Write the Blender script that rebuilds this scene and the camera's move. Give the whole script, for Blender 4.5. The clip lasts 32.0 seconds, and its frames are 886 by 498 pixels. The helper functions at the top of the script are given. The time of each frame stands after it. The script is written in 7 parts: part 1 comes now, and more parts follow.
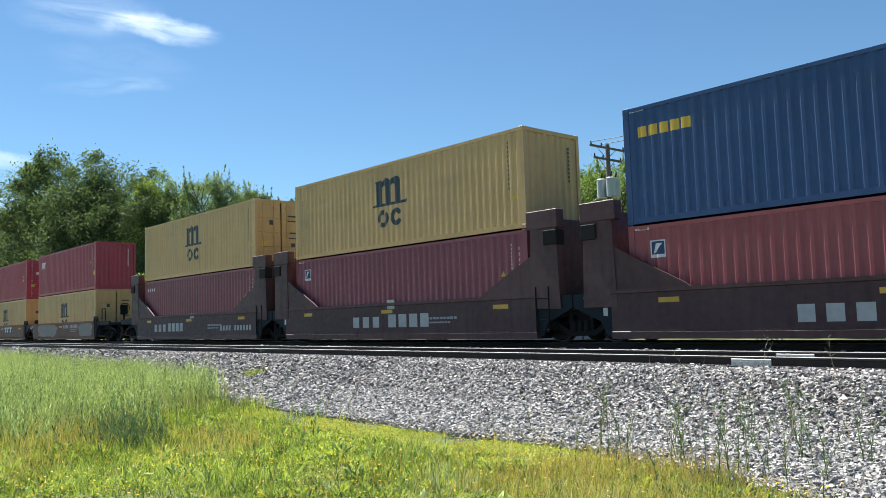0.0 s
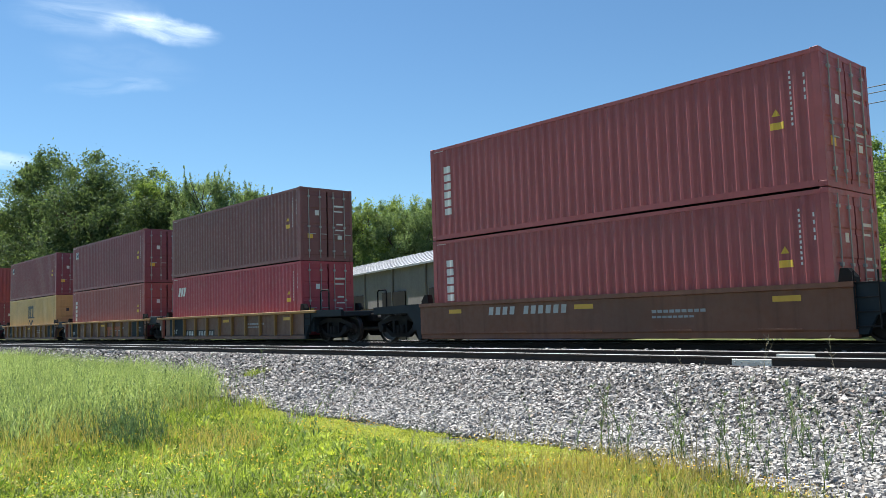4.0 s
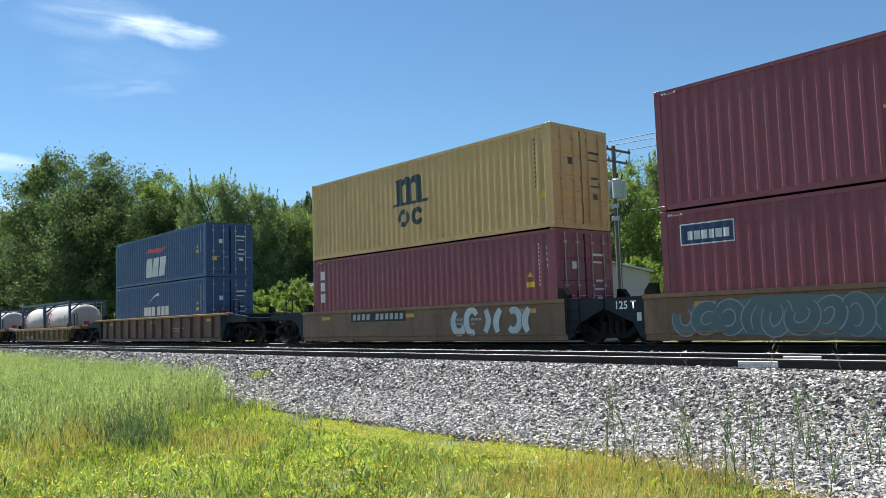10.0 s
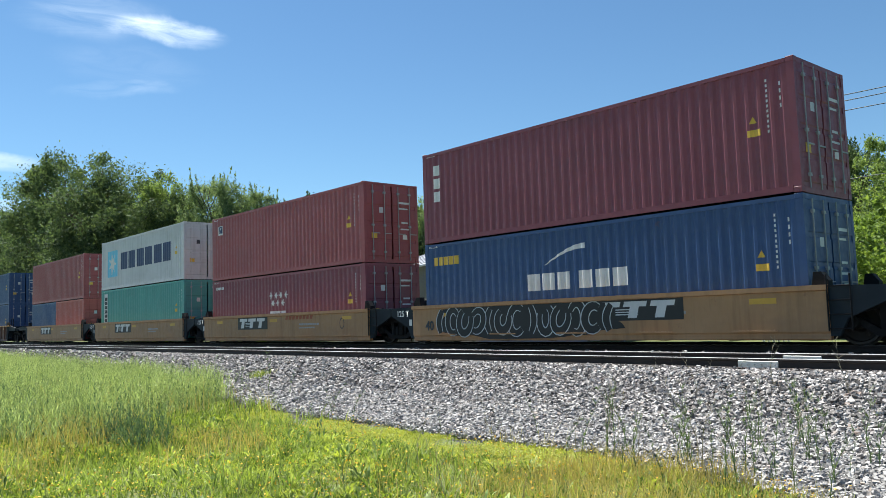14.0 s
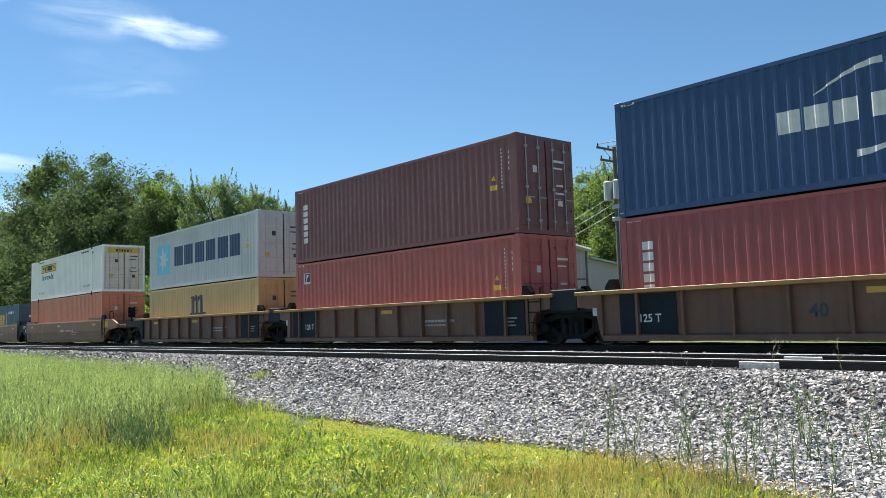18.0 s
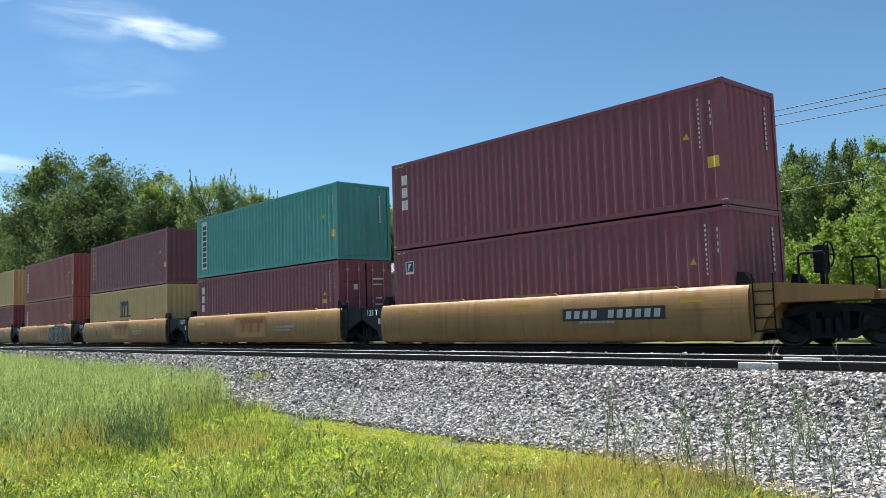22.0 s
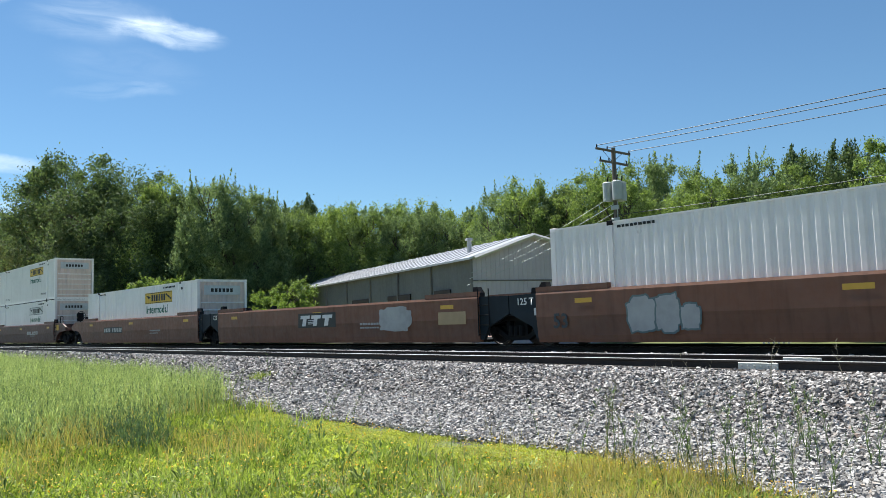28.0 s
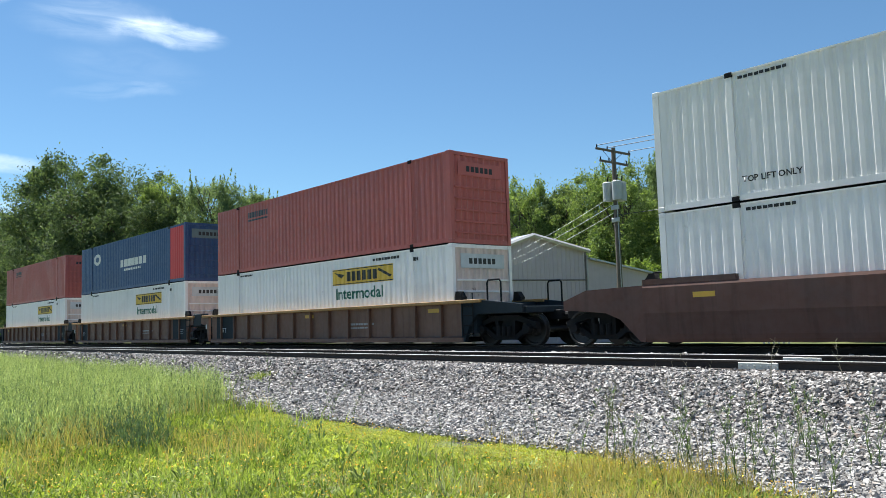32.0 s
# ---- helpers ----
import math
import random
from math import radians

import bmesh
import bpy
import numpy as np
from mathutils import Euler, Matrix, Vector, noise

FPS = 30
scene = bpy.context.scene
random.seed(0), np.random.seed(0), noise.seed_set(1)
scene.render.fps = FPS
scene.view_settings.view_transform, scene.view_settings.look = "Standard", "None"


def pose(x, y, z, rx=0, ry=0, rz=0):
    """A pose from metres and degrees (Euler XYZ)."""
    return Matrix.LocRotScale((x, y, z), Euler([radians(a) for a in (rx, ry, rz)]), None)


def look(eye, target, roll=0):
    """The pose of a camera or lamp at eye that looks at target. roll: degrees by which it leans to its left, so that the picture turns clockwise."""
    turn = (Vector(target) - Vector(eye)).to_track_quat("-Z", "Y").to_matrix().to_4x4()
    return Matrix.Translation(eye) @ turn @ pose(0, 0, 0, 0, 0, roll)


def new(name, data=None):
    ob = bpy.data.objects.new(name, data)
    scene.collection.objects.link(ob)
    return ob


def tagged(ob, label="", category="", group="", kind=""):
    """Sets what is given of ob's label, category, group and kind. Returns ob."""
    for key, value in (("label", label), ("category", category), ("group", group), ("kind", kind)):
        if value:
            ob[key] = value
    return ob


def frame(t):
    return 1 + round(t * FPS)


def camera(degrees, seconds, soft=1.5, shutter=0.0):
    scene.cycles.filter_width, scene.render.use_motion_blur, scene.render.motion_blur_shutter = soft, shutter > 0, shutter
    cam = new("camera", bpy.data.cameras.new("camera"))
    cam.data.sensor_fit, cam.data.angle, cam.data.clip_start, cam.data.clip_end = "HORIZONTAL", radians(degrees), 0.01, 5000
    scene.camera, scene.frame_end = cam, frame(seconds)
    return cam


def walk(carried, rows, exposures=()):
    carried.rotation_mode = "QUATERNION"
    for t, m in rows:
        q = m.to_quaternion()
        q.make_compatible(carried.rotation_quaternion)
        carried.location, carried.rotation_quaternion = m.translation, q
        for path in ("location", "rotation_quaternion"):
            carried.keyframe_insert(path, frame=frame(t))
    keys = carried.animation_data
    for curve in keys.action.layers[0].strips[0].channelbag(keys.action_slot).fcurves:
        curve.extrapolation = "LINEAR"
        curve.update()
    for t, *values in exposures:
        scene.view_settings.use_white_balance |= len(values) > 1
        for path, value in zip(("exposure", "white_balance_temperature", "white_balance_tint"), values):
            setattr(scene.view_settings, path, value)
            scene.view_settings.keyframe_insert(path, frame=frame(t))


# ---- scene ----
# ---- camera ----
cam = camera(57.954, 32.0, soft=0.65)
YAW, PITCH, ROLL, FOCAL = -48.8815, 5.19708, -1.75819, 1415.7


def sight(du, dv):
    """The camera's pose by azimuth, tilt and roll, with a small hand drift."""
    a, b, c = radians(YAW) - du / FOCAL, radians(PITCH) + dv / FOCAL, radians(ROLL)
    f = Vector((math.sin(a) * math.cos(b), math.cos(a) * math.cos(b), math.sin(b)))
    r = Vector((math.cos(a), -math.sin(a), 0))
    u = r.cross(f)
    r, u = r * math.cos(c) + u * math.sin(c), u * math.cos(c) - r * math.sin(c)
    m = Matrix((r, u, -f)).transposed().to_4x4()
    m.translation = (0, 0, 0.75)
    return m


walk(cam, [(t, sight(a, b)) for t, a, b in (
    (0, -10, -6.5), (3.5, -10, -6.5), (5.5, -2, -2.5), (6, -0.5, -1.5), (7, -1, -1.5), (8, -2.5, -1.5), (9, -1.5, -2.3),
    (10, 0, -2.5), (11, 1.5, -3), (12, 1.5, -4), (13, 0.5, -4.3), (14, 0, -3), (14.5, 0, -2), (16.5, 1, -1), (18, 1.5, -1.5),
    (20, 0.7, -0.5), (22, 0, 0), (32, 0, 0))], exposures=[(t, e + 0.07, 6260, 7) for t, e in ((0, 1.13), (11, 1.1), (11.8, 1.0), (12.6, 0.96), (13.2, 0.99), (14.0, 1.1), (14.5, 1.13), (19.8, 1.13), (20.7, 0.99), (21.5, 0.99), (22.4, 1.1), (26.5, 1.12), (27.8, 1.0), (28.6, 1.0), (29.5, 1.1), (32, 1.08))])

# ---- light ----
SUN_AZ, SUN_EL = -92.3, 60.0  # from +y towards -x
world = bpy.data.worlds.new("world")
scene.world = world
world.use_nodes = True
wn, wl = world.node_tree.nodes, world.node_tree.links
sky = wn.new("ShaderNodeTexSky")
sky.sky_type, sky.sun_disc = "NISHITA", False
sky.sun_elevation, sky.sun_rotation = radians(SUN_EL), radians(SUN_AZ)
sky.air_density, sky.dust_density, sky.ozone_density = 1.0, 0.0, 3.0
wn["Background"].inputs[1].default_value = 0.054


def sky_dir(az, el):
    a, e = radians(az), radians(el)
    return (math.sin(a) * math.cos(e), math.cos(a) * math.cos(e), math.sin(e))


def cirrus():
    """Thin white cloud wisps in the sky's colour."""
    co = wn.new("ShaderNodeTexCoord")
    warp = wn.new("ShaderNodeTexNoise")
    warp.inputs["Scale"].default_value = 9.0
    warp.inputs["Detail"].default_value = 6.0
    wl.new(co.outputs["Generated"], warp.inputs["Vector"])
    total = None
    for az, el, along, across, tilt, gain in ((-67.9, 19.9, 0.075, 0.017, -3, 1.1), (-72.4, 20.3, 0.09, 0.03, 2, 0.33), (-71.3, 15.6, 0.08, 0.012, 7, 0.26), (-70.5, 17.4, 0.1, 0.03, 0, 0.12),
                                              (-78.0, 11.0, 0.05, 0.014, 0, 0.8), (-78.0, 8.4, 0.05, 0.012, 4, 0.6), (-76.5, 22.0, 0.05, 0.012, 20, 0.5)):
        d = Vector(sky_dir(az, el))
        side = Vector((d.y, -d.x, 0)).normalized()
        up = side.cross(d)
        k = radians(tilt)
        e1, e2 = side * math.cos(k) + up * math.sin(k), up * math.cos(k) - side * math.sin(k)
        terms = []
        for e, w in ((e1, along), (e2, across)):
            dot = wn.new("ShaderNodeVectorMath")
            dot.operation = "DOT_PRODUCT"
            wl.new(co.outputs["Generated"], dot.inputs[0])
            dot.inputs[1].default_value = e
            off = wn.new("ShaderNodeMath")
            off.operation = "MULTIPLY_ADD"
            wl.new(warp.outputs["Fac"], off.inputs[0])
            off.inputs[1].default_value = 0.054
            off.inputs[2].default_value = -0.025 - d.dot(e)
            add = wn.new("ShaderNodeMath")
            wl.new(dot.outputs["Value"], add.inputs[0])
            wl.new(off.outputs[0], add.inputs[1])
            div = wn.new("ShaderNodeMath")
            div.operation = "DIVIDE"
            wl.new(add.outputs[0], div.inputs[0])
            div.inputs[1].default_value = w
            sq = wn.new("ShaderNodeMath")
            sq.operation = "MULTIPLY"
            wl.new(div.outputs[0], sq.inputs[0])
            wl.new(div.outputs[0], sq.inputs[1])
            terms.append(sq)
        s = wn.new("ShaderNodeMath")
        wl.new(terms[0].outputs[0], s.inputs[0])
        wl.new(terms[1].outputs[0], s.inputs[1])
        m = wn.new("ShaderNodeMapRange")
        m.interpolation_type = "SMOOTHSTEP"
        m.inputs["From Min"].default_value, m.inputs["From Max"].default_value = 1.0, 0.0
        m.inputs["To Min"].default_value, m.inputs["To Max"].default_value = 0.0, gain
        wl.new(s.outputs[0], m.inputs["Value"])
        if total is None:
            total = m
        else:
            a = wn.new("ShaderNodeMath")
            a.operation = "ADD"
            wl.new(total.outputs[0], a.inputs[0])
            wl.new(m.outputs[0], a.inputs[1])
            total = a
    stretch = wn.new("ShaderNodeMapping")
    stretch.inputs["Scale"].default_value = (14, 9, 46)
    wl.new(co.outputs["Generated"], stretch.inputs["Vector"])
    fib = wn.new("ShaderNodeTexNoise")
    fib.inputs["Scale"].default_value = 1.2
    fib.inputs["Detail"].default_value = 9.0
    fib.inputs["Roughness"].default_value = 0.62
    fib.inputs["Distortion"].default_value = 0.8
    wl.new(stretch.outputs[0], fib.inputs["Vector"])
    fr = wn.new("ShaderNodeMapRange")
    fr.inputs["From Min"].default_value, fr.inputs["From Max"].default_value = 0.27, 0.78
    wl.new(fib.outputs["Fac"], fr.inputs["Value"])
    mul = wn.new("ShaderNodeMath")
    mul.operation, mul.use_clamp = "MULTIPLY", True
    wl.new(total.outputs[0], mul.inputs[0])
    wl.new(fr.outputs[0], mul.inputs[1])
    return mul


cloud = cirrus()
wmix = wn.new("ShaderNodeMixRGB")
wl.new(cloud.outputs[0], wmix.inputs[0])
clear = wn.new("ShaderNodeMixRGB")
clear.blend_type = "MULTIPLY"
clear.inputs[0].default_value, clear.inputs[2].default_value = 1.0, (0.815, 0.985, 1.04, 1)
wl.new(sky.outputs[0], clear.inputs[1])
wl.new(clear.outputs[0], wmix.inputs[1])
wmix.inputs[2].default_value = (8.6, 9.8, 11.2, 1)
wl.new(wmix.outputs[0], wn["Background"].inputs[0])
sun = new("sun", bpy.data.lights.new("sun", "SUN"))
sun.data.energy, sun.data.angle, sun.data.color = 5.0, radians(0.55), (1.0, 0.955, 0.88)
sun.matrix_world = look(Vector(sky_dir(SUN_AZ, SUN_EL)) * 300, (0, 0, 0))

# ---- materials ----


def nodes_of(name):
    m = bpy.data.materials.new(name)
    m.use_nodes = True
    return m, m.node_tree.nodes, m.node_tree.links, m.node_tree.nodes["Principled BSDF"]


def noise_node(n, l, co, scale, detail=4.0, stretch=None, rough=0.55):
    t = n.new("ShaderNodeTexNoise")
    t.inputs["Scale"].default_value, t.inputs["Detail"].default_value, t.inputs["Roughness"].default_value = scale, detail, rough
    if stretch:
        mp = n.new("ShaderNodeMapping")
        mp.inputs["Scale"].default_value = stretch
        l.new(co, mp.inputs["Vector"])
        co = mp.outputs[0]
    l.new(co, t.inputs["Vector"])
    return t.outputs["Fac"]


def ranged(n, l, fac, a, b, lo=0.0, hi=1.0):
    m = n.new("ShaderNodeMapRange")
    m.inputs["From Min"].default_value, m.inputs["From Max"].default_value = a, b
    m.inputs["To Min"].default_value, m.inputs["To Max"].default_value = lo, hi
    l.new(fac, m.inputs["Value"])
    return m.outputs[0]


def mixed(n, l, fac, a, b, mode="MIX"):
    m = n.new("ShaderNodeMixRGB")
    m.blend_type = mode
    for k, v in enumerate((fac, a, b)):
        if isinstance(v, (tuple, list)):
            m.inputs[k].default_value = (*v, 1)[:4]
        elif isinstance(v, float):
            m.inputs[k].default_value = v
        else:
            l.new(v, m.inputs[k])
    return m.outputs[0]


def bumped(n, l, b, height, strength=0.3, dist=0.01):
    k = n.new("ShaderNodeBump")
    k.inputs["Strength"].default_value, k.inputs["Distance"].default_value = strength, dist
    l.new(height, k.inputs["Height"])
    l.new(k.outputs[0], b.inputs["Normal"])


def local_coords(n, l):
    """Object coordinates, shifted by a random step for each object."""
    co, info, add = n.new("ShaderNodeTexCoord"), n.new("ShaderNodeObjectInfo"), n.new("ShaderNodeVectorMath")
    k = n.new("ShaderNodeMath")
    k.operation = "MULTIPLY"
    k.inputs[1].default_value = 37.0
    l.new(info.outputs["Random"], k.inputs[0])
    l.new(co.outputs["Object"], add.inputs[0])
    l.new(k.outputs[0], add.inputs[1])
    return add.outputs[0], info.outputs["Random"]


def paint(name, rgb, fade=0.35, rust=0.5, rough=0.5, dirt=0.5):
    """Weathered paint on steel: faded patches, rain streaks, road dirt and rust spots."""
    m, n, l, b = nodes_of(name)
    co, rnd = local_coords(n, l)
    pale = tuple(min(1, c * 1.25 + 0.035) for c in rgb)
    dark = tuple(c * 0.62 for c in rgb)
    c = mixed(n, l, ranged(n, l, noise_node(n, l, co, 0.7, 5), 0.35, 0.7, 0, fade), rgb, pale)
    c = mixed(n, l, ranged(n, l, noise_node(n, l, co, 1.0, 5, (5, 5, 0.35)), 0.5, 0.75, 0, dirt), c, dark)
    c = mixed(n, l, ranged(n, l, noise_node(n, l, co, 0.33, 4, (1, 1, 2.2), 0.65), 0.52, 0.66, 0, dirt * 0.55), c, tuple(v * 0.55 + 0.03 for v in rgb))
    c = mixed(n, l, ranged(n, l, noise_node(n, l, co, 9.0, 6, (1.2, 1.2, 0.5), 0.7), 0.5, 0.8, 0, dirt * 0.6), c, tuple(v * 0.7 + 0.02 for v in rgb))
    c = mixed(n, l, ranged(n, l, rnd, 0, 1, 0, 0.25), c, dark)
    c = mixed(n, l, ranged(n, l, noise_node(n, l, co, 2.3, 8, None, 0.7), 0.66, 0.74, 0, rust), c, (0.13, 0.055, 0.03))
    l.new(c, b.inputs["Base Color"])
    l.new(ranged(n, l, noise_node(n, l, co, 6.0, 4), 0.3, 0.7, rough - 0.1, rough + 0.15), b.inputs["Roughness"])
    bumped(n, l, b, noise_node(n, l, co, 1.6, 3), 0.25, 0.02)
    return m


def plain(name, rgb, rough=0.6, metal=0.0, scale=8.0, vary=0.3, bump=0.2, gloss=0.5):
    m, n, l, b = nodes_of(name)
    co, rnd = local_coords(n, l)
    f = noise_node(n, l, co, scale, 6)
    c = mixed(n, l, ranged(n, l, f, 0.3, 0.7, 0, vary), rgb, tuple(v * 0.5 for v in rgb))
    c = mixed(n, l, ranged(n, l, noise_node(n, l, co, scale * 0.13, 3), 0.35, 0.7, 0, vary), c, tuple(min(1, v * 1.3 + 0.01) for v in rgb))
    l.new(c, b.inputs["Base Color"])
    b.inputs["Roughness"].default_value, b.inputs["Metallic"].default_value, b.inputs["Specular IOR Level"].default_value = rough, metal, gloss
    if bump:
        bumped(n, l, b, f, bump, 0.01)
    return m


def leafy(name, cols, through_col, glow=0.35, rough=0.7, patchy=0.0):
    """Leaves and blades: each island its own shade, part of the light passing through."""
    m, n, l, b = nodes_of(name)
    geo = n.new("ShaderNodeNewGeometry")
    ramp = n.new("ShaderNodeValToRGB")
    while len(ramp.color_ramp.elements) < len(cols):
        ramp.color_ramp.elements.new(0.5)
    for k, e in enumerate(ramp.color_ramp.elements):
        e.position, e.color = k / (len(cols) - 1), (*cols[k], 1)
    l.new(geo.outputs["Random Per Island"], ramp.inputs[0])
    co = n.new("ShaderNodeTexCoord")
    big = noise_node(n, l, co.outputs["Object"], 0.45, 3)
    c = mixed(n, l, ranged(n, l, big, 0.35, 0.65, 0, 0.4), ramp.outputs[0], tuple(v * 0.6 for v in cols[0]))
    mid = noise_node(n, l, co.outputs["Object"], 2.6, 4)
    c = mixed(n, l, ranged(n, l, mid, 0.5, 0.68, 0, patchy), c, tuple(v * 0.5 for v in cols[0]))
    c = mixed(n, l, ranged(n, l, mid, 0.46, 0.3, 0, patchy), c, cols[-1])
    l.new(c, b.inputs["Base Color"])
    b.inputs["Roughness"].default_value = rough
    b.inputs["Specular IOR Level"].default_value = 0.3
    tr, mx = n.new("ShaderNodeBsdfTranslucent"), n.new("ShaderNodeMixShader")
    l.new(mixed(n, l, 1.0, c, through_col, "MULTIPLY"), tr.inputs[0])
    mx.inputs[0].default_value = glow
    l.new(b.outputs[0], mx.inputs[1])
    l.new(tr.outputs[0], mx.inputs[2])
    l.new(mx.outputs[0], n["Material Output"].inputs[0])
    return m


C = {
    "maroon": paint("paint_maroon", (0.204, 0.046, 0.066)), "redbrown": paint("paint_redbrown", (0.287, 0.0633, 0.0682)),
    "brown": paint("paint_brown", (0.165, 0.0563, 0.0583)), "crimson": paint("paint_crimson", (0.325, 0.036, 0.06)),
    "red": paint("paint_red", (0.49, 0.058, 0.05)), "rust": paint("paint_rust", (0.394, 0.0909, 0.077)),
    "yellow": paint("paint_ochre", (0.542, 0.351, 0.143), 0.3, 0.25), "blue": paint("paint_blue", (0.0176, 0.0594, 0.169)),
    "navy": paint("paint_navy", (0.0209, 0.037, 0.077)), "teal": paint("paint_teal", (0.066, 0.292, 0.267)),
    "grey": paint("paint_grey", (0.52, 0.526, 0.547), 0.3, 0.35), "white_rusty": paint("paint_white_rusty", (0.693, 0.561, 0.5), 0.3, 0.75, 0.6, 0.7), "white": paint("paint_white", (0.85, 0.815, 0.795), 0.2, 0.3, 0.5, 0.34),
    "orange": paint("paint_orange", (0.649, 0.144, 0.0451), 0.3, 0.3), "dark_teal": paint("paint_darkteal", (0.0132, 0.0728, 0.118)),
    "sky": paint("paint_lightblue", (0.0924, 0.319, 0.522)), "steelblue": paint("paint_frame_blue", (0.0242, 0.0504, 0.108)),
    "tan": paint("paint_tan", (0.186, 0.106, 0.0551), 0.5, 0.6, 0.6, 0.85), "sand": paint("paint_sand", (0.372, 0.205, 0.0898), 0.4, 0.5, 0.6, 0.85),
    "gold": paint("paint_gold", (0.278, 0.143, 0.0356), 0.4, 0.5, 0.55, 0.85), "brick": paint("paint_brick", (0.158, 0.0626, 0.0326), 0.5, 0.6, 0.6, 0.85),
    "umber": paint("paint_umber", (0.0948, 0.0356, 0.0235), 0.5, 0.5, 0.6, 0.85), "wine": paint("paint_wine", (0.06, 0.0227, 0.0235), 0.4, 0.5, 0.6, 0.85),
    "ribbrown": paint("paint_rib_brown", (0.152, 0.0724, 0.0439), 0.5, 0.6, 0.6, 0.85), "ochre": paint("paint_ochre_brown", (0.205, 0.0918, 0.0388), 0.5, 0.7, 0.6, 0.85),
    "tank": paint("paint_tank", (0.378, 0.362, 0.355), 0.35, 0.2, 0.68, 0.45),
    "rustgold": paint("paint_rust_gold", (0.192, 0.0864, 0.0286), 0.4, 0.6, 0.6, 0.85),
    "salmon": paint("paint_salmon", (0.603, 0.177, 0.0924), 0.4, 0.3),
    "rail_gold": paint("paint_rail_gold", (0.307, 0.168, 0.0479), 0.4, 0.6, 0.6, 0.6),
}
INK = {"amber": plain("ink_amber", (0.58, 0.34, 0.04), 0.5, 0, 5, 0.4, 0), "white": plain("ink_white", (0.62, 0.62, 0.61), 0.5, 0, 5, 0.35, 0), "dark": plain("ink_dark", (0.03, 0.04, 0.05), 0.5, 0, 5, 0.3, 0),
       "black": plain("ink_black", (0.012, 0.012, 0.012), 0.55, 0, 5, 0.3, 0), "yellow": plain("ink_yellow", (0.64, 0.41, 0.04), 0.5, 0, 5, 0.3, 0),
       "green": plain("ink_green", (0.01, 0.11, 0.075), 0.5, 0, 5, 0.2, 0), "blue": plain("ink_blue", (0.02, 0.16, 0.5), 0.5, 0, 5, 0.3, 0),
       "sky": plain("ink_sky", (0.16, 0.52, 0.72), 0.5, 0, 5, 0.2, 0), "orange": plain("ink_orange", (0.36, 0.19, 0.035), 0.55, 0, 3, 0.5, 0), "pale": plain("ink_pale", (0.42, 0.42, 0.41), 0.55, 0, 5, 0.5, 0), "putty": plain("ink_putty", (0.27, 0.225, 0.195), 0.6, 0, 3, 0.5, 0), "crimson": plain("ink_crimson", (0.42, 0.018, 0.05), 0.5, 0, 5, 0.3, 0), "red": plain("ink_red", (0.6, 0.03, 0.03), 0.5, 0, 5, 0.3, 0),
       "rust": plain("ink_rust", (0.32, 0.08, 0.03), 0.6, 0, 5, 0.4, 0), "grey": plain("ink_grey", (0.32, 0.33, 0.33), 0.6, 0, 4, 0.5, 0),
       "silver": plain("ink_silver", (0.5, 0.52, 0.54), 0.45, 0.2, 4, 0.4, 0), "tealgrey": plain("ink_tealgrey", (0.11, 0.16, 0.165), 0.6, 0, 4, 0.5, 0),
       "sandy": plain("ink_sandy", (0.36, 0.26, 0.14), 0.6, 0, 4, 0.4, 0), "navy": plain("ink_navy", (0.02, 0.04, 0.12), 0.5, 0, 4, 0.3, 0)}
IRON = plain("dark_iron", (0.011, 0.011, 0.012), 0.75, 0.0, 9, 0.5, 0.2, 0.15)
SLATE = plain("slate_paint", (0.011, 0.019, 0.026), 0.7, 0.0, 5, 0.5, 0.2, 0.2)
STEEL = plain("bare_steel", (0.66, 0.65, 0.63), 0.32, 0.45, 20, 0.15, 0.05)
RUSTY = plain("rusty_rail_steel", (0.03, 0.021, 0.018), 0.75, 0.2, 14, 0.5)
TREAD = plain("worn_wheel_steel", (0.03, 0.027, 0.026), 0.5, 0.5, 20, 0.4, 0.05)

# ---- mesh helpers ----


def part(name, bm, material, parent=None, label=""):
    """Links a bmesh as one mesh object, under a thing or a part."""
    me = bpy.data.meshes.new(name)
    bm.to_mesh(me)
    bm.free()
    return hang(name, me, material, parent, label)


def hang(name, me, material, parent=None, label="", at=None):
    """An object on a shared mesh, with its own material."""
    if not me.materials:
        me.materials.append(material)
    ob = new(name, me)
    if me.materials[0] != material:
        ob.material_slots[0].link = "OBJECT"
        ob.material_slots[0].material = material
    if parent:
        ob.parent = parent
    if label:
        ob["label"] = label
    if at:
        ob.location = at
    return ob


def box(bm, x0, x1, y0, y1, z0, z1, bevel=0.0):
    vs = [bm.verts.new(p) for p in ((x0, y0, z0), (x1, y0, z0), (x1, y1, z0), (x0, y1, z0), (x0, y0, z1), (x1, y0, z1), (x1, y1, z1), (x0, y1, z1))]
    fs = [bm.faces.new([vs[i] for i in f]) for f in ((0, 3, 2, 1), (4, 5, 6, 7), (0, 1, 5, 4), (1, 2, 6, 5), (2, 3, 7, 6), (3, 0, 4, 7))]
    if bevel:
        es = {e for f in fs for e in f.edges}
        bmesh.ops.bevel(bm, geom=list(es), offset=bevel, segments=1, affect="EDGES", profile=0.5)


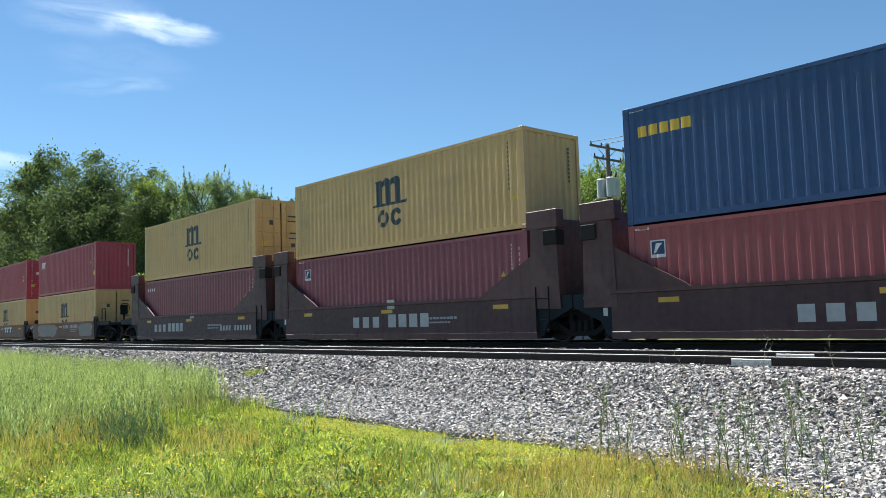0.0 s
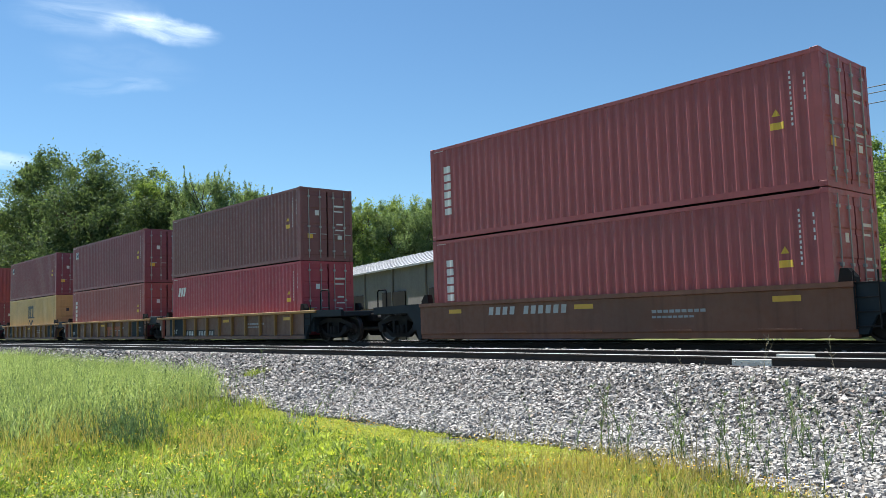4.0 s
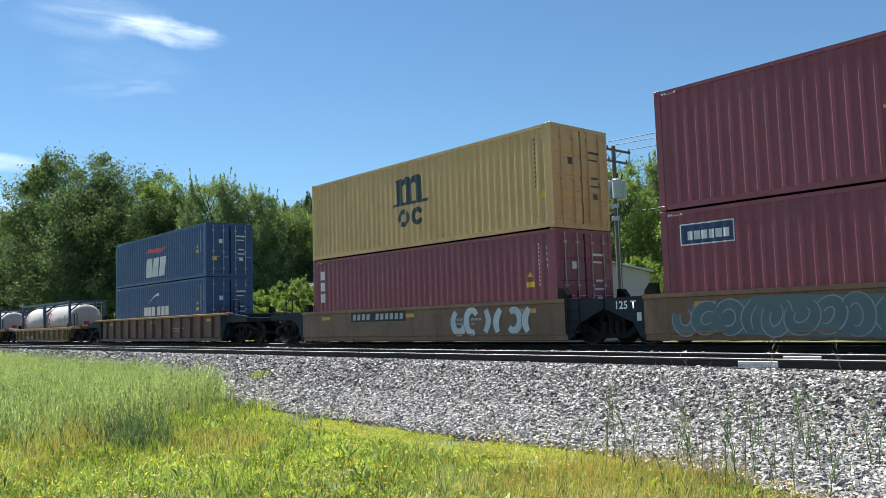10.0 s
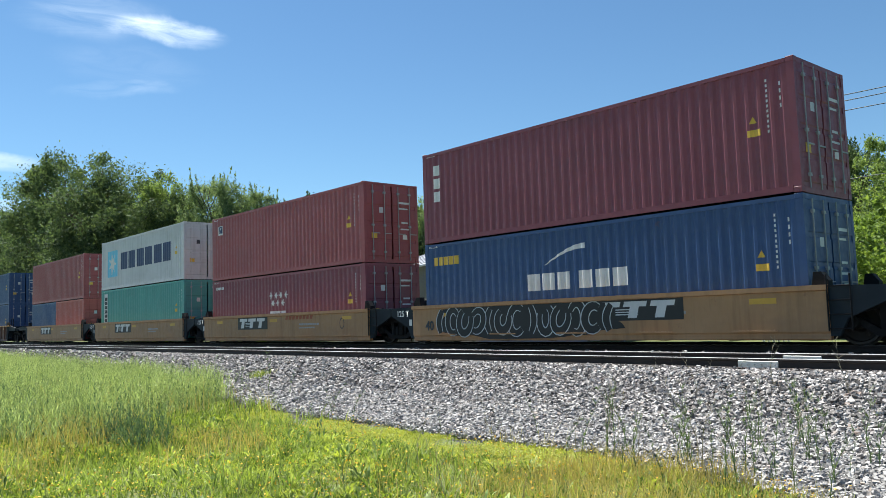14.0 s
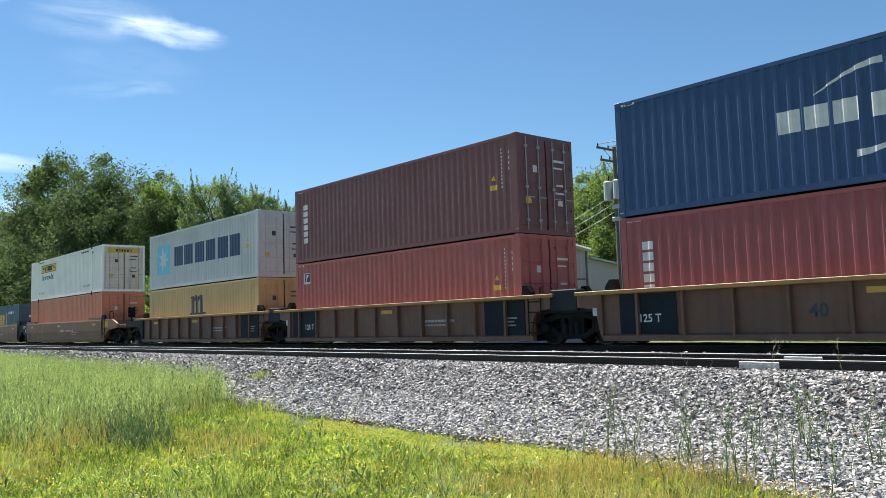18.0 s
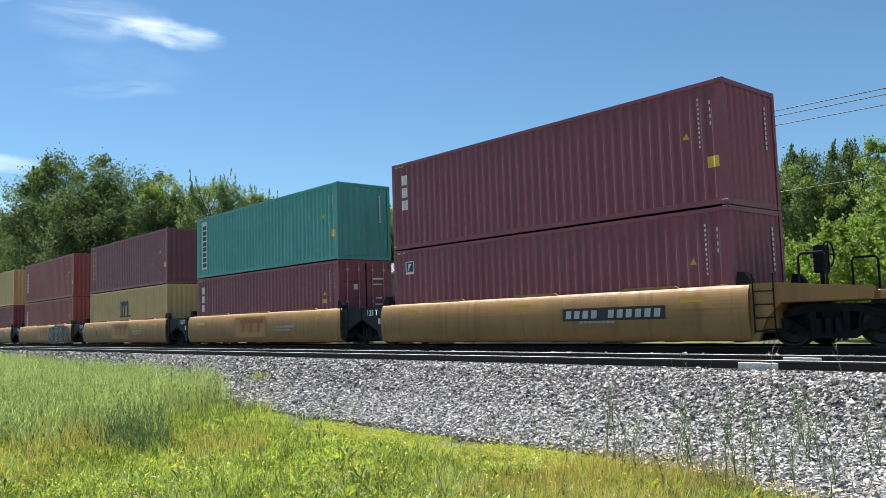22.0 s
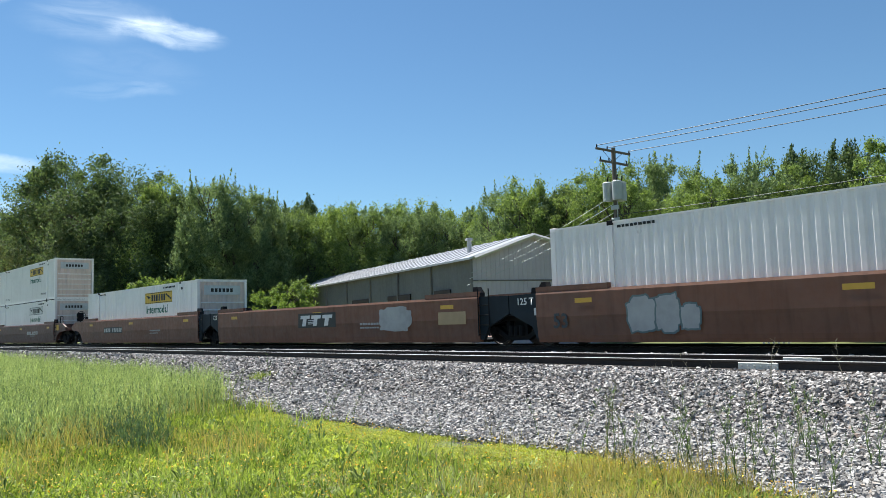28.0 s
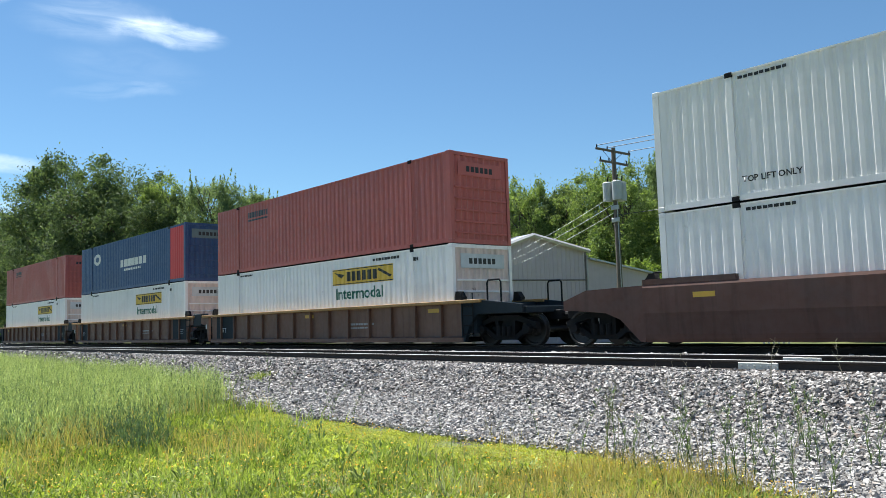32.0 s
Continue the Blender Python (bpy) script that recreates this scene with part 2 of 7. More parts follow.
def tube(bm, a, b, r0, r1=None, n=10, cap=True):
    a, b = Vector(a), Vector(b)
    r1 = r0 if r1 is None else r1
    q = (b - a).to_track_quat("Z", "Y")
    rings = []
    for p, r in ((a, r0), (b, r1)):
        rings.append([bm.verts.new(p + q @ Vector((r * math.cos(6.28319 * k / n), r * math.sin(6.28319 * k / n), 0))) for k in range(n)])
    for k in range(n):
        bm.faces.new((rings[0][k], rings[0][(k + 1) % n], rings[1][(k + 1) % n], rings[1][k]))
    if cap:
        bm.faces.new(rings[0][::-1])
        bm.faces.new(rings[1])


def sweep(bm, profile, x0, x1):
    """A closed (y, z) profile, extruded along x."""
    a = [bm.verts.new((x0, y, z)) for y, z in profile]
    b = [bm.verts.new((x1, y, z)) for y, z in profile]
    n = len(profile)
    for k in range(n):
        bm.faces.new((a[k], a[(k + 1) % n], b[(k + 1) % n], b[k]))
    bm.faces.new(a[::-1])
    bm.faces.new(b)
    bmesh.ops.recalc_face_normals(bm, faces=bm.faces)


def slab(bm, poly, y0, y1):
    """A closed (x, z) outline with thickness along y."""
    a = [bm.verts.new((x, y0, z)) for x, z in poly]
    b = [bm.verts.new((x, y1, z)) for x, z in poly]
    n = len(poly)
    fs = [bm.faces.new(a), bm.faces.new(b[::-1])]
    for k in range(n):
        fs.append(bm.faces.new((a[(k + 1) % n], a[k], b[k], b[(k + 1) % n])))
    bmesh.ops.recalc_face_normals(bm, faces=fs)


def numpy_mesh(name, verts, faces):
    """A mesh from arrays: verts (n, 3), faces (m, k)."""
    me = bpy.data.meshes.new(name)
    m, k = faces.shape
    me.vertices.add(len(verts))
    me.vertices.foreach_set("co", np.ascontiguousarray(verts, dtype=np.float32).ravel())
    me.loops.add(m * k)
    me.loops.foreach_set("vertex_index", np.ascontiguousarray(faces, dtype=np.int32).ravel())
    me.polygons.add(m)
    me.polygons.foreach_set("loop_start", np.arange(0, m * k, k, dtype=np.int32))
    me.polygons.foreach_set("loop_total", np.full(m, k, dtype=np.int32))
    me.update(calc_edges=True)
    me.validate()
    me.shade_flat()
    return me


TRACK = 17.58   # centre line of the train's track
NEAR = 12.80    # centre line of the empty track
GROUND = -0.85

# ---- ground and ballast ----


def ground_material():
    m, n, l, b = nodes_of("meadow_soil")
    co = n.new("ShaderNodeTexCoord").outputs["Object"]
    c = mixed(n, l, ranged(n, l, noise_node(n, l, co, 0.35, 6), 0.35, 0.65), (0.10, 0.13, 0.032), (0.16, 0.175, 0.05))
    c = mixed(n, l, ranged(n, l, noise_node(n, l, co, 5.0, 8, None, 0.7), 0.45, 0.7, 0, 0.7), c, (0.05, 0.05, 0.02))
    c = mixed(n, l, ranged(n, l, noise_node(n, l, co, 1.3, 5), 0.62, 0.75, 0, 0.6), c, (0.19, 0.155, 0.09))
    l.new(c, b.inputs["Base Color"])
    b.inputs["Roughness"].default_value = 0.95
    bumped(n, l, b, noise_node(n, l, co, 14.0, 6), 0.8, 0.05)
    return m


def ballast_material():
    m, n, l, b = nodes_of("crushed_stone_gap_shade")
    co = n.new("ShaderNodeTexCoord").outputs["Object"]
    v = n.new("ShaderNodeTexVoronoi")
    v.inputs["Scale"].default_value = 17.0
    l.new(co, v.inputs["Vector"])
    # near-black base: shadow in the gaps between loose stones, put into the colour
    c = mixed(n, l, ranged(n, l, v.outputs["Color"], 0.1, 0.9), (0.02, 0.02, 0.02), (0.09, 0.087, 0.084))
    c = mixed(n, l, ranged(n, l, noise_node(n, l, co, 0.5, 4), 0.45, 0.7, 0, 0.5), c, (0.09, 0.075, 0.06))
    l.new(c, b.inputs["Base Color"])
    b.inputs["Roughness"].default_value = 0.9
    bumped(n, l, b, v.outputs["Distance"], 1.0, 0.06)
    return m


def stone_material(name, cols):
    m, n, l, b = nodes_of(name)
    geo = n.new("ShaderNodeNewGeometry")
    ramp = n.new("ShaderNodeValToRGB")
    while len(ramp.color_ramp.elements) < len(cols):
        ramp.color_ramp.elements.new(0.5)
    for e, (p, c) in zip(ramp.color_ramp.elements, cols):
        e.position, e.color = p, (*c, 1)
    l.new(geo.outputs["Random Per Island"], ramp.inputs[0])
    co = n.new("ShaderNodeTexCoord").outputs["Object"]
    c = mixed(n, l, ranged(n, l, noise_node(n, l, co, 40.0, 4), 0.3, 0.7, 0, 0.4), ramp.outputs[0], (0.09, 0.085, 0.08))
    l.new(c, b.inputs["Base Color"])
    b.inputs["Roughness"].default_value = 0.85
    return m


def shoulder(y):
    """The height of the ballast bed across the tracks."""
    return float(np.interp(y, (7.0, 7.6, 8.6, 9.7, 10.9, 11.4, 14.2, 14.7, 15.6, 16.2, 19.0, 20.8), (-0.88, -0.83, -0.79, -0.68, -0.225, -0.225, -0.22, -0.28, -0.28, -0.22, -0.22, -0.80)))


def toe(x):
    """Where the stones give way to the meadow."""
    return np.interp(x, (-90, -40, -28, -19, -15, -12.9, -9.8, -6.5, -4.1, -3.4, -2, 16), (9.7, 9.4, 9.1, 8.35, 7.75, 7.55, 7.5, 7.5, 7.2, 6.8, 6.2, 5.2)) + 0.05 * np.sin(x * 1.7) + 0.04 * np.sin(x * 4.3 + 1)


def lay_ground():
    xs = [-3000, -1200, -500, -250, -140] + [-90 + 1.5 * k for k in range(72)] + [30, 80, 200, 600, 1500, 3000]
    ys = [-3000, -900, -300, -80, -20] + [-6 + 0.75 * k for k in range(20)] + [9.5, 12, 16, 20, 21, 24, 30, 40, 60, 90, 140, 250, 600, 1500, 3000]
    bm = bmesh.new()
    grid = []
    for y in ys:
        row = []
        for x in xs:
            z = GROUND - 0.02 + 0.02 * noise.noise((x * 0.35, y * 0.35, 0)) + 0.008 * noise.noise((x * 1.4, y * 1.4, 3))
            if 9.0 < y < 20.5:
                z -= 0.35
            elif y >= 20.5:
                z = -0.75 + 0.05 * noise.noise((x * 0.1, y * 0.1, 7))
            row.append(bm.verts.new((x, y, z)))
        grid.append(row)
    for j in range(len(ys) - 1):
        for i in range(len(xs) - 1):
            bm.faces.new((grid[j][i], grid[j][i + 1], grid[j + 1][i + 1], grid[j + 1][i]))
    g = part("ground", bm, ground_material())
    tagged(g, "flat green meadow soil on both sides of the tracks", "ground", "", "structure")
    bm = bmesh.new()
    ys = [7.0, 7.6, 8.6, 9.1, 9.7, 10.3, 10.9, 11.4, 12.8, 14.2, 14.7, 15.6, 16.2, 17.6, 19.0, 20.8]
    xs = [-1100, -400, -150] + [-90 + 1.0 * k for k in range(98)] + [60, 300, 1100]
    grid = []
    for y in ys:
        grid.append([bm.verts.new((x, y + (min(float(toe(x)), 8.4) - 7.4 if y < 8 else 0), shoulder(y) + (0.03 * noise.noise((x * 0.8, y * 0.8, 5)) if y < 11 else 0))) for x in xs])
    for j in range(len(ys) - 1):
        for i in range(len(xs) - 1):
            bm.faces.new((grid[j][i], grid[j][i + 1], grid[j + 1][i + 1], grid[j + 1][i]))
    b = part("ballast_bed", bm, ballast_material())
    tagged(b, "raised crushed stone bed under two railway tracks, near-black as shade between the stones", "ballast", "", "structure")


def stones(count, x0, x1, y0, y1, size, seed, keep=None):
    """Loose crushed stones on the ballast bed, joined."""
    rng = np.random.default_rng(seed)
    x, y = rng.uniform(x0, x1, count), rng.uniform(y0, y1, count)
    if keep is not None:
        k = keep(x, y, rng)
        x, y = x[k], y[k]
    n = len(x)
    z = np.interp(y, (7.0, 7.6, 8.6, 9.7, 10.9, 11.5, 14.2), (-0.86, -0.83, -0.79, -0.68, -0.225, -0.20, -0.20))
    z = np.maximum(z, GROUND + 0.02)
    r = size * rng.uniform(0.6, 1.5, n)
    unit = np.array([(-1, -1, -1), (1, -1, -1), (1, 1, -1), (-1, 1, -1), (-1, -1, 1), (1, -1, 1), (1, 1, 1), (-1, 1, 1)], float)
    v = unit[None] * rng.uniform(0.45, 1.0, (n, 8, 3)) * (r[:, None] * rng.uniform(0.6, 1.15, (n, 3)) * np.array([1.2, 0.95, 0.72]))[:, None, :]
    a, lean, way = rng.uniform(0, 6.283, n), rng.normal(0, 0.6, n), rng.uniform(0, 6.283, n)
    ux, uy, sn, cs = np.cos(way), np.sin(way), np.sin(lean), np.cos(lean)
    zero = np.zeros(n)
    spin = np.stack([np.cos(a), -np.sin(a), zero, np.sin(a), np.cos(a), zero, zero, zero, zero + 1], 1).reshape(n, 3, 3)
    tip = np.stack([cs + ux * ux * (1 - cs), ux * uy * (1 - cs), uy * sn, ux * uy * (1 - cs), cs + uy * uy * (1 - cs), -ux * sn, -uy * sn, ux * sn, cs], 1).reshape(n, 3, 3)
    v = np.einsum("nij,njk,nlk->nli", tip, spin, v) + np.stack([x, y, z + r * rng.uniform(-0.2, 1.5, n)], 1)[:, None, :]
    f = np.array([(0, 3, 2, 1), (4, 5, 6, 7), (0, 1, 5, 4), (1, 2, 6, 5), (2, 3, 7, 6), (3, 0, 4, 7)])
    faces = (f[None] + 8 * np.arange(n)[:, None, None]).reshape(-1, 4)
    return v.reshape(-1, 3), faces


def scatter_stones():
    def edge(x, y, rng):
        return y > toe(x) + rng.normal(0, 0.09, len(x))
    pale = stone_material("pale_ballast_stone", ((0, (0.08, 0.075, 0.071)), (0.25, (0.235, 0.222, 0.213)), (0.6, (0.42, 0.398, 0.38)), (0.9, (0.56, 0.535, 0.51)), (1, (0.40, 0.32, 0.26))))
    dull = stone_material("dull_ballast_stone", ((0, (0.05, 0.045, 0.043)), (0.35, (0.225, 0.205, 0.195)), (0.7, (0.45, 0.415, 0.395)), (0.92, (0.66, 0.625, 0.595)), (1, (0.30, 0.22, 0.18))))

    def low(x, y, rng):
        return edge(x, y, rng) & (y < 9.85 + rng.normal(0, 0.25, len(x)))

    def high(x, y, rng):
        return y > 9.65 + rng.normal(0, 0.25, len(x))
    for mat, label, sets in ((pale, "pale loose crushed stones at the foot of the track bed", ((90000, -14, -2.2, 6.2, 10.4, 0.0205, 1, low), (40000, -30, -14, 7.4, 10.4, 0.028, 2, low), (8000, -75, -30, 8.4, 10.6, 0.048, 3, low), (7000, -2.2, 16, 5.2, 10.6, 0.04, 5, low))),
                             (dull, "dull grey-brown crushed stones on the track bed", ((46000, -14, -2.2, 9.0, 11.5, 0.0245, 11, high), (28000, -30, -14, 9.0, 11.5, 0.03, 12, high), (15000, -40, -2.2, 11.4, 11.98, 0.024, 15), (8000, -75, -30, 9.0, 11.46, 0.046, 13, high), (5000, -2.2, 16, 9.0, 11.46, 0.04, 14, high), (5000, -30, -2, 12.2, 13.4, 0.03, 4), (3000, -30, -2, 13.6, 16.4, 0.035, 6)))):
        vs, fs, base = [], [], 0
        for args in sets:
            v, f = stones(*args)
            vs.append(v)
            fs.append(f + base)
            base += len(v)
        ob = hang("ballast_stones", numpy_mesh("ballast_stones", np.concatenate(vs), np.concatenate(fs)), mat)
        tagged(ob, label, "ballast", "", "stuff")


def lay_track(centre, seed):
    rng = random.Random(seed)
    wood = plain("creosoted_tie_%d" % seed, (0.24, 0.215, 0.19), 0.9, 0, 6, 0.6)
    bm = bmesh.new()
    box(bm, -0.115, 0.115, -1.33, 1.33, -0.18, 0, 0.012)
    me = bpy.data.meshes.new("tie")
    bm.to_mesh(me)
    bm.free()
    ties = tagged(new("railway_ties"), "weathered dark timber railway ties bedded in stone", "ties", "", "structure")
    for k in range(130):
        t = hang("tie", me, wood, ties)
        t.matrix_basis = pose(-68 + 0.52 * k + rng.uniform(-0.02, 0.02), centre + rng.uniform(-0.03, 0.03), -0.165 + rng.uniform(-0.006, 0.004), 0, 0, rng.uniform(-1, 1))
    v, f = [], []
    for x in [-68 - 0.52 * k for k in range(1, 260)] + [0.1 + 0.52 * k for k in range(120)]:
        b = len(v)
        v += [(x + sx * 0.115, centre + sy * 1.33, z) for z in (-0.34, -0.165) for sx, sy in ((-1, -1), (1, -1), (1, 1), (-1, 1))]
        f += [tuple(b + i for i in q) for q in ((4, 5, 6, 7), (0, 1, 5, 4), (1, 2, 6, 5), (2, 3, 7, 6), (3, 0, 4, 7))]
    far = hang("far_ties", numpy_mesh("far_ties", np.array(v), np.array(f)), wood, ties)
    far["kind"] = "stuff"
    for side in (-0.7175 - 0.036, 0.7175 + 0.036):
        y = centre + side
        prof = [(-0.07, -0.165), (0.07, -0.165), (0.07, -0.152), (0.012, -0.135), (0.009, -0.05), (0.035, -0.036), (0.035, -0.012), (0.031, -0.004), (0.023, 0.0), (-0.023, 0.0), (-0.031, -0.004), (-0.035, -0.012), (-0.035, -0.036), (-0.009, -0.05), (-0.012, -0.135), (-0.07, -0.152)]
        bm = bmesh.new()
        sweep(bm, [(y + a, b) for a, b in prof], -1100, 1100)
        for fc in bm.faces:
            if abs(fc.normal.x) < 0.5 and fc.calc_center_median().z > -0.003:
                fc.material_index = 1
        r = part("rail", bm, RUSTY)
        r.data.materials.append(STEEL)
        tagged(r, "long steel rail with rusty web and polished head", "rail", "rails of the tracks", "structure")
        bm = bmesh.new()
        for k in range(125):
            x = -66 + 0.52 * k
            box(bm, x - 0.09, x + 0.09, y - 0.17, y + 0.17, -0.166, -0.153)
            for o in (-0.1, 0.1):
                box(bm, x - 0.012, x + 0.012, y + o - 0.012, y + o + 0.012, -0.155, -0.125)
        pl = part("tie_plates", bm, RUSTY, r)
        pl["kind"] = "stuff"


def joint_bars():
    for x, y, l in ((-6.34, NEAR - 0.7535, 0.66), (-6.34, NEAR + 0.7535, 0.66)):
        bm = bmesh.new()
        for s in (-1, 1):
            box(bm, -l / 2, l / 2, s * 0.028 - 0.014, s * 0.028 + 0.014, -0.15, -0.04, 0.005)
        zinc = plain("galvanised_bar", (0.5, 0.5, 0.48), 0.5, 0.3, 8, 0.4)
        j = part("joint_bar", bm, zinc)
        for k in range(6):
            bm = bmesh.new()
            tube(bm, (-l * 0.42 + k * l * 0.168, -0.065, -0.095), (-l * 0.42 + k * l * 0.168, 0.065, -0.095), 0.014, None, 6)
            part("bolt", bm, zinc, j)
        j.matrix_basis = pose(x, y, 0)
        tagged(j, "pale galvanised joint bar bolted to the rail web", "joint bar")


lay_ground()
scatter_stones()
lay_track(NEAR, 1)
lay_track(TRACK, 2)
joint_bars()

# ---- barn ----


def barn():
    A, Bp = Vector((-32.0, 30.0, 0)), Vector((-29.9, 37.3, 0))
    back = Vector((-0.962, 0.272, 0)) * 54
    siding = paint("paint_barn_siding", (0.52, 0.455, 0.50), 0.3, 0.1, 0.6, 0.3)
    # darker copy of the siding: shade on the side and rear walls, as colour
    dark = paint("paint_barn_side_shaded", (0.17, 0.155, 0.155), 0.4, 0.1, 0.7, 0.4)
    tin = plain("roof_sheet_metal", (0.42, 0.42, 0.44), 0.35, 0.6, 3, 0.25, 0.1)
    trim = plain("white_trim", (0.48, 0.47, 0.47), 0.5, 0, 3, 0.2, 0)
    eave_a, eave_b, apex, g = 4.15, 4.6, 5.47, -0.8
    root = tagged(new("barn"), "long grey metal barn with low gable roof", "barn")
    mid = (A + Bp) / 2

    def wall(name, pts, mat, thick):
        bm = bmesh.new()
        a = [bm.verts.new(p) for p in pts]
        bm.faces.new(a)
        ret = bmesh.ops.extrude_face_region(bm, geom=list(bm.faces))
        for v in [v for v in ret["geom"] if isinstance(v, bmesh.types.BMVert)]:
            v.co += thick
        bmesh.ops.recalc_face_normals(bm, faces=bm.faces)
        return part(name, bm, mat, root)
    up = Vector((0, 0, 1))
    inw = back.normalized() * 0.15
    wall("gable_wall", [A + up * g, Bp + up * g, Bp + up * eave_b, mid + up * apex, A + up * eave_a], siding, inw)
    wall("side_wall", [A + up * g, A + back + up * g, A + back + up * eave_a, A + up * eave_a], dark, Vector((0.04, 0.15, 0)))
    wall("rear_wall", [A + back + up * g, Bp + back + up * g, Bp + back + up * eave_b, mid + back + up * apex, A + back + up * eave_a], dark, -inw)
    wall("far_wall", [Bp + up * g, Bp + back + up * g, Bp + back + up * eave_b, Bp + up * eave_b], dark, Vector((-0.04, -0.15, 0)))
    over = -back.normalized() * 0.35
    out = (A - Bp).normalized() * 0.35 - up * 0.08
    wall("roof_slope", [A + up * eave_a + over + out, A + back + up * eave_a + out, mid + back + up * apex, mid + up * apex + over], tin, up * 0.12)
    wall("roof_slope", [mid + up * apex + over, mid + back + up * apex, Bp + back + up * eave_b, Bp + up * eave_b + over], tin, up * 0.12)
    # battens on the gable, the roof seams, trim
    d = (Bp - A)
    n = -back.normalized()
    for k in range(1, 26):
        f = k / 26
        p = A + d * f + n * 0.01
        top = eave_a + (apex - eave_a) * f * 2 if f < 0.5 else apex + (eave_b - apex) * (f - 0.5) * 2
        bm = bmesh.new()
        tube(bm, p + up * g, p + up * (top - 0.1), 0.022, None, 4)
        part("batten", bm, siding, root)
    for q0, q1 in ((A + up * (eave_a + 0.02), mid + up * (apex + 0.02)), (mid + up * (apex + 0.02), Bp + up * (eave_b + 0.02))):
        bm = bmesh.new()
        tube(bm, q0 + over, q1 + over, 0.12, None, 4)
        part("rake_trim", bm, trim, root)
    bm = bmesh.new()
    tube(bm, A + up * 2.95 + n * 0.03, Bp + up * 2.95 + n * 0.03, 0.04, None, 4)
    part("door_track", bm, dark, root)
    bm = bmesh.new()
    tube(bm, Bp + up * g + n * 0.05, Bp + up * 4.4 + n * 0.05, 0.06, None, 6)
    part("downpipe", bm, trim, root)
    for k in range(1, 40):
        p = A + back * (k / 40)
        m2 = mid + back * (k / 40)
        bm = bmesh.new()
        tube(bm, p + up * (eave_a + 0.14) + out, m2 + up * (apex + 0.14), 0.025, None, 4)
        part("roof_seam", bm, tin, root)
    for k in range(10):
        p = A + back * (k / 10) + Vector((0, -0.06, 0))
        bm = bmesh.new()
        tube(bm, p + up * g, p + up * eave_a, 0.09, None, 6)
        part("post", bm, dark, root)
    L = Bp + Vector((1.25, 4.5, 0))
    wall("lean_to_wall", [Bp + up * g, L + up * g, L + up * 3.3, Bp + up * 4.15], siding, inw)
    wall("lean_to_roof", [Bp + up * 4.15 + over, L + up * 3.3 + over, L + back * 0.5 + up * 3.3, Bp + back * 0.5 + up * 4.15], tin, up * 0.1)
    bm = bmesh.new()
    tube(bm, A + back * 0.06 + up * 4.4 + Vector((0.3, 1.6, 0)), A + back * 0.06 + up * 5.55 + Vector((0.3, 1.6, 0)), 0.14, None, 10)
    tube(bm, A + back * 0.06 + up * 5.55 + Vector((0.3, 1.6, 0)), A + back * 0.06 + up * 5.68 + Vector((0.3, 1.6, 0)), 0.24, 0.2, 10)
    part("flue", bm, trim, root)
    for k, w in ((0.05, 2.2), (0.16, 4.0), (0.3, 4.0)):
        p = A + back * k + Vector((0, -0.03, 0))
        e = back.normalized()
        wall("bay_door", [p + up * g, p + e * w + up * g, p + e * w + up * 2.6, p + up * 2.6], IRON, Vector((-0.02, -0.06, 0)))


barn()

# ---- poles and wires ----


def pole(x, y, top, cans):
    wood = plain("weathered_pole_wood", (0.125, 0.105, 0.09), 0.85, 0, 4, 0.5)
    tin = plain("transformer_grey", (0.40, 0.42, 0.43), 0.5, 0.1, 4, 0.2, 0)
    root = tagged(new("utility_pole"), "weathered wooden utility pole with crossarms" + (" and grey transformers" if cans else ""), "utility pole")
    bm = bmesh.new()
    tube(bm, (x, y, -0.85), (x, y, top), 0.17, 0.12, 12)
    part("shaft", bm, wood, root)
    for z, w, yaw in ((top - 0.2, 1.55, 120), (top - 0.85, 1.25, 120)):
        bm = bmesh.new()
        box(bm, -w, w, -0.05, 0.05, -0.06, 0.06, 0.01)
        a = part("crossarm", bm, wood, root)
        a.matrix_basis = pose(x, y, z, 0, 0, yaw - 30)
        for k in (-0.95, -0.35, 0.95):
            bm = bmesh.new()
            tube(bm, (k * w, 0, 0.06), (k * w, 0, 0.22), 0.045, 0.03, 8)
            part("insulator", bm, IRON, a)
        for s in (-1, 1):
            bm = bmesh.new()
            tube(bm, (s * w * 0.6, 0.07, 0), (0, 0.07, -0.6), 0.018, None, 4)
            part("brace", bm, IRON, a)
    if cans:
        for k in range(3):
            a = radians(-150 + 110 * k)
            cx, cy = x + 0.42 * math.cos(a), y + 0.42 * math.sin(a)
            bm = bmesh.new()
            tube(bm, (cx, cy, top - 3.0), (cx, cy, top - 2.0), 0.27, None, 14)
            tube(bm, (cx, cy, top - 2.0), (cx, cy, top - 1.93), 0.29, 0.2, 14)
            c = part("transformer", bm, tin, root)
            bm = bmesh.new()
            tube(bm, (cx, cy, top - 1.93), (cx + 0.08, cy, top - 1.6), 0.05, 0.03, 8)
            part("bushing", bm, IRON, c)
        for z in (top - 3.4, top - 4.1):
            bm = bmesh.new()
            box(bm, x - 0.2, x + 0.3, y - 0.22, y - 0.1, z - 0.12, z + 0.12, 0.02)
            part("bracket", bm, tin, root)
        bm = bmesh.new()
        tube(bm, (x + 0.15, y - 0.08, top - 2), (x + 0.15, y - 0.08, -0.8), 0.025, None, 6)
        part("conduit", bm, tin, root)
    return root


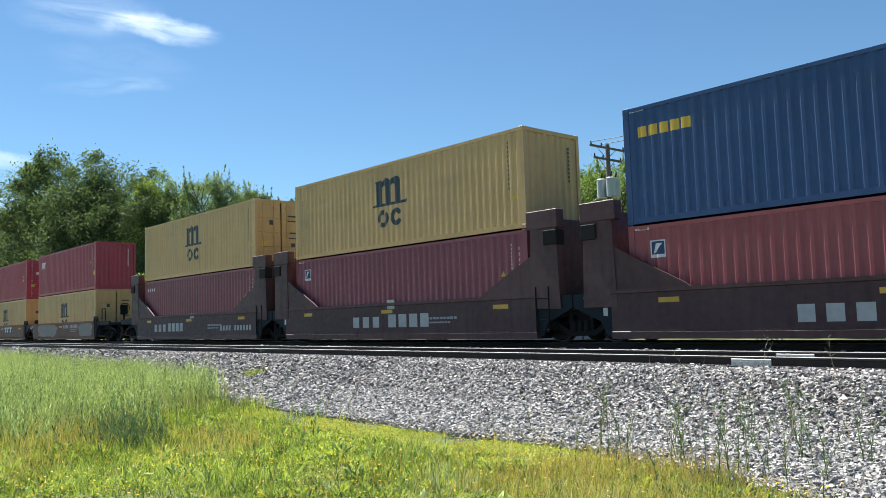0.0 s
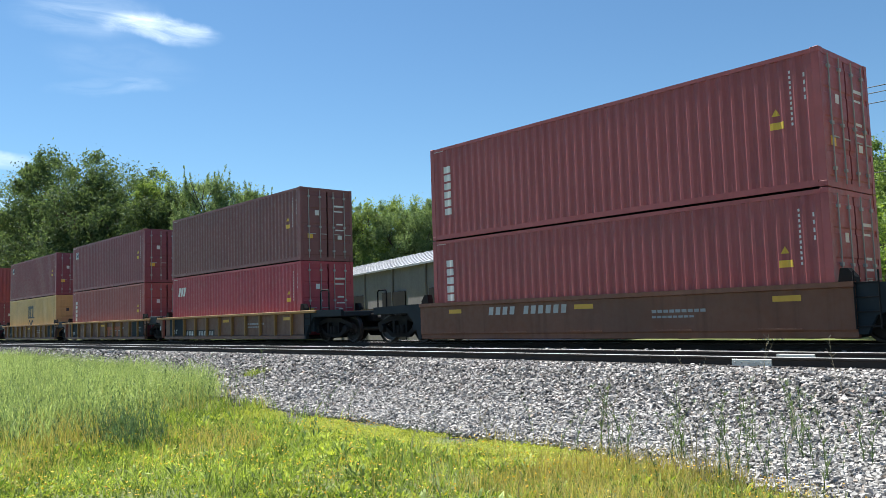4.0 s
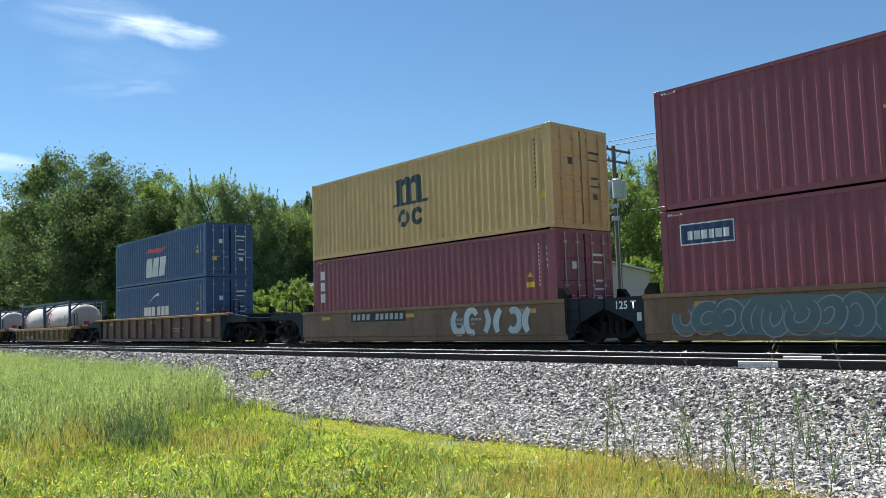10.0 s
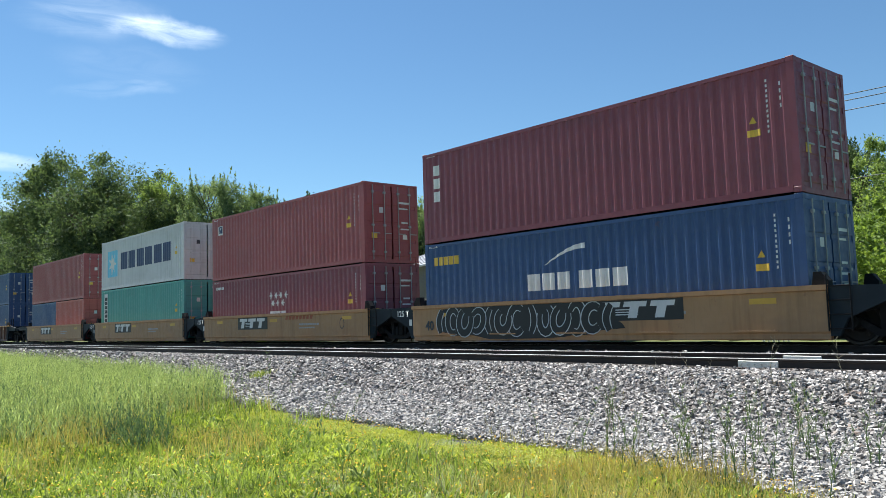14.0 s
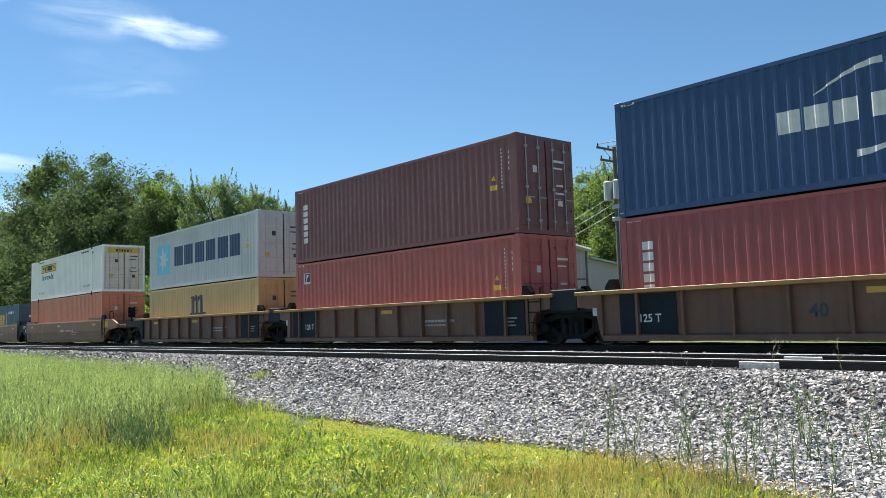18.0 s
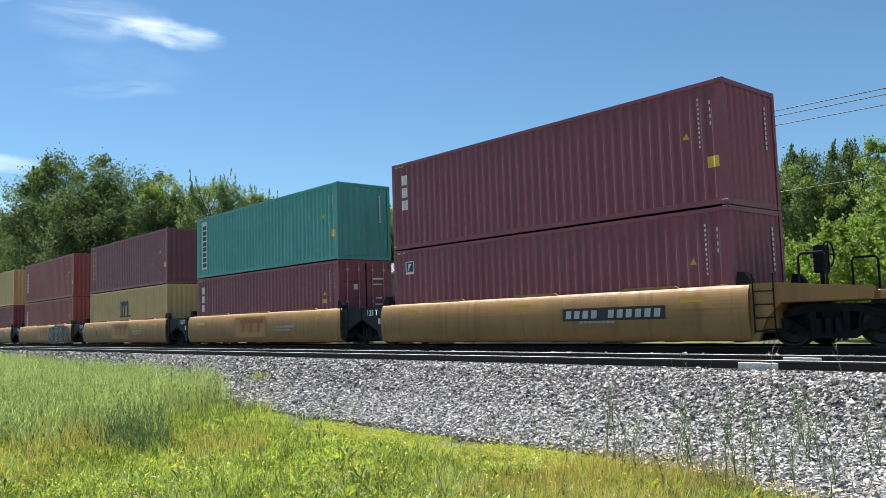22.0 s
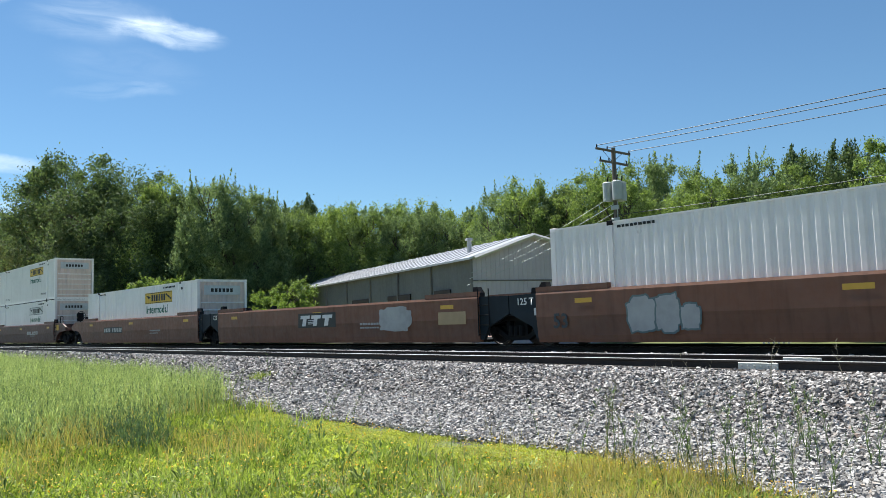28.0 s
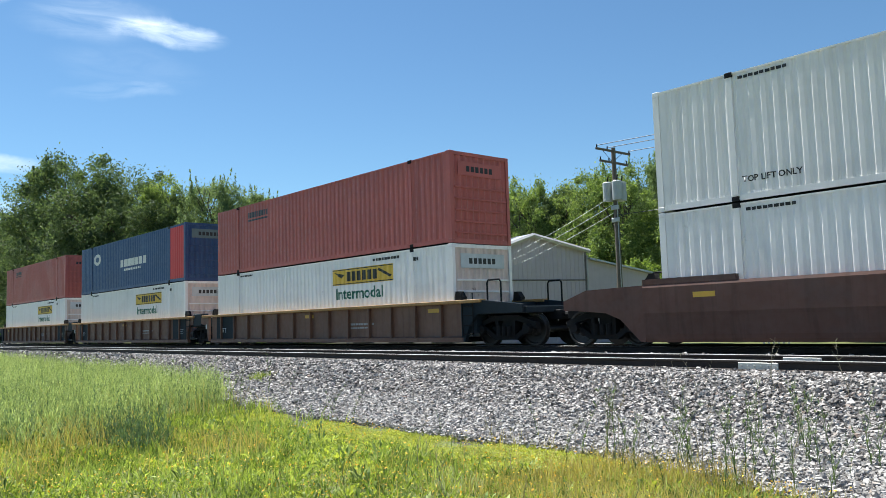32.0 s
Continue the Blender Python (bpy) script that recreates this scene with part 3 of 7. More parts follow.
def wire(a, b, sag, r, name, label, ink="dark"):
    cu = bpy.data.curves.new(name, "CURVE")
    cu.dimensions, cu.bevel_depth, cu.bevel_resolution = "3D", r, 1
    sp = cu.splines.new("POLY")
    sp.points.add(24)
    a, b = Vector(a), Vector(b)
    for k in range(25):
        f = k / 24
        p = a.lerp(b, f) - Vector((0, 0, sag * 4 * f * (1 - f)))
        sp.points[k].co = (*p, 1)
    cu.materials.append(INK[ink])
    tagged(new(name, cu), label, "cable")


PX, PY, PT = -27.0, 36.5, 10.2
pole(PX, PY, PT, True)
pole(22.0, 36.5, 10.4, False)
for k, z in ((-1.05, 0.0), (-0.3, 0.02), (1.05, 0.0)):
    ux, uy = 0.0, 1.4
    wire((PX + k * ux, PY + k * uy, PT - 0.03), (22 + k * ux, 36.5 + k * uy, 10.2), 0.5, 0.021, "power_line", "thin dark power line strung between two poles")
wire((PX, PY, 6.4), (22, 34.0, 8.6), 0.9, 0.02, "telephone_cable", "slack grey telephone cable running from the pole")
for k, (x, y, z) in enumerate(((-31.85, 29.8, 3.35), (-31.95, 29.75, 3.05), (-32.1, 29.7, 2.7))):
    wire((PX, PY, 7.6 - 0.5 * k), (x, y, z), 0.25, 0.014, "service_drop", "pale service wire from the pole to the barn", "silver")

# ---- trees ----
LEAF = {"oak": leafy("oak_leaf", ((0.07, 0.108, 0.058), (0.122, 0.178, 0.084), (0.20, 0.265, 0.122)), (1.0, 1.0, 0.55), 0.42),
        "maple": leafy("maple_leaf", ((0.125, 0.185, 0.065), (0.235, 0.325, 0.11), (0.37, 0.47, 0.165)), (1.0, 1.0, 0.5), 0.5),
        "willow": leafy("willow_leaf", ((0.125, 0.185, 0.095), (0.21, 0.29, 0.145), (0.32, 0.405, 0.205)), (1.0, 1.0, 0.6), 0.5),
        "bush": leafy("bush_leaf", ((0.13, 0.20, 0.055), (0.22, 0.315, 0.085), (0.34, 0.44, 0.125)), (1.0, 1.0, 0.45), 0.5)}
BARK = plain("tree_bark", (0.085, 0.07, 0.055), 0.95, 0, 5, 0.5, 0.6)


def tree_meshes(name, seed, slim, leaves, leaf, lumps, up_lean, shoots=0, reach=0.12, round_top=1.55):
    """A unit tree, one metre tall: a forked trunk and a crown of leaf clumps."""
    rng = np.random.default_rng(seed)
    bm = bmesh.new()
    tips = []
    tube(bm, (0, 0, -0.02), (0.01, 0, 0.3), 0.022, 0.016, 8)
    stack = [((0.01, 0.0, 0.3), (0.0, 0.0, 1.0), 0.26, 0.015, 0)]
    while stack:
        p, d, length, r, depth = stack.pop()
        p, d = Vector(p), Vector(d).normalized()
        e = p + d * length
        tube(bm, p, e, r, r * 0.6, 6, False)
        tips.append(e)
        if depth < 3:
            for k in range(3 if depth < 2 else 2):
                a = rng.uniform(0, 6.283)
                s = slim * rng.uniform(0.5, 1.1)
                nd = d * 0.8 + Vector((math.cos(a) * s, math.sin(a) * s, rng.uniform(0.0, 0.5)))
                stack.append((tuple(p.lerp(e, rng.uniform(0.5, 1.0))), tuple(nd), length * rng.uniform(0.55, 0.8), r * 0.6, depth + 1))
    trunk = bpy.data.meshes.new(name + "_trunk")
    bm.to_mesh(trunk)
    bm.free()
    cs, rs = [], []
    for k in range(lumps):
        h = rng.beta(1.5, 1.3)
        z = 0.08 + 0.84 * h
        wide = slim * 0.42 * max(0.12, 1 - abs(h - 0.42) ** 1.6 * round_top)
        a, q = rng.uniform(0, 6.283), math.sqrt(rng.uniform(0.1, 1.0))
        cs.append((wide * q * math.cos(a), wide * q * math.sin(a), z))
        rs.append((rng.uniform(0.065, 0.11) if k % 4 == 0 else rng.uniform(0.035, 0.075)) * (1.15 - 0.45 * h))
    cs, rs = np.array(cs), np.array(rs)
    pick = rng.integers(0, lumps, leaves)
    d = rng.normal(size=(leaves, 3))
    d /= np.linalg.norm(d, axis=1)[:, None]
    rad = rng.uniform(0.2, 1.25, leaves) ** 0.7
    c = cs[pick] + d * (rs[pick] * rad)[:, None]
    stray = rng.random(leaves) < 0.08
    c[stray] += rng.normal(0, 0.025, (stray.sum(), 3)) + np.array([0, 0, 0.01])
    if shoots:
        # upright leafy shoots that break the outline
        root = cs[rng.integers(0, lumps, shoots)]
        aim = np.stack([root[:, 0] * 0.9 + rng.normal(0, 0.13, shoots), root[:, 1] * 0.9 + rng.normal(0, 0.13, shoots), np.full(shoots, 0.75)], 1)
        aim /= np.linalg.norm(aim, axis=1)[:, None]
        span = reach * rng.uniform(0.5, 1.25, shoots) * np.where(root[:, 2] > 0.62, 1.0, 0.6)
        on = rng.random(leaves) < min(0.25, shoots * 0.0017)
        m = on.sum()
        q = rng.integers(0, shoots, m)
        f = rng.random(m)
        c[on] = root[q] + aim[q] * (span[q] * f)[:, None] + rng.normal(0, 0.0085, (m, 3)) * (1.2 - f)[:, None]
        d[on] = aim[q]
    u = rng.normal(size=(leaves, 3)) + d * 0.4
    u[:, 2] += up_lean
    u /= np.linalg.norm(u, axis=1)[:, None]
    w = np.cross(u, rng.normal(size=(leaves, 3)))
    w /= np.linalg.norm(w, axis=1)[:, None]
    ln = (leaf * rng.uniform(0.6, 1.35, leaves))[:, None]
    wd = ln * rng.uniform(0.3, 0.5, leaves)[:, None]
    v = np.stack([c - u * ln, c + w * wd, c + u * ln, c - w * wd], 1).reshape(-1, 3)
    f = np.arange(len(v)).reshape(-1, 4)
    return trunk, numpy_mesh(name + "_crown", v, f)


KINDS = {"oak_a": ("oak", tree_meshes("oak_a", 11, 1.0, 34000, 0.0078, 120, 0.0)), "oak_b": ("oak", tree_meshes("oak_b", 12, 0.85, 34000, 0.0078, 110, 0.1, 40, 0.05)),
         "maple_a": ("maple", tree_meshes("maple_a", 13, 0.8, 34000, 0.0078, 110, 0.1, 40, 0.05)), "maple_b": ("maple", tree_meshes("maple_b", 14, 0.7, 32000, 0.0078, 100, 0.2, 60, 0.06)),
         "willow_a": ("willow", tree_meshes("willow_a", 15, 0.68, 34000, 0.0078, 110, 1.0, 130, 0.1, 1.2)), "willow_b": ("willow", tree_meshes("willow_b", 18, 0.62, 32000, 0.0078, 100, 1.3, 150, 0.12, 1.1)),
         "hedge_a": ("maple", tree_meshes("hedge_a", 21, 0.74, 34000, 0.0078, 150, 0.6, 120, 0.05, 0.6)), "hedge_b": ("willow", tree_meshes("hedge_b", 22, 0.7, 34000, 0.0078, 150, 0.8, 140, 0.06, 0.6)),
         "spire": ("oak", tree_meshes("spire", 23, 0.7, 34000, 0.0078, 100, 1.2, 150, 0.1, 1.0)),
         "far_a": ("oak", tree_meshes("far_a", 24, 0.85, 13000, 0.0115, 110, 0.2)), "far_b": ("maple", tree_meshes("far_b", 25, 0.8, 13000, 0.0115, 100, 0.2)),
         "bush": ("bush", tree_meshes("bush", 16, 1.2, 9000, 0.018, 70, 0.2, 40, 0.12)), "bush_b": ("maple", tree_meshes("bush_b", 17, 1.3, 9000, 0.018, 70, 0.2, 40, 0.12))}
SAYS = {"oak": "tall dark green broadleaf tree at the wood's edge", "maple": "bright green leafy tree in the tree line", "willow": "pale green slender-leaved tree with upright shoots", "bush": "yellow-green leafy shrub beside the tracks"}


def plant_tree(kind, az, dist, height, spin, wide=1.0):
    leaf, (trunk, crown) = KINDS[kind]
    dist = max(dist, 27.0 / math.cos(radians(az)))
    root = new("shrub" if kind.startswith("bush") else "tree")
    a = radians(az)
    root.matrix_basis = pose(dist * math.sin(a), dist * math.cos(a), -0.78, 0, 0, spin) @ Matrix.Diagonal((height * wide, height * wide, height, 1))
    hang("trunk", trunk, BARK, root)
    hang("crown", crown, LEAF[leaf], root)
    tagged(root, SAYS[leaf], "shrub" if kind.startswith("bush") else "tree", "tree line behind the tracks")


def plant_woods():
    rng = random.Random(5)
    # azimuth, elevation of the top, distance, kind
    front = ((-80, 7.9, 105, "oak_a"), (-77.9, 8.0, 98, "oak_b"), (-75.9, 10.2, 94, "oak_a"), (-74.0, 12.2, 96, "oak_b"), (-72.6, 11.8, 92, "oak_a"), (-70.9, 10.8, 90, "oak_b"), (-69.6, 11.3, 88, "oak_a"), (-67.9, 10.6, 86, "maple_b"),
             (-66.4, 10.0, 84, "oak_b"), (-65.0, 10.4, 80, "willow_b"), (-63.6, 10.3, 80, "willow_a"), (-62.1, 9.5, 80, "willow_b"), (-60.6, 9.0, 82, "hedge_b"), (-59.6, 9.2, 84, "spire"), (-58.2, 8.7, 82, "hedge_a"),
             (-56.6, 8.9, 84, "hedge_b"), (-55.0, 8.75, 82, "hedge_a"), (-53.5, 8.85, 84, "hedge_b"), (-52.0, 8.75, 82, "hedge_b"), (-50.5, 8.9, 84, "hedge_a"), (-49.0, 8.75, 82, "hedge_b"), (-47.9, 8.5, 84, "hedge_b"), (-46.6, 7.7, 84, "hedge_a"),
             (-45.4, 8.3, 80, "maple_b"), (-44.2, 9.7, 74, "willow_a"), (-42.6, 10.4, 72, "maple_b"), (-41.0, 10.0, 72, "maple_a"), (-39.6, 9.7, 72, "oak_b"), (-38.1, 10.6, 70, "maple_a"), (-36.4, 10.9, 68, "maple_b"), (-34.6, 11.0, 74, "willow_a"), (-32.7, 10.7, 72, "willow_b"),
             (-31.2, 9.7, 66, "maple_a"), (-29.8, 9.6, 64, "maple_b"), (-28.9, 9.4, 66, "willow_a"), (-27.6, 10.5, 66, "willow_b"), (-26.1, 10.1, 64, "hedge_b"), (-24.8, 10.0, 64, "maple_b"), (-23.3, 10.9, 66, "spire"), (-21.3, 10.5, 66, "spire"), (-19.0, 11.3, 58, "maple_a"), (-16.8, 11.3, 56, "maple_b"), (-14.2, 11.0, 58, "maple_a"))
    for az, el, dist, kind in front:
        dist = max(dist, 27.0 / math.cos(radians(az)))
        h = dist * math.tan(radians(el)) + 1.5
        plant_tree(kind, az, dist, h * 1.02, rng.uniform(0, 360), 0.95)
    for k in range(34):
        az = -80 + 2.0 * k
        el = np.interp(az, (-80, -73, -62, -47, -42, -20), (7, 10, 8.2, 6.8, 8.6, 8.6))
        dist = rng.uniform(96, 118) if az < -58 else rng.uniform(88, 104)
        plant_tree(rng.choice(("far_a", "far_a", "far_b")), az, dist, dist * math.tan(radians(el)) * rng.uniform(0.9, 1.0) + 1.5, rng.uniform(0, 360), 1.25)
    for k in range(46):
        az = -80 + 1.45 * k
        dist = rng.uniform(70, 76) if az < -44 else rng.uniform(54, 60)
        plant_tree(rng.choice(("bush", "bush_b", "bush_b")), az, dist, rng.uniform(3.5, 6.5), rng.uniform(0, 360), 1.0)
    for az, dist, h, k in ((-61.2, 58, 4.3, "bush"), (-68.5, 62, 6.8, "bush_b"), (-71.5, 64, 5.5, "bush"), (-25.5, 46, 5.6, "bush"), (-22.5, 44, 6.4, "bush"), (-29, 47, 5.0, "bush_b"), (-19.5, 43, 7.0, "bush")):
        plant_tree(k, az, dist, h, rng.uniform(0, 360), 1.0)


plant_woods()

# ---- grass and weeds ----


def blades(x, y, h, lean, width, rng, foot):
    n = len(x)
    z = np.full(n, foot - 0.03)
    a = rng.uniform(0, 6.283, n)
    side = np.stack([np.cos(a), np.sin(a), np.zeros(n)], 1)
    b = rng.uniform(0, 6.283, n)
    bend = np.stack([np.cos(b), np.sin(b), np.zeros(n)], 1) * (h * lean * rng.uniform(0.2, 1.4, n))[:, None]
    base = np.stack([x, y, z], 1)
    upv = np.stack([np.zeros(n), np.zeros(n), h], 1)
    w = side * (width * rng.uniform(0.6, 1.3, n))[:, None]
    v = np.stack([base - w, base + w, base + upv * 0.55 + bend * 0.35 + w * 0.7, base + upv * 0.55 + bend * 0.35 - w * 0.7, base + upv + bend + w * 0.08, base + upv * 0.99 + bend - w * 0.08], 1)
    f = np.array([(0, 1, 2, 3), (3, 2, 4, 5)])
    return v.reshape(-1, 3), (f[None] + 6 * np.arange(n)[:, None, None]).reshape(-1, 4)


GRASS = {"lush": leafy("lush_grass", ((0.08, 0.14, 0.035), (0.31, 0.42, 0.13), (0.63, 0.70, 0.28)), (1.0, 1.0, 0.35), 0.45, 0.7, 0.6),
         "tall": leafy("tall_grass", ((0.23, 0.31, 0.12), (0.44, 0.54, 0.235), (0.68, 0.76, 0.39)), (1.0, 1.0, 0.6), 0.45, 0.7, 0.55),
         "rush": leafy("dark_rush", ((0.08, 0.14, 0.075), (0.14, 0.22, 0.115), (0.24, 0.34, 0.18)), (1.0, 1.0, 0.6), 0.4, 0.7, 0.3),
         "straw": leafy("straw_grass", ((0.36, 0.32, 0.11), (0.60, 0.50, 0.19), (0.80, 0.67, 0.30)), (1.0, 0.95, 0.5), 0.4),
         "herb": leafy("herb_leaf", ((0.11, 0.19, 0.045), (0.33, 0.43, 0.105), (0.67, 0.70, 0.20)), (1.0, 1.0, 0.3), 0.45, 0.6, 0.65),
         "moss": leafy("moss_leaf", ((0.30, 0.34, 0.07), (0.48, 0.52, 0.12), (0.66, 0.68, 0.20)), (1.0, 1.0, 0.4), 0.4, 0.7, 0.2),
         "weed": leafy("weed_leaf", ((0.08, 0.125, 0.06), (0.14, 0.20, 0.095), (0.23, 0.295, 0.15)), (1.0, 1.0, 0.5), 0.4),
         "flower": leafy("yellow_petal", ((0.78, 0.40, 0.03), (0.80, 0.50, 0.05), (0.84, 0.62, 0.10)), (1.0, 0.9, 0.4), 0.3)}


def seen_wedge(x, y):
    """The open meadow in front of the stones."""
    return y > -0.2 * x - 0.7


def tall_zone(x, y):
    """0 in the short herbs, 1 deep in the tall grass."""
    return np.clip((-11.6 - 1.0 * (y - 3.8) - x) / np.clip(2.4 - 0.4 * (y - 3.8), 0.7, 3), 0, 1)


def patch(name, label, mat, specs, seed, foot=GROUND, zone=0):
    rng = np.random.default_rng(seed)
    vs, fs, base = [], [], 0
    for count, x0, x1, y0, y1, h0, h1, lean, width, clump in specs:
        x, y = rng.uniform(x0, x1, count), rng.uniform(y0, y1, count)
        f = np.sin(x * 1.3 + 2 * np.sin(y * 0.9 + seed)) * np.sin(y * 1.7 + 1.5 * np.sin(x * 0.7)) * 0.5 + 0.5
        k = (rng.random(count) < (1 - clump) + clump * f) & ((y < toe(x) + rng.normal(0, 0.1, count)) | (foot > GROUND))
        if zone:
            k &= rng.random(count) < (tall_zone(x, y) if zone > 0 else 1.15 - tall_zone(x, y))
        if zone < 0:
            k &= ~((y > toe(x) - 1.25 + 0.3 * np.sin(x * 2.1)) & (x > -13.5) & (x < -5.2) & (rng.random(count) < 0.9))
        x, y = x[k], y[k]
        h = rng.uniform(h0, h1, len(x)) * (0.65 + 0.7 * f[k]) * (0.5 + 0.5 * tall_zone(x, y) if zone > 0 else 1.0)
        v, q = blades(x, y, h, lean, width, rng, foot)
        vs.append(v)
        fs.append(q + base)
        base += len(v)
    ob = hang(name, numpy_mesh(name, np.concatenate(vs), np.concatenate(fs)), mat)
    tagged(ob, label, "grass", "", "stuff")


def leaf_patch(name, label, mat, count, x0, x1, y0, y1, size, z0, z1, seed, thresh):
    rng = np.random.default_rng(seed)
    x, y = rng.uniform(x0, x1, count), rng.uniform(y0, y1, count)
    f = np.sin(x * 1.9 + 2 * np.sin(y * 1.1 + seed)) * np.sin(y * 2.3 + 1.5 * np.sin(x * 0.9)) * 0.5 + 0.5
    k = (f > thresh * rng.random(count)) & (y < toe(x) - 0.05) & (y > -0.19 * x - 0.6)
    x, y = x[k], y[k]
    n = len(x)
    c = np.stack([x, y, GROUND + rng.uniform(z0, z1, n)], 1)
    u = rng.normal(size=(n, 3)) * np.array([1, 1, 0.45])
    u /= np.linalg.norm(u, axis=1)[:, None]
    w = np.cross(u, rng.normal(size=(n, 3)) * 0.4 + np.array([0, 0, 1.0]))
    w /= np.linalg.norm(w, axis=1)[:, None]
    ln = (size * rng.uniform(0.6, 1.4, n))[:, None]
    v = np.stack([c - u * ln, c + w * ln * 0.5, c + u * ln, c - w * ln * 0.5], 1).reshape(-1, 3)
    ob = hang(name, numpy_mesh(name, v, np.arange(len(v)).reshape(-1, 4)), mat)
    tagged(ob, label, "plants", "", "stuff")


def clumps(name, label, mat, count, leaves, x0, x1, y0, y1, length, width, seed, thresh, where=None):
    """Small leafy plants: leaves spreading up and out from each root."""
    rng = np.random.default_rng(seed)
    x, y = rng.uniform(x0, x1, count), rng.uniform(y0, y1, count)
    f = np.sin(x * 1.6 + 2 * np.sin(y * 1.3 + seed)) * np.sin(y * 2.1 + 1.5 * np.sin(x * 1.1)) * 0.5 + 0.5
    k = (f > thresh * rng.random(count)) & (y < toe(x) - 0.02 + rng.normal(0, 0.06, count))
    if where:
        k &= where(x, y)
    x, y, f = x[k], y[k], f[k]
    m = len(x)
    size = rng.uniform(0.55, 1.3, m) * (0.6 + 0.7 * f)
    c = np.repeat(np.stack([x, y, np.full(m, GROUND - 0.01)], 1), leaves, 0)
    s = np.repeat(size, leaves)
    n = m * leaves
    a = rng.uniform(0, 6.283, n)
    rise = rng.uniform(0.25, 2.2, n)
    d = np.stack([np.cos(a), np.sin(a), rise], 1)
    d /= np.linalg.norm(d, axis=1)[:, None]
    side = np.stack([-np.sin(a), np.cos(a), rng.uniform(-0.4, 0.4, n)], 1)
    ln = (length * s * rng.uniform(0.6, 1.3, n))[:, None]
    base = c + d * ln * rng.uniform(0.0, 0.6, n)[:, None]
    droop = np.stack([np.zeros(n), np.zeros(n), -0.25 * ln[:, 0]], 1)
    w = side * (width * s * rng.uniform(0.7, 1.3, n))[:, None]
    v = np.stack([base, base + d * ln * 0.5 + w, base + d * ln + droop, base + d * ln * 0.5 - w], 1).reshape(-1, 3)
    ob = hang(name, numpy_mesh(name, v, np.arange(len(v)).reshape(-1, 4)), mat)
    tagged(ob, label, "plants", "", "stuff")


def stalks(name, label, mat, count, leaves, x0, x1, y0, y1, h0, h1, leaf, seed, keep):
    """Feathery forbs: small leaves set all along thin upright stems."""
    rng = np.random.default_rng(seed)
    x, y = rng.uniform(x0, x1, count), rng.uniform(y0, y1, count)
    k = keep(x, y, rng) & (y < toe(x) + 0.05)
    x, y = x[k], y[k]
    m = len(x)
    h = rng.uniform(h0, h1, m)
    lean = rng.normal(0, 0.13, (m, 2)) * h[:, None]
    q = np.repeat(np.arange(m), leaves)
    n = m * leaves
    f = rng.uniform(0.12, 1.0, n)
    c = np.stack([x[q] + lean[q, 0] * f ** 1.5, y[q] + lean[q, 1] * f ** 1.5, GROUND + h[q] * f], 1)
    a = rng.uniform(0, 6.283, n)
    d = np.stack([np.cos(a), np.sin(a), rng.uniform(0.8, 4.0, n)], 1)
    d /= np.linalg.norm(d, axis=1)[:, None]
    w = np.stack([-np.sin(a), np.cos(a), rng.uniform(-0.5, 0.5, n)], 1)
    ln = (leaf * rng.uniform(0.5, 1.4, n) * (1.35 - 0.8 * f))[:, None]
    w *= ln * 0.09
    v = np.stack([c, c + d * ln * 0.5 + w, c + d * ln, c + d * ln * 0.5 - w], 1).reshape(-1, 3)
    fc = np.arange(len(v)).reshape(-1, 4)
    sx = np.stack([np.cos(x * 9), np.sin(x * 9), np.zeros(m)], 1) * 0.0022
    p0, p1 = np.stack([x, y, np.full(m, GROUND - 0.03)], 1), np.stack([x + lean[:, 0], y + lean[:, 1], GROUND + h], 1)
    sv = np.stack([p0 - sx, p0 + sx, p1 + sx * 0.4, p1 - sx * 0.4], 1).reshape(-1, 3)
    sf = np.arange(len(sv)).reshape(-1, 4) + len(v)
    ob = hang(name, numpy_mesh(name, np.concatenate([v, sv]), np.concatenate([fc, sf])), mat)
    tagged(ob, label, "grass", "", "stuff")


TUFT = (-18.7, 10.0, -0.55)
RUSHES = ((-11.9, 4.2, 0.4), (-11.2, 4.15, 0.36), (-10.6, 4.0, 0.25), (-9.4, 5.9, 0.12))


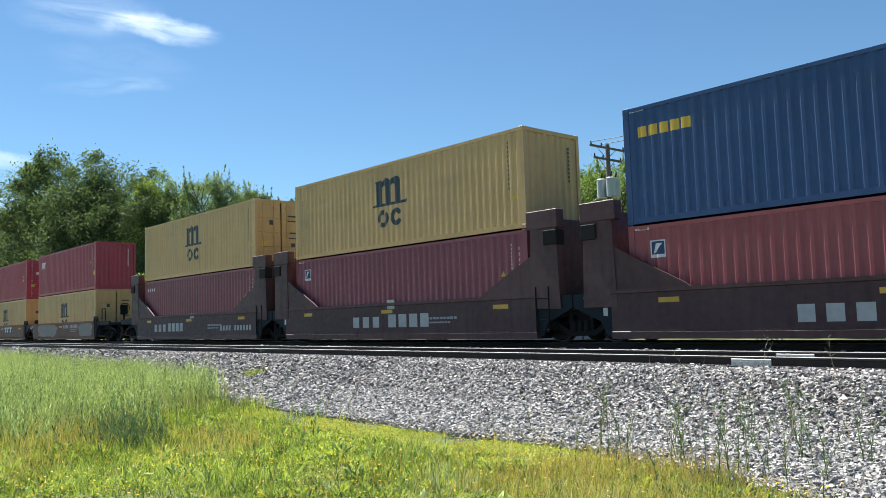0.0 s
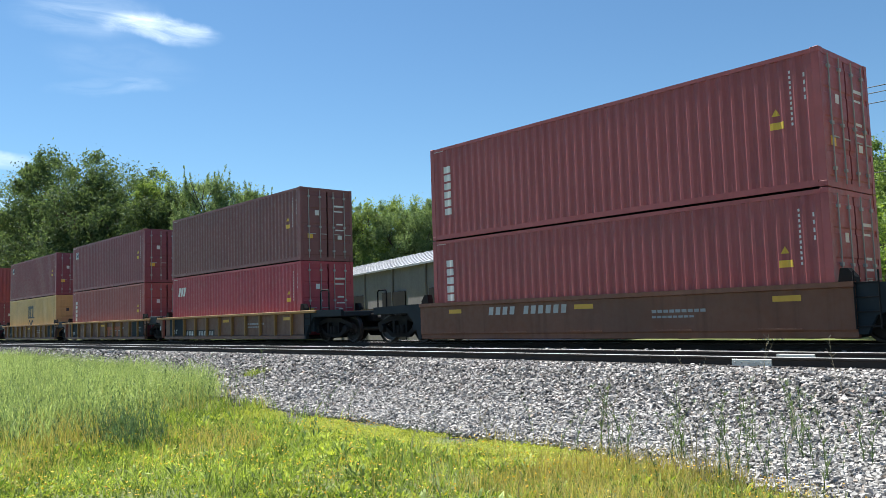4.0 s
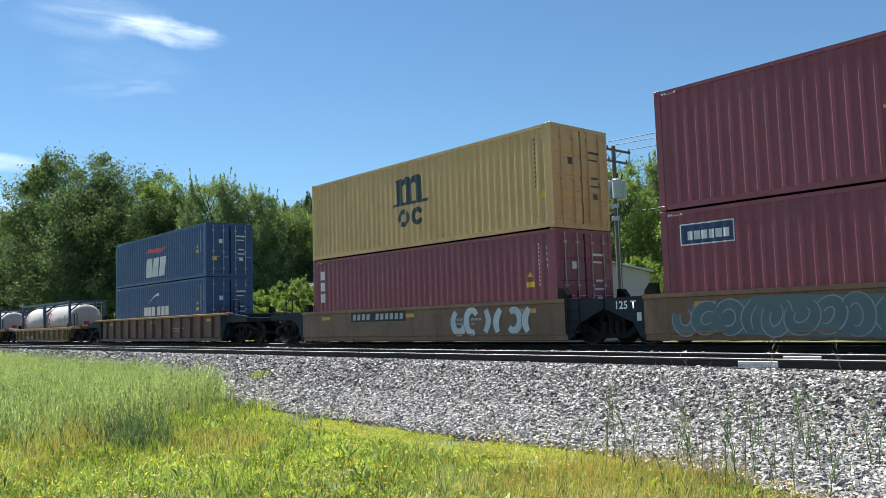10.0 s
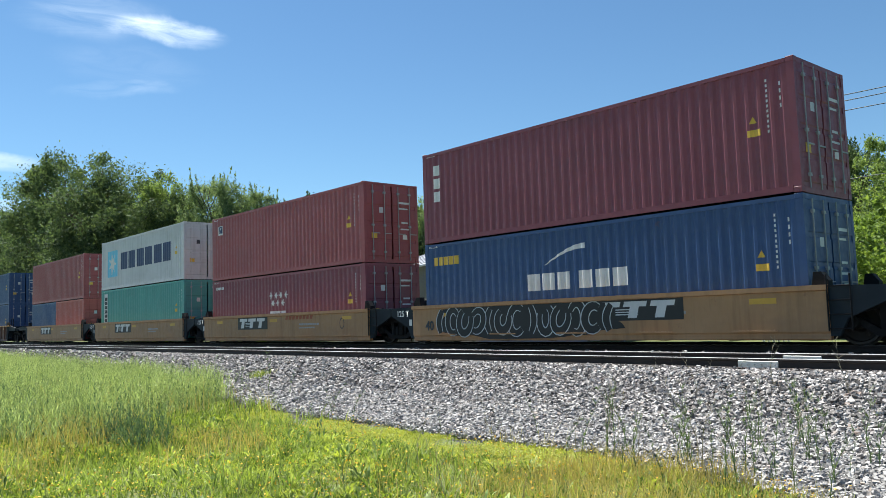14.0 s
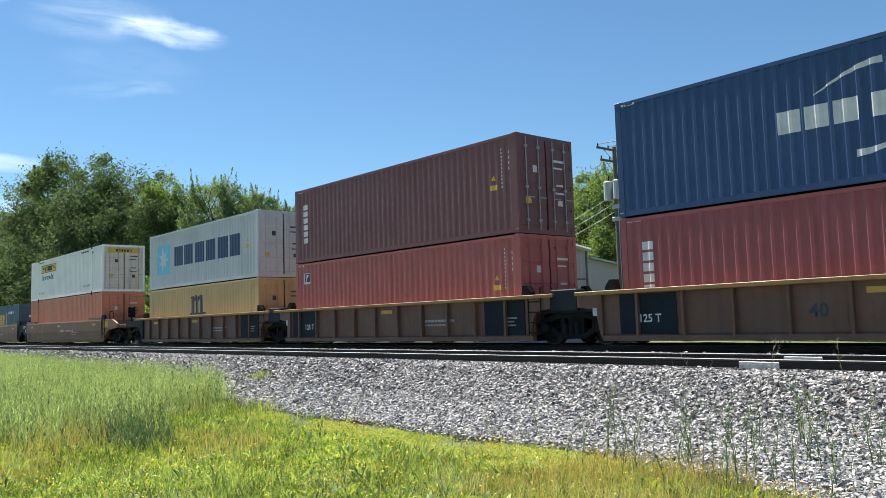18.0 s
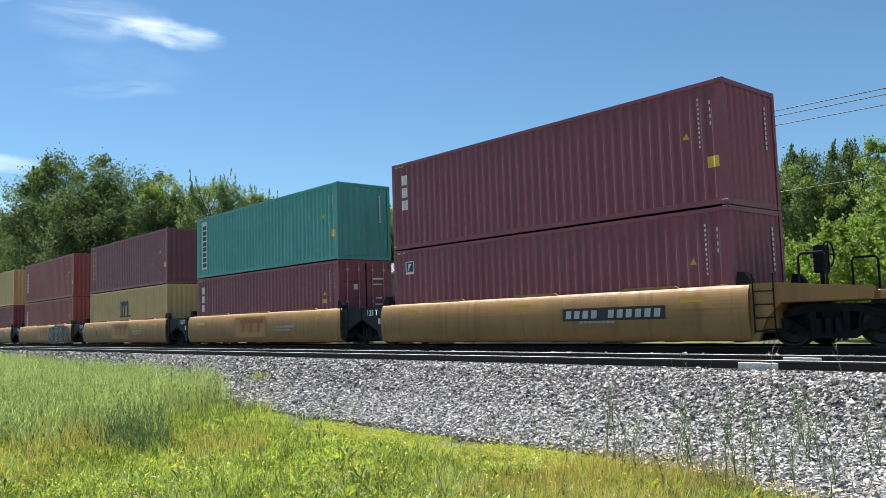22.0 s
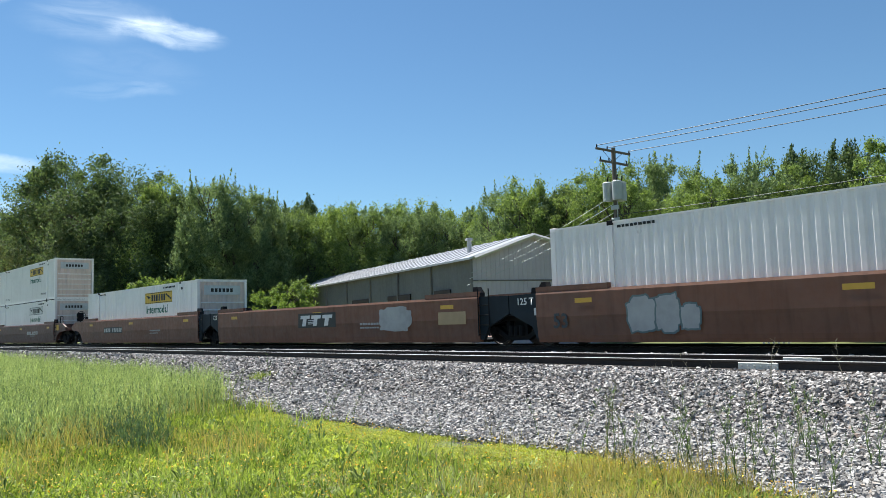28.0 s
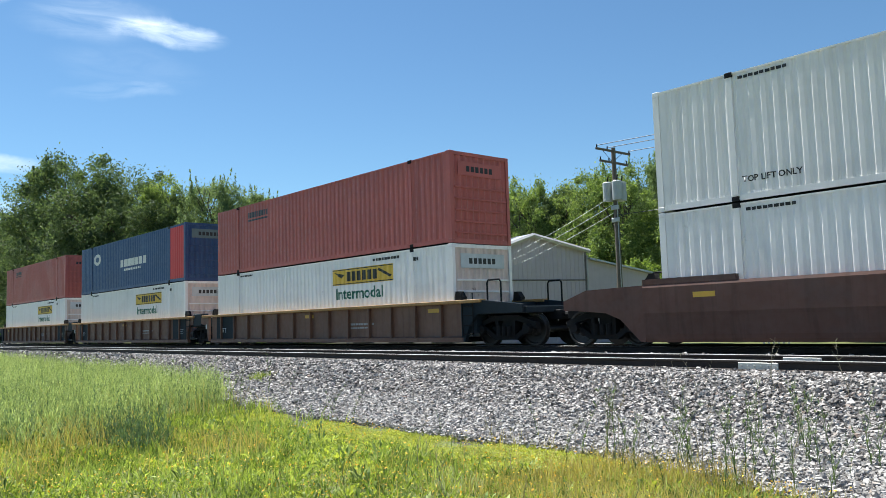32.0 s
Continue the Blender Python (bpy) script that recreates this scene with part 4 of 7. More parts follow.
def sow():
    def deep(x, y, rng):
        return rng.random(len(x)) < tall_zone(x, y)

    def rushes(x, y, rng):
        k = np.zeros(len(x), bool)
        for rx, ry, rr in RUSHES:
            k |= np.hypot(x - rx, y - ry) < rr * rng.uniform(0.0, 1.5, len(x)) ** 1.3
        return k
    patch("meadow_grass", "short lush green grass beside the stone bed", GRASS["lush"], (
        (52000, -14, -1.5, 0.7, 8.3, 0.05, 0.17, 0.6, 0.006, 0.75), (26000, -30, -10, 3.0, 9.4, 0.08, 0.26, 0.5, 0.009, 0.6), (9000, -70, -28, 5, 11, 0.1, 0.3, 0.5, 0.012, 0.2), (30000, -26, 16, -12, 0.7, 0.05, 0.18, 0.6, 0.009, 0.6), (14000, -1.5, 16, 0.7, 7.5, 0.05, 0.18, 0.6, 0.009, 0.6),
        (9000, -16, 2.5, -1.2, 0.8, 0.05, 0.17, 0.6, 0.007, 0.75), (9000, -1.6, 1.0, 0.7, 7.6, 0.05, 0.17, 0.6, 0.007, 0.75), (5000, -16, 5, -3.0, -1.0, 0.05, 0.17, 0.6, 0.008, 0.8), (4000, 0.8, 4, -1.0, 7.6, 0.05, 0.17, 0.6, 0.008, 0.8)), 21, GROUND, -1)
    patch("tall_grass", "tall feathery blue-green grass by the tracks", GRASS["tall"], (
        (16000, -26, -11.0, 3.2, 8.8, 0.35, 0.68, 0.3, 0.0045, 0.7), (16000, -44, -15, 4.6, 9.6, 0.4, 0.78, 0.3, 0.0065, 0.5), (16000, -90, -36, 7.0, 10.6, 0.45, 0.8, 0.3, 0.012, 0.2)), 22, GROUND, 1)
    stalks("feathery_forbs", "tall feathery green forbs in the grass", GRASS["tall"], 9500, 20, -32, -11.0, 2.8, 8.9, 0.4, 0.82, 0.075, 31, deep)
    stalks("far_forbs", "tall green forbs along the far stone edge", GRASS["tall"], 3600, 14, -80, -32, 6.0, 10.2, 0.5, 0.9, 0.14, 32, deep)
    stalks("shade_forbs", "darker green stems through the tall grass", GRASS["rush"], 2600, 16, -30, -11.5, 2.8, 8.6, 0.35, 0.75, 0.08, 35, deep)
    stalks("dark_rushes", "dense dark blue-green rushes in the meadow", GRASS["rush"], 5200, 12, -13.4, -8, 3.2, 6.4, 0.16, 0.62, 0.075, 33, rushes)
    patch("dry_grass", "dry straw-coloured grass along the stone edge", GRASS["straw"], (
        (4800, -5.7, -2.8, 5.0, 7.2, 0.1, 0.3, 0.4, 0.0034, 0.85), (1600, -7.5, -1.5, 3.0, 8.0, 0.1, 0.3, 0.4, 0.0035, 0.8), (5000, -16, -9, 1.9, 5.2, 0.14, 0.4, 0.4, 0.0038, 0.9), (2500, -34, -13, 4.0, 9.0, 0.3, 0.6, 0.3, 0.005, 0.6)), 23)
    clumps("leafy_herbs", "low bright yellow-green leafy herbs", GRASS["herb"], 15000, 9, -15, -1.5, 0.7, 7.4, 0.075, 0.0105, 24, 0.9, lambda x, y: seen_wedge(x, y) & ((y < toe(x) - 1.0) | (x > -5.4)))
    clumps("small_herbs", "tiny creeping yellow-green herbs on bare soil", GRASS["herb"], 15000, 7, -15, -1.5, 0.7, 8.4, 0.042, 0.009, 28, 0.5, lambda x, y: seen_wedge(x, y) & ((y < toe(x) - 0.9) | (x > -5.4)))
    clumps("creeping_mat", "flat lime-green creeping plants at the stone edge", GRASS["moss"], 56000, 5, -14.5, -4.6, 5.8, 8.0, 0.024, 0.0085, 34, 0.25, lambda x, y: (y > toe(x) - 1.25 + 0.3 * np.sin(x * 2.1)))
    clumps("meadow_herbs", "low green herbs scattered through the meadow", GRASS["herb"], 9000, 6, -26, 16, -12, 7.0, 0.09, 0.014, 30, 0.9, lambda x, y: ~seen_wedge(x, y))
    clumps("broad_weeds", "broad-leaved green weeds in the grass", GRASS["lush"], 1700, 14, -26, -1.5, 0.7, 6.2, 0.13, 0.012, 29, 1.2, seen_wedge)
    leaf_patch("yellow_flowers", "small yellow wildflowers among the grass", GRASS["flower"], 15000, -11, -2.0, 1.9, 7.0, 0.0135, 0.08, 0.24, 25, 2.4)
    leaf_patch("grass_seed_heads", "pale feathery seed heads of tall grass", GRASS["tall"], 9000, -40, -14, 4.9, 8.6, 0.018, 0.35, 0.7, 26, 1.0)
    patch("ballast_tuft", "small green grass tuft growing in the stones", GRASS["herb"], ((240, TUFT[0] - 0.28, TUFT[0] + 0.28, TUFT[1] - 0.2, TUFT[1] + 0.2, 0.08, 0.2, 0.7, 0.006, 0.0),), 27, TUFT[2])


def weed_mesh(seed, h, dry):
    """One tall weed: a thin bent stem with side shoots and small leaves."""
    rng = random.Random(seed)
    bm, lv = bmesh.new(), bmesh.new()
    p = Vector((0, 0, -0.03))
    d = Vector((rng.uniform(-0.1, 0.1), rng.uniform(-0.1, 0.1), 1))
    for k in range(6):
        q = p + d.normalized() * h / 6
        tube(bm, p, q, 0.0075 * (1 - k * 0.12), 0.0075 * (1 - (k + 1) * 0.12), 5, False)
        for s in range(2 if dry else 8):
            a = rng.uniform(0, 6.283)
            tip = q + Vector((math.cos(a), math.sin(a), rng.uniform(0.6, 2.2))) * h * rng.uniform(0.04, 0.1)
            if dry:
                tube(lv, q, tip, 0.004, 0.002, 4, False)
                continue
            w = Vector((-math.sin(a), math.cos(a), 0)) * 0.0045
            m = q.lerp(tip, 0.5)
            lv.faces.new([lv.verts.new(c) for c in (q, m + w, tip, m - w)])
        d += Vector((rng.uniform(-0.25, 0.25), rng.uniform(-0.25, 0.25), 0))
        p = q
    bmesh.ops.remove_doubles(bm, verts=bm.verts, dist=0.0015)
    out = []
    for b in (bm, lv):
        me = bpy.data.meshes.new("weed")
        b.to_mesh(me)
        b.free()
        out.append(me)
    return out


SPOTS = [(-6.34, 10.24, 0.67, 1), (-5.35, 10.55, 0.74, 1), (-4.39, 10.57, 0.76, 1), (-6.42, 10.61, 0.41, 1), (-8.27, 7.92, 0.55, 1), (-8.2, 7.85, 0.45, 1), (-6.98, 7.1, 0.44, 1), (-6.36, 7.57, 0.48, 1)]
for gx, gy, gh in ((-4.2, 8.87, 0.74), (-3.81, 8.2, 0.79), (-3.22, 8.28, 0.75), (-4.66, 8.68, 0.7), (-4.81, 7.43, 0.82)):
    SPOTS += [(gx + 0.06 * math.cos(2.3 * k + gx), gy + 0.06 * math.sin(2.3 * k + gx), gh * (1 - 0.09 * k), 0) for k in range(4)]


def plant_weeds():
    rng = random.Random(9)
    greens = [weed_mesh(k, 1.0, False) for k in range(5)]
    dries = [weed_mesh(40 + k, 1.0, True) for k in range(4)]
    stem = leafy("dry_weed_stem", ((0.22, 0.19, 0.13), (0.36, 0.32, 0.23), (0.5, 0.46, 0.36)), (1, 0.9, 0.6), 0.2)
    spots = SPOTS + [(-7.6, 11.05, 0.32, 1), (-7.3, 11.1, 0.25, 1), (-5.6, 10.95, 0.5, 1), (-4.0, 7.2, 0.75, 0), (-3.6, 7.0, 0.7, 0), (-3.2, 7.3, 0.8, 0), (-4.9, 7.6, 0.6, 0), (-5.2, 7.3, 0.5, 1), (-26, 11.0, 0.35, 1), (-27, 10.9, 0.3, 1),
             (-8.8, 6.2, 0.42, 1), (-8.6, 6.3, 0.36, 1), (-13.0, 7.7, 0.22, 0), (-5.9, 6.0, 0.45, 1), (-6.6, 6.0, 0.4, 0)]
    for k in range(26):
        spots.append((rng.uniform(-5.6, -2.6), rng.uniform(6.6, 7.7), rng.uniform(0.5, 0.95), rng.random() < 0.25))
    for k in range(60):
        x = rng.uniform(-14, -2.6)
        y = rng.uniform(-0.35 * x + 0.6, 8.0)
        spots.append((x, min(y, 7.9), rng.uniform(0.25, 0.6), rng.random() < 0.4))
    for k in range(30):
        x = rng.uniform(-30, -14)
        spots.append((x, rng.uniform(5.5, 9.0), rng.uniform(0.5, 0.95), False))
    for x, y, h, dry in spots:
        w, (me, lm), mt = new("weed"), rng.choice(dries if dry else greens), stem if dry else GRASS["weed"]
        hang("stalk", me, mt, w)
        hang("twig_growth" if dry else "foliage", lm, mt, w)["kind"] = "stuff"
        z = GROUND if y < 8.2 else shoulder(y)
        w.matrix_basis = pose(x, y, z, 0, 0, rng.uniform(0, 360)) @ Matrix.Diagonal((h, h, h, 1))
        tagged(w, "dry brown branching weed stalk" if dry else "thin tall green roadside weed", "weed", "weeds beside the tracks")


sow()
plant_weeds()

# ---- lettering and markings ----
WORDS = {}


def word_polys(text, x, z, height, squeeze=1.0):
    """The built-in font's outlines as a flat mesh, in the (x, z) plane."""
    key = (text, round(x, 3), round(z, 3), round(height, 3), squeeze)
    if key not in WORDS:
        cu = bpy.data.curves.new("text", "FONT")
        cu.body, cu.size, cu.resolution_u, cu.offset = text, height * 1.34, 2, height * 0.028
        ob = new("text", cu)
        me = bpy.data.meshes.new_from_object(ob.evaluated_get(bpy.context.evaluated_depsgraph_get()))
        bpy.data.objects.remove(ob)
        bpy.data.curves.remove(cu)
        for v in me.vertices:
            v.co = (x + v.co.x * squeeze, 0, z + v.co.y)
        WORDS[key] = me
    return WORDS[key]


def rect(x, z, w, h, slant=0.0):
    return [(x, z), (x + w, z), (x + w + slant * h, z + h), (x + slant * h, z + h)]


def blocks(x, z, w, h, n, gap=0.25, slant=0.0):
    """A row of n plain upright blocks, w wide in all."""
    p = w / (n + (n - 1) * gap)
    return [rect(x + k * p * (1 + gap), z, p, h, slant) for k in range(n)]


def column(x, z, w, h, n, gap=0.3):
    p = h / (n + (n - 1) * gap)
    return [rect(x, z + k * p * (1 + gap), w, p) for k in range(n)]


def comb(x, z, w, h):
    """Three thick legs joined by two arches, on a thin base line: one outline."""
    a, g, e = w * 0.24, w * 0.14, h * 0.07
    p = [(-0.17 * w, 0), (1.25 * w, 0), (1.28 * w, e * 1.6), (1.02 * w, e * 1.4), (1.0 * w, 0.84 * h), (0.93 * w, 0.96 * h), (0.80 * w, h), (0.66 * w, 0.95 * h), (0.6 * w, 0.88 * h), (0.5 * w, 0.97 * h), (0.4 * w, h), (0.28 * w, 0.93 * h),
         (0.24 * w, 0.88 * h), (0.22 * w, 0.96 * h), (-0.04 * w, 0.93 * h), (0, 0.8 * h), (0, e * 1.4), (-0.17 * w, e)]
    return [[(x + q, z + r) for q, r in p]]


def slots(x, z, w, h):
    """The two gaps between the legs."""
    return [[(x + w * k, z + h * 0.1), (x + w * (k + 0.15), z + h * 0.1), (x + w * (k + 0.15), z + h * 0.68), (x + w * (k + 0.08), z + h * 0.76), (x + w * k, z + h * 0.68)] for k in (0.24, 0.62)]


def ring(x, z, w, h, open_at=None, n=14, t=0.27):
    out = []
    for k in range(n):
        if open_at is not None and k in open_at:
            continue
        a, b = 6.28319 * k / n, 6.28319 * (k + 1) / n
        out.append([(x + w / 2 * r * math.cos(q), z + h / 2 * r * math.sin(q)) for q, r in ((a, 1 - t * 2), (a, 1), (b, 1), (b, 1 - t * 2))])
    return out


def swoosh(x, z, w, h, n=10):
    out = []
    for k in range(n):
        a, b = k / n, (k + 1) / n
        pa, pb = math.sin(a * 1.57), math.sin(b * 1.57)
        ta, tb = 0.05 + 0.25 * a, 0.05 + 0.25 * b
        out.append([(x + w * a, z + h * pa - h * ta), (x + w * b, z + h * pb - h * tb), (x + w * b, z + h * pb), (x + w * a, z + h * pa)])
    return out


def star(x, z, r, n=7, inner=0.4):
    return [[(x, z)] + [(x + r * q * math.cos(a), z + r * q * math.sin(a)) for q, a in ((inner, 6.28319 * (k - 0.5) / n), (1, 6.28319 * k / n), (inner, 6.28319 * (k + 0.5) / n))] for k in range(n)]


def tri(x, z, s):
    return [[(x, z), (x + s, z), (x + s / 2, z + s * 0.9)]]


def code_bars(x, z, h, n=11):
    """Unreadable upright serial numbers as short bars."""
    return [rect(x, z + k * h / n, 0.042, h / n * 0.55) for k in range(n)]


def serial(L, H, door):
    x = L - 0.66
    out = [("white", code_bars(x, H * 0.47, H * 0.42)), ("white", code_bars(x + 0.3, H * 0.64, H * 0.22, 4))]
    out.append(("yellow", tri(x - 0.4, H * 0.56, 0.17)))
    out.append(("yellow", [rect(x - 0.45, H * 0.46, 0.3, 0.15)] if L > 12 and door else [rect(x + 0.2, H * 0.3, 0.3, 0.26)]))
    out.append(("white", blocks(0.2, H - 0.13, 0.4, 0.05, 5)))
    return out


def arch_mark(ink, x, z, H):
    return [(ink, comb(x, z, 1.3, 0.95)), *[("paint", [q]) for q in slots(x, z, 1.3, 0.95)], (ink, [q for k in range(2) for q in ring(x + 0.34 + 0.72 * k, z - 0.42, 0.6, 0.6, (2, 8) if k == 0 else (0, 13))])]


def logo(kind, L, H):
    """Markings on a container's long side: (ink, outlines)."""
    o = []
    if kind == "arches":
        o += arch_mark("dark", 5.3, H * 0.49, H) + [("dark", code_bars(0.5, H * 0.18, H * 0.62, 13)), ("dark", code_bars(0.75, H * 0.2, H * 0.6, 13))]
    elif kind == "m":
        o += arch_mark("dark", 5.35, H * 0.45, H) + [("dark", code_bars(0.5, H * 0.3, H * 0.55, 11)), ("dark", code_bars(0.75, H * 0.3, H * 0.5, 10))]
    elif kind == "m20":
        o += [("dark", comb(2.55, H * 0.45, 1.05, 0.82)), *[("paint", [q]) for q in slots(2.55, H * 0.45, 1.05, 0.82)]] + [("dark", code_bars(0.6, H * 0.25, H * 0.6)), ("dark", code_bars(0.95, H * 0.25, H * 0.55))]
    elif kind == "gold":
        o += [("yellow", [rect(0.5, H * 0.29 + k * 0.42, 0.36, 0.05) for k in range(5)] + [rect(0.5 + s, H * 0.29 + k * 0.42 + 0.05, 0.06, 0.37) for k in range(4) for s in (0, 0.3)])]
    elif kind == "goldh":
        o += [("white", blocks(0.35, H - 0.55, 1.0, 0.16, 4, 0.8))]
    elif kind == "goldw":
        o += [("white", [rect(0.4, H * 0.42 + k * 0.55, 0.24, 0.4) for k in range(2)])]
    elif kind == "six_column":
        o += [("white", column(0.6, H * 0.26, 0.3, H * 0.52, 6))]
    elif kind == "three_column":
        o += [("white", column(0.5, H * 0.45, 0.3, H * 0.4, 3))]
    elif kind == "slant_blocks":
        o += [("white", blocks(0.62, H - 0.95, 0.8, 0.42, 3, 0.18, 0.22))]
    elif kind == "square_badge":
        o += [("white", [rect(0.6, H - 0.82, 0.4, 0.42)]), ("navy", [rect(0.63, H - 0.74, 0.34, 0.31)]), ("white", [[(0.67, H - 0.71), (0.73, H - 0.71), (0.92, H - 0.48), (0.74, H - 0.48)]])]
    elif kind == "five_blocks":
        o += [("yellow", blocks(0.4, H - 0.78, 1.45, 0.26, 5, 0.22))]
    elif kind == "three_slants":
        o += [("white", blocks(4.6, H * 0.14, 2.6, 1.0, 3, 0.14, 0.18)), ("red", [[(4.65, H * 0.66), (6.7, H * 0.62), (7.5, H * 0.72), (7.1, H * 0.72), (6.7, H * 0.69), (6.2, H * 0.73), (5.7, H * 0.7), (5.2, H * 0.74)]])]
    elif kind in ("swoosh_row", "swoosh_row_tag"):
        o += [("white", blocks(4.4, H * 0.42, 1.5, 0.46, 3, 0.2)), ("white", blocks(6.2, H * 0.42, 1.55, 0.46, 3, 0.2)), ("white", swoosh(5.05, H * 0.66, 1.4, 0.48))]
        if kind == "swoosh_row_tag":
            o += [("yellow", blocks(0.4, H - 0.7, 1.15, 0.26, 5, 0.22))]
    elif kind == "eco":
        o += [("white", blocks(4.15, H * 0.44, 1.65, 0.48, 3, 0.2)), ("white", blocks(6.05, H * 0.44, 1.7, 0.48, 3, 0.2)), ("white", swoosh(4.95, H * 0.68, 1.35, 0.48)), ("white", [[(12.0 - x, H * 0.36 - z) for x, z in q] for q in swoosh(4.95, 0.0, 1.35, 0.5)]),
              ("white", ("eco container", 8.55, H * 0.35, 0.26)), ("white", ("bamboo flooring", 8.7, H * 0.22, 0.2))]
    elif kind == "star_row":
        o += [("sky", [rect(1.07, H * 0.25, 1.6, 1.55)]), ("white", star(1.87, H * 0.515, 0.68)), ("navy", blocks(3.25, H * 0.37, 7.3, 0.98, 6, 0.2))]
    elif kind == "cross_row":
        o += [("white", blocks(1.3, H * 0.39, 4.9, 0.5, 7, 0.3)), ("white", blocks(8.35, H * 0.36, 2.0, 0.55, 3, 0.3)),
              ("white", [[(5.9, H * 0.72), (6.3, H * 0.72), (8.2, H * 0.22), (7.7, H * 0.27)]]), ("white", [[(6.2, H * 0.2), (6.5, H * 0.27), (7.9, H * 0.66), (7.5, H * 0.61)]])]
    elif kind == "star_cluster":
        o += [("white", blocks(5.3, H * 0.22, 1.3, 0.5, 3, 0.12, 0.1))] + [("white", star(5.45 + 0.4 * k, H * 0.66, 0.17, 6)) for k in range(4)] + [("white", star(5.6 + 0.4 * k, H * 0.54, 0.17, 6)) for k in range(3)] + [("white", blocks(0.35, H - 0.42, 0.8, 0.12, 9))]
    elif kind == "arches_gold":
        o += arch_mark("yellow", 5.3, H * 0.48, H)
    elif kind == "framed_row":
        o += [("white", [rect(0.5, H - 0.85, 1.35, 0.5)]), ("navy", [rect(0.53, H - 0.82, 1.29, 0.44)]), ("white", blocks(0.68, H - 0.73, 1.05, 0.2, 6))]
    elif kind == "tall_strip":
        o += [("white", [rect(0.5, H * 0.14, 0.58, H * 0.78)]), ("dark", column(0.6, H * 0.17, 0.36, H * 0.68, 8))]
    elif kind == "small_cross":
        o += [("rust", [[(0.45, H * 0.62), (0.55, H * 0.62), (1.35, H * 0.8), (1.2, H * 0.8)]]), ("white", [[(0.5, H * 0.8), (0.6, H * 0.8), (1.3, H * 0.62), (1.15, H * 0.62)]]), ("white", blocks(0.35, H * 0.42, 1.25, 0.26, 5))]
    elif kind in ("banner", "banner_flat", "banner_white", "banner_rear"):
        x0 = {"banner": 9.45, "banner_flat": 9.45, "banner_white": 9.5, "banner_rear": 2.7}[kind]
        z0 = H * 0.665
        o += [("yellow" if kind != "banner_white" else "white", [rect(x0, z0, 3.7, 0.58)]), ("black", [rect(x0 + 0.02, z0 + 0.02, 3.66, 0.03)]), ("black", [rect(x0 + 0.02, z0 + 0.53, 3.66, 0.03)]),
              ("black", blocks(x0 + 0.95, z0 + 0.12, 1.8, 0.34, 6, 0.3)), ("black", [[(x0 + 2.9, z0 + 0.48), (x0 + 3.6, z0 + 0.2), (x0 + 3.5, z0 + 0.14), (x0 + 2.8, z0 + 0.42)]]), ("black", [[(x0 + 0.12, z0 + 0.48), (x0 + 0.6, z0 + 0.24), (x0 + 0.8, z0 + 0.36)]]), ("green", ("Intermodal", x0 + 0.2, H * 0.49, 0.42, 1.17)),
              ("black", ("TOP LIFT ONLY", 12.55, H * 0.15, 0.14)), ("black", ("TOP LIFT ONLY", 2.16, H * 0.14, 0.14)), ("black", blocks(12.0, H - 0.25, 1.5, 0.09, 9)), ("black", blocks(2.2, H * 0.93, 1.1, 0.07, 9)), ("black", blocks(14.1, H * 0.86, 0.4, 0.12, 3))]
    elif kind == "bracket_row":
        o += [("yellow", blocks(9.2, H * 0.44, 2.3, 0.85, 3, 0.14)), ("yellow", [rect(8.35, H * 0.42, 0.16, 1.05)]), ("yellow", [rect(12.1, H * 0.42, 0.16, 1.05)]), ("grey", blocks(4.4, H * 0.52, 3.6, 0.16, 16)), ("white", blocks(12.8, H * 0.74, 1.7, 0.2, 8))]
    elif kind == "blue_row":
        o += [("blue", blocks(2.45, H * 0.64, 2.4, 0.66, 3, 0.12)), ("blue", blocks(2.5, H * 0.49, 2.4, 0.26, 10, 0.3)), ("black", blocks(12.0, H * 0.8, 0.9, 0.1, 6))]
    elif kind == "small_row":
        o += [("dark", blocks(2.9, H * 0.79, 1.75, 0.24, 9, 0.15)), ("dark", [rect(2.9, H * 0.74, 1.75, 0.07)])]
    elif kind == "oval_row":
        o += [("white", blocks(7.0, H * 0.44, 4.0, 0.42, 7, 0.2)), ("white", ring(3.0, H * 0.7, 1.3, 0.7)), ("red", [rect(14.3, 0.16, 1.65, H - 0.28)]), ("white", blocks(7.6, H * 0.36, 2.6, 0.12, 10))]
    elif kind == "diamond":
        o += [("white", column(0.6, H * 0.2, 0.3, H * 0.55, 6)), ("silver", [[(6.5, H * 0.52), (6.8, H * 0.66), (7.1, H * 0.52), (6.8, H * 0.38)]])]
    return o


def cuts_of(L, wide, flat=False):
    """Break points of the corrugated side, as (x, inward depth)."""
    if flat:
        return [(0.17, 0.0), (L - 0.17, 0.0)]
    pts = [(0.17, 0.0)]
    x = 0.24
    seq = ((0.10, 0.0), (0.052, 0.022), (0.07, 0.022), (0.052, 0.0)) if wide else ((0.068, 0.0), (0.072, 0.027), (0.066, 0.027), (0.072, 0.0))
    pitch = sum(s[0] for s in seq)
    while x + pitch < L - 0.2:
        for w, d in seq:
            x += w
            pts.append((x, d))
    pts.append((L - 0.17, 0.0))
    return pts


DECALS = {}


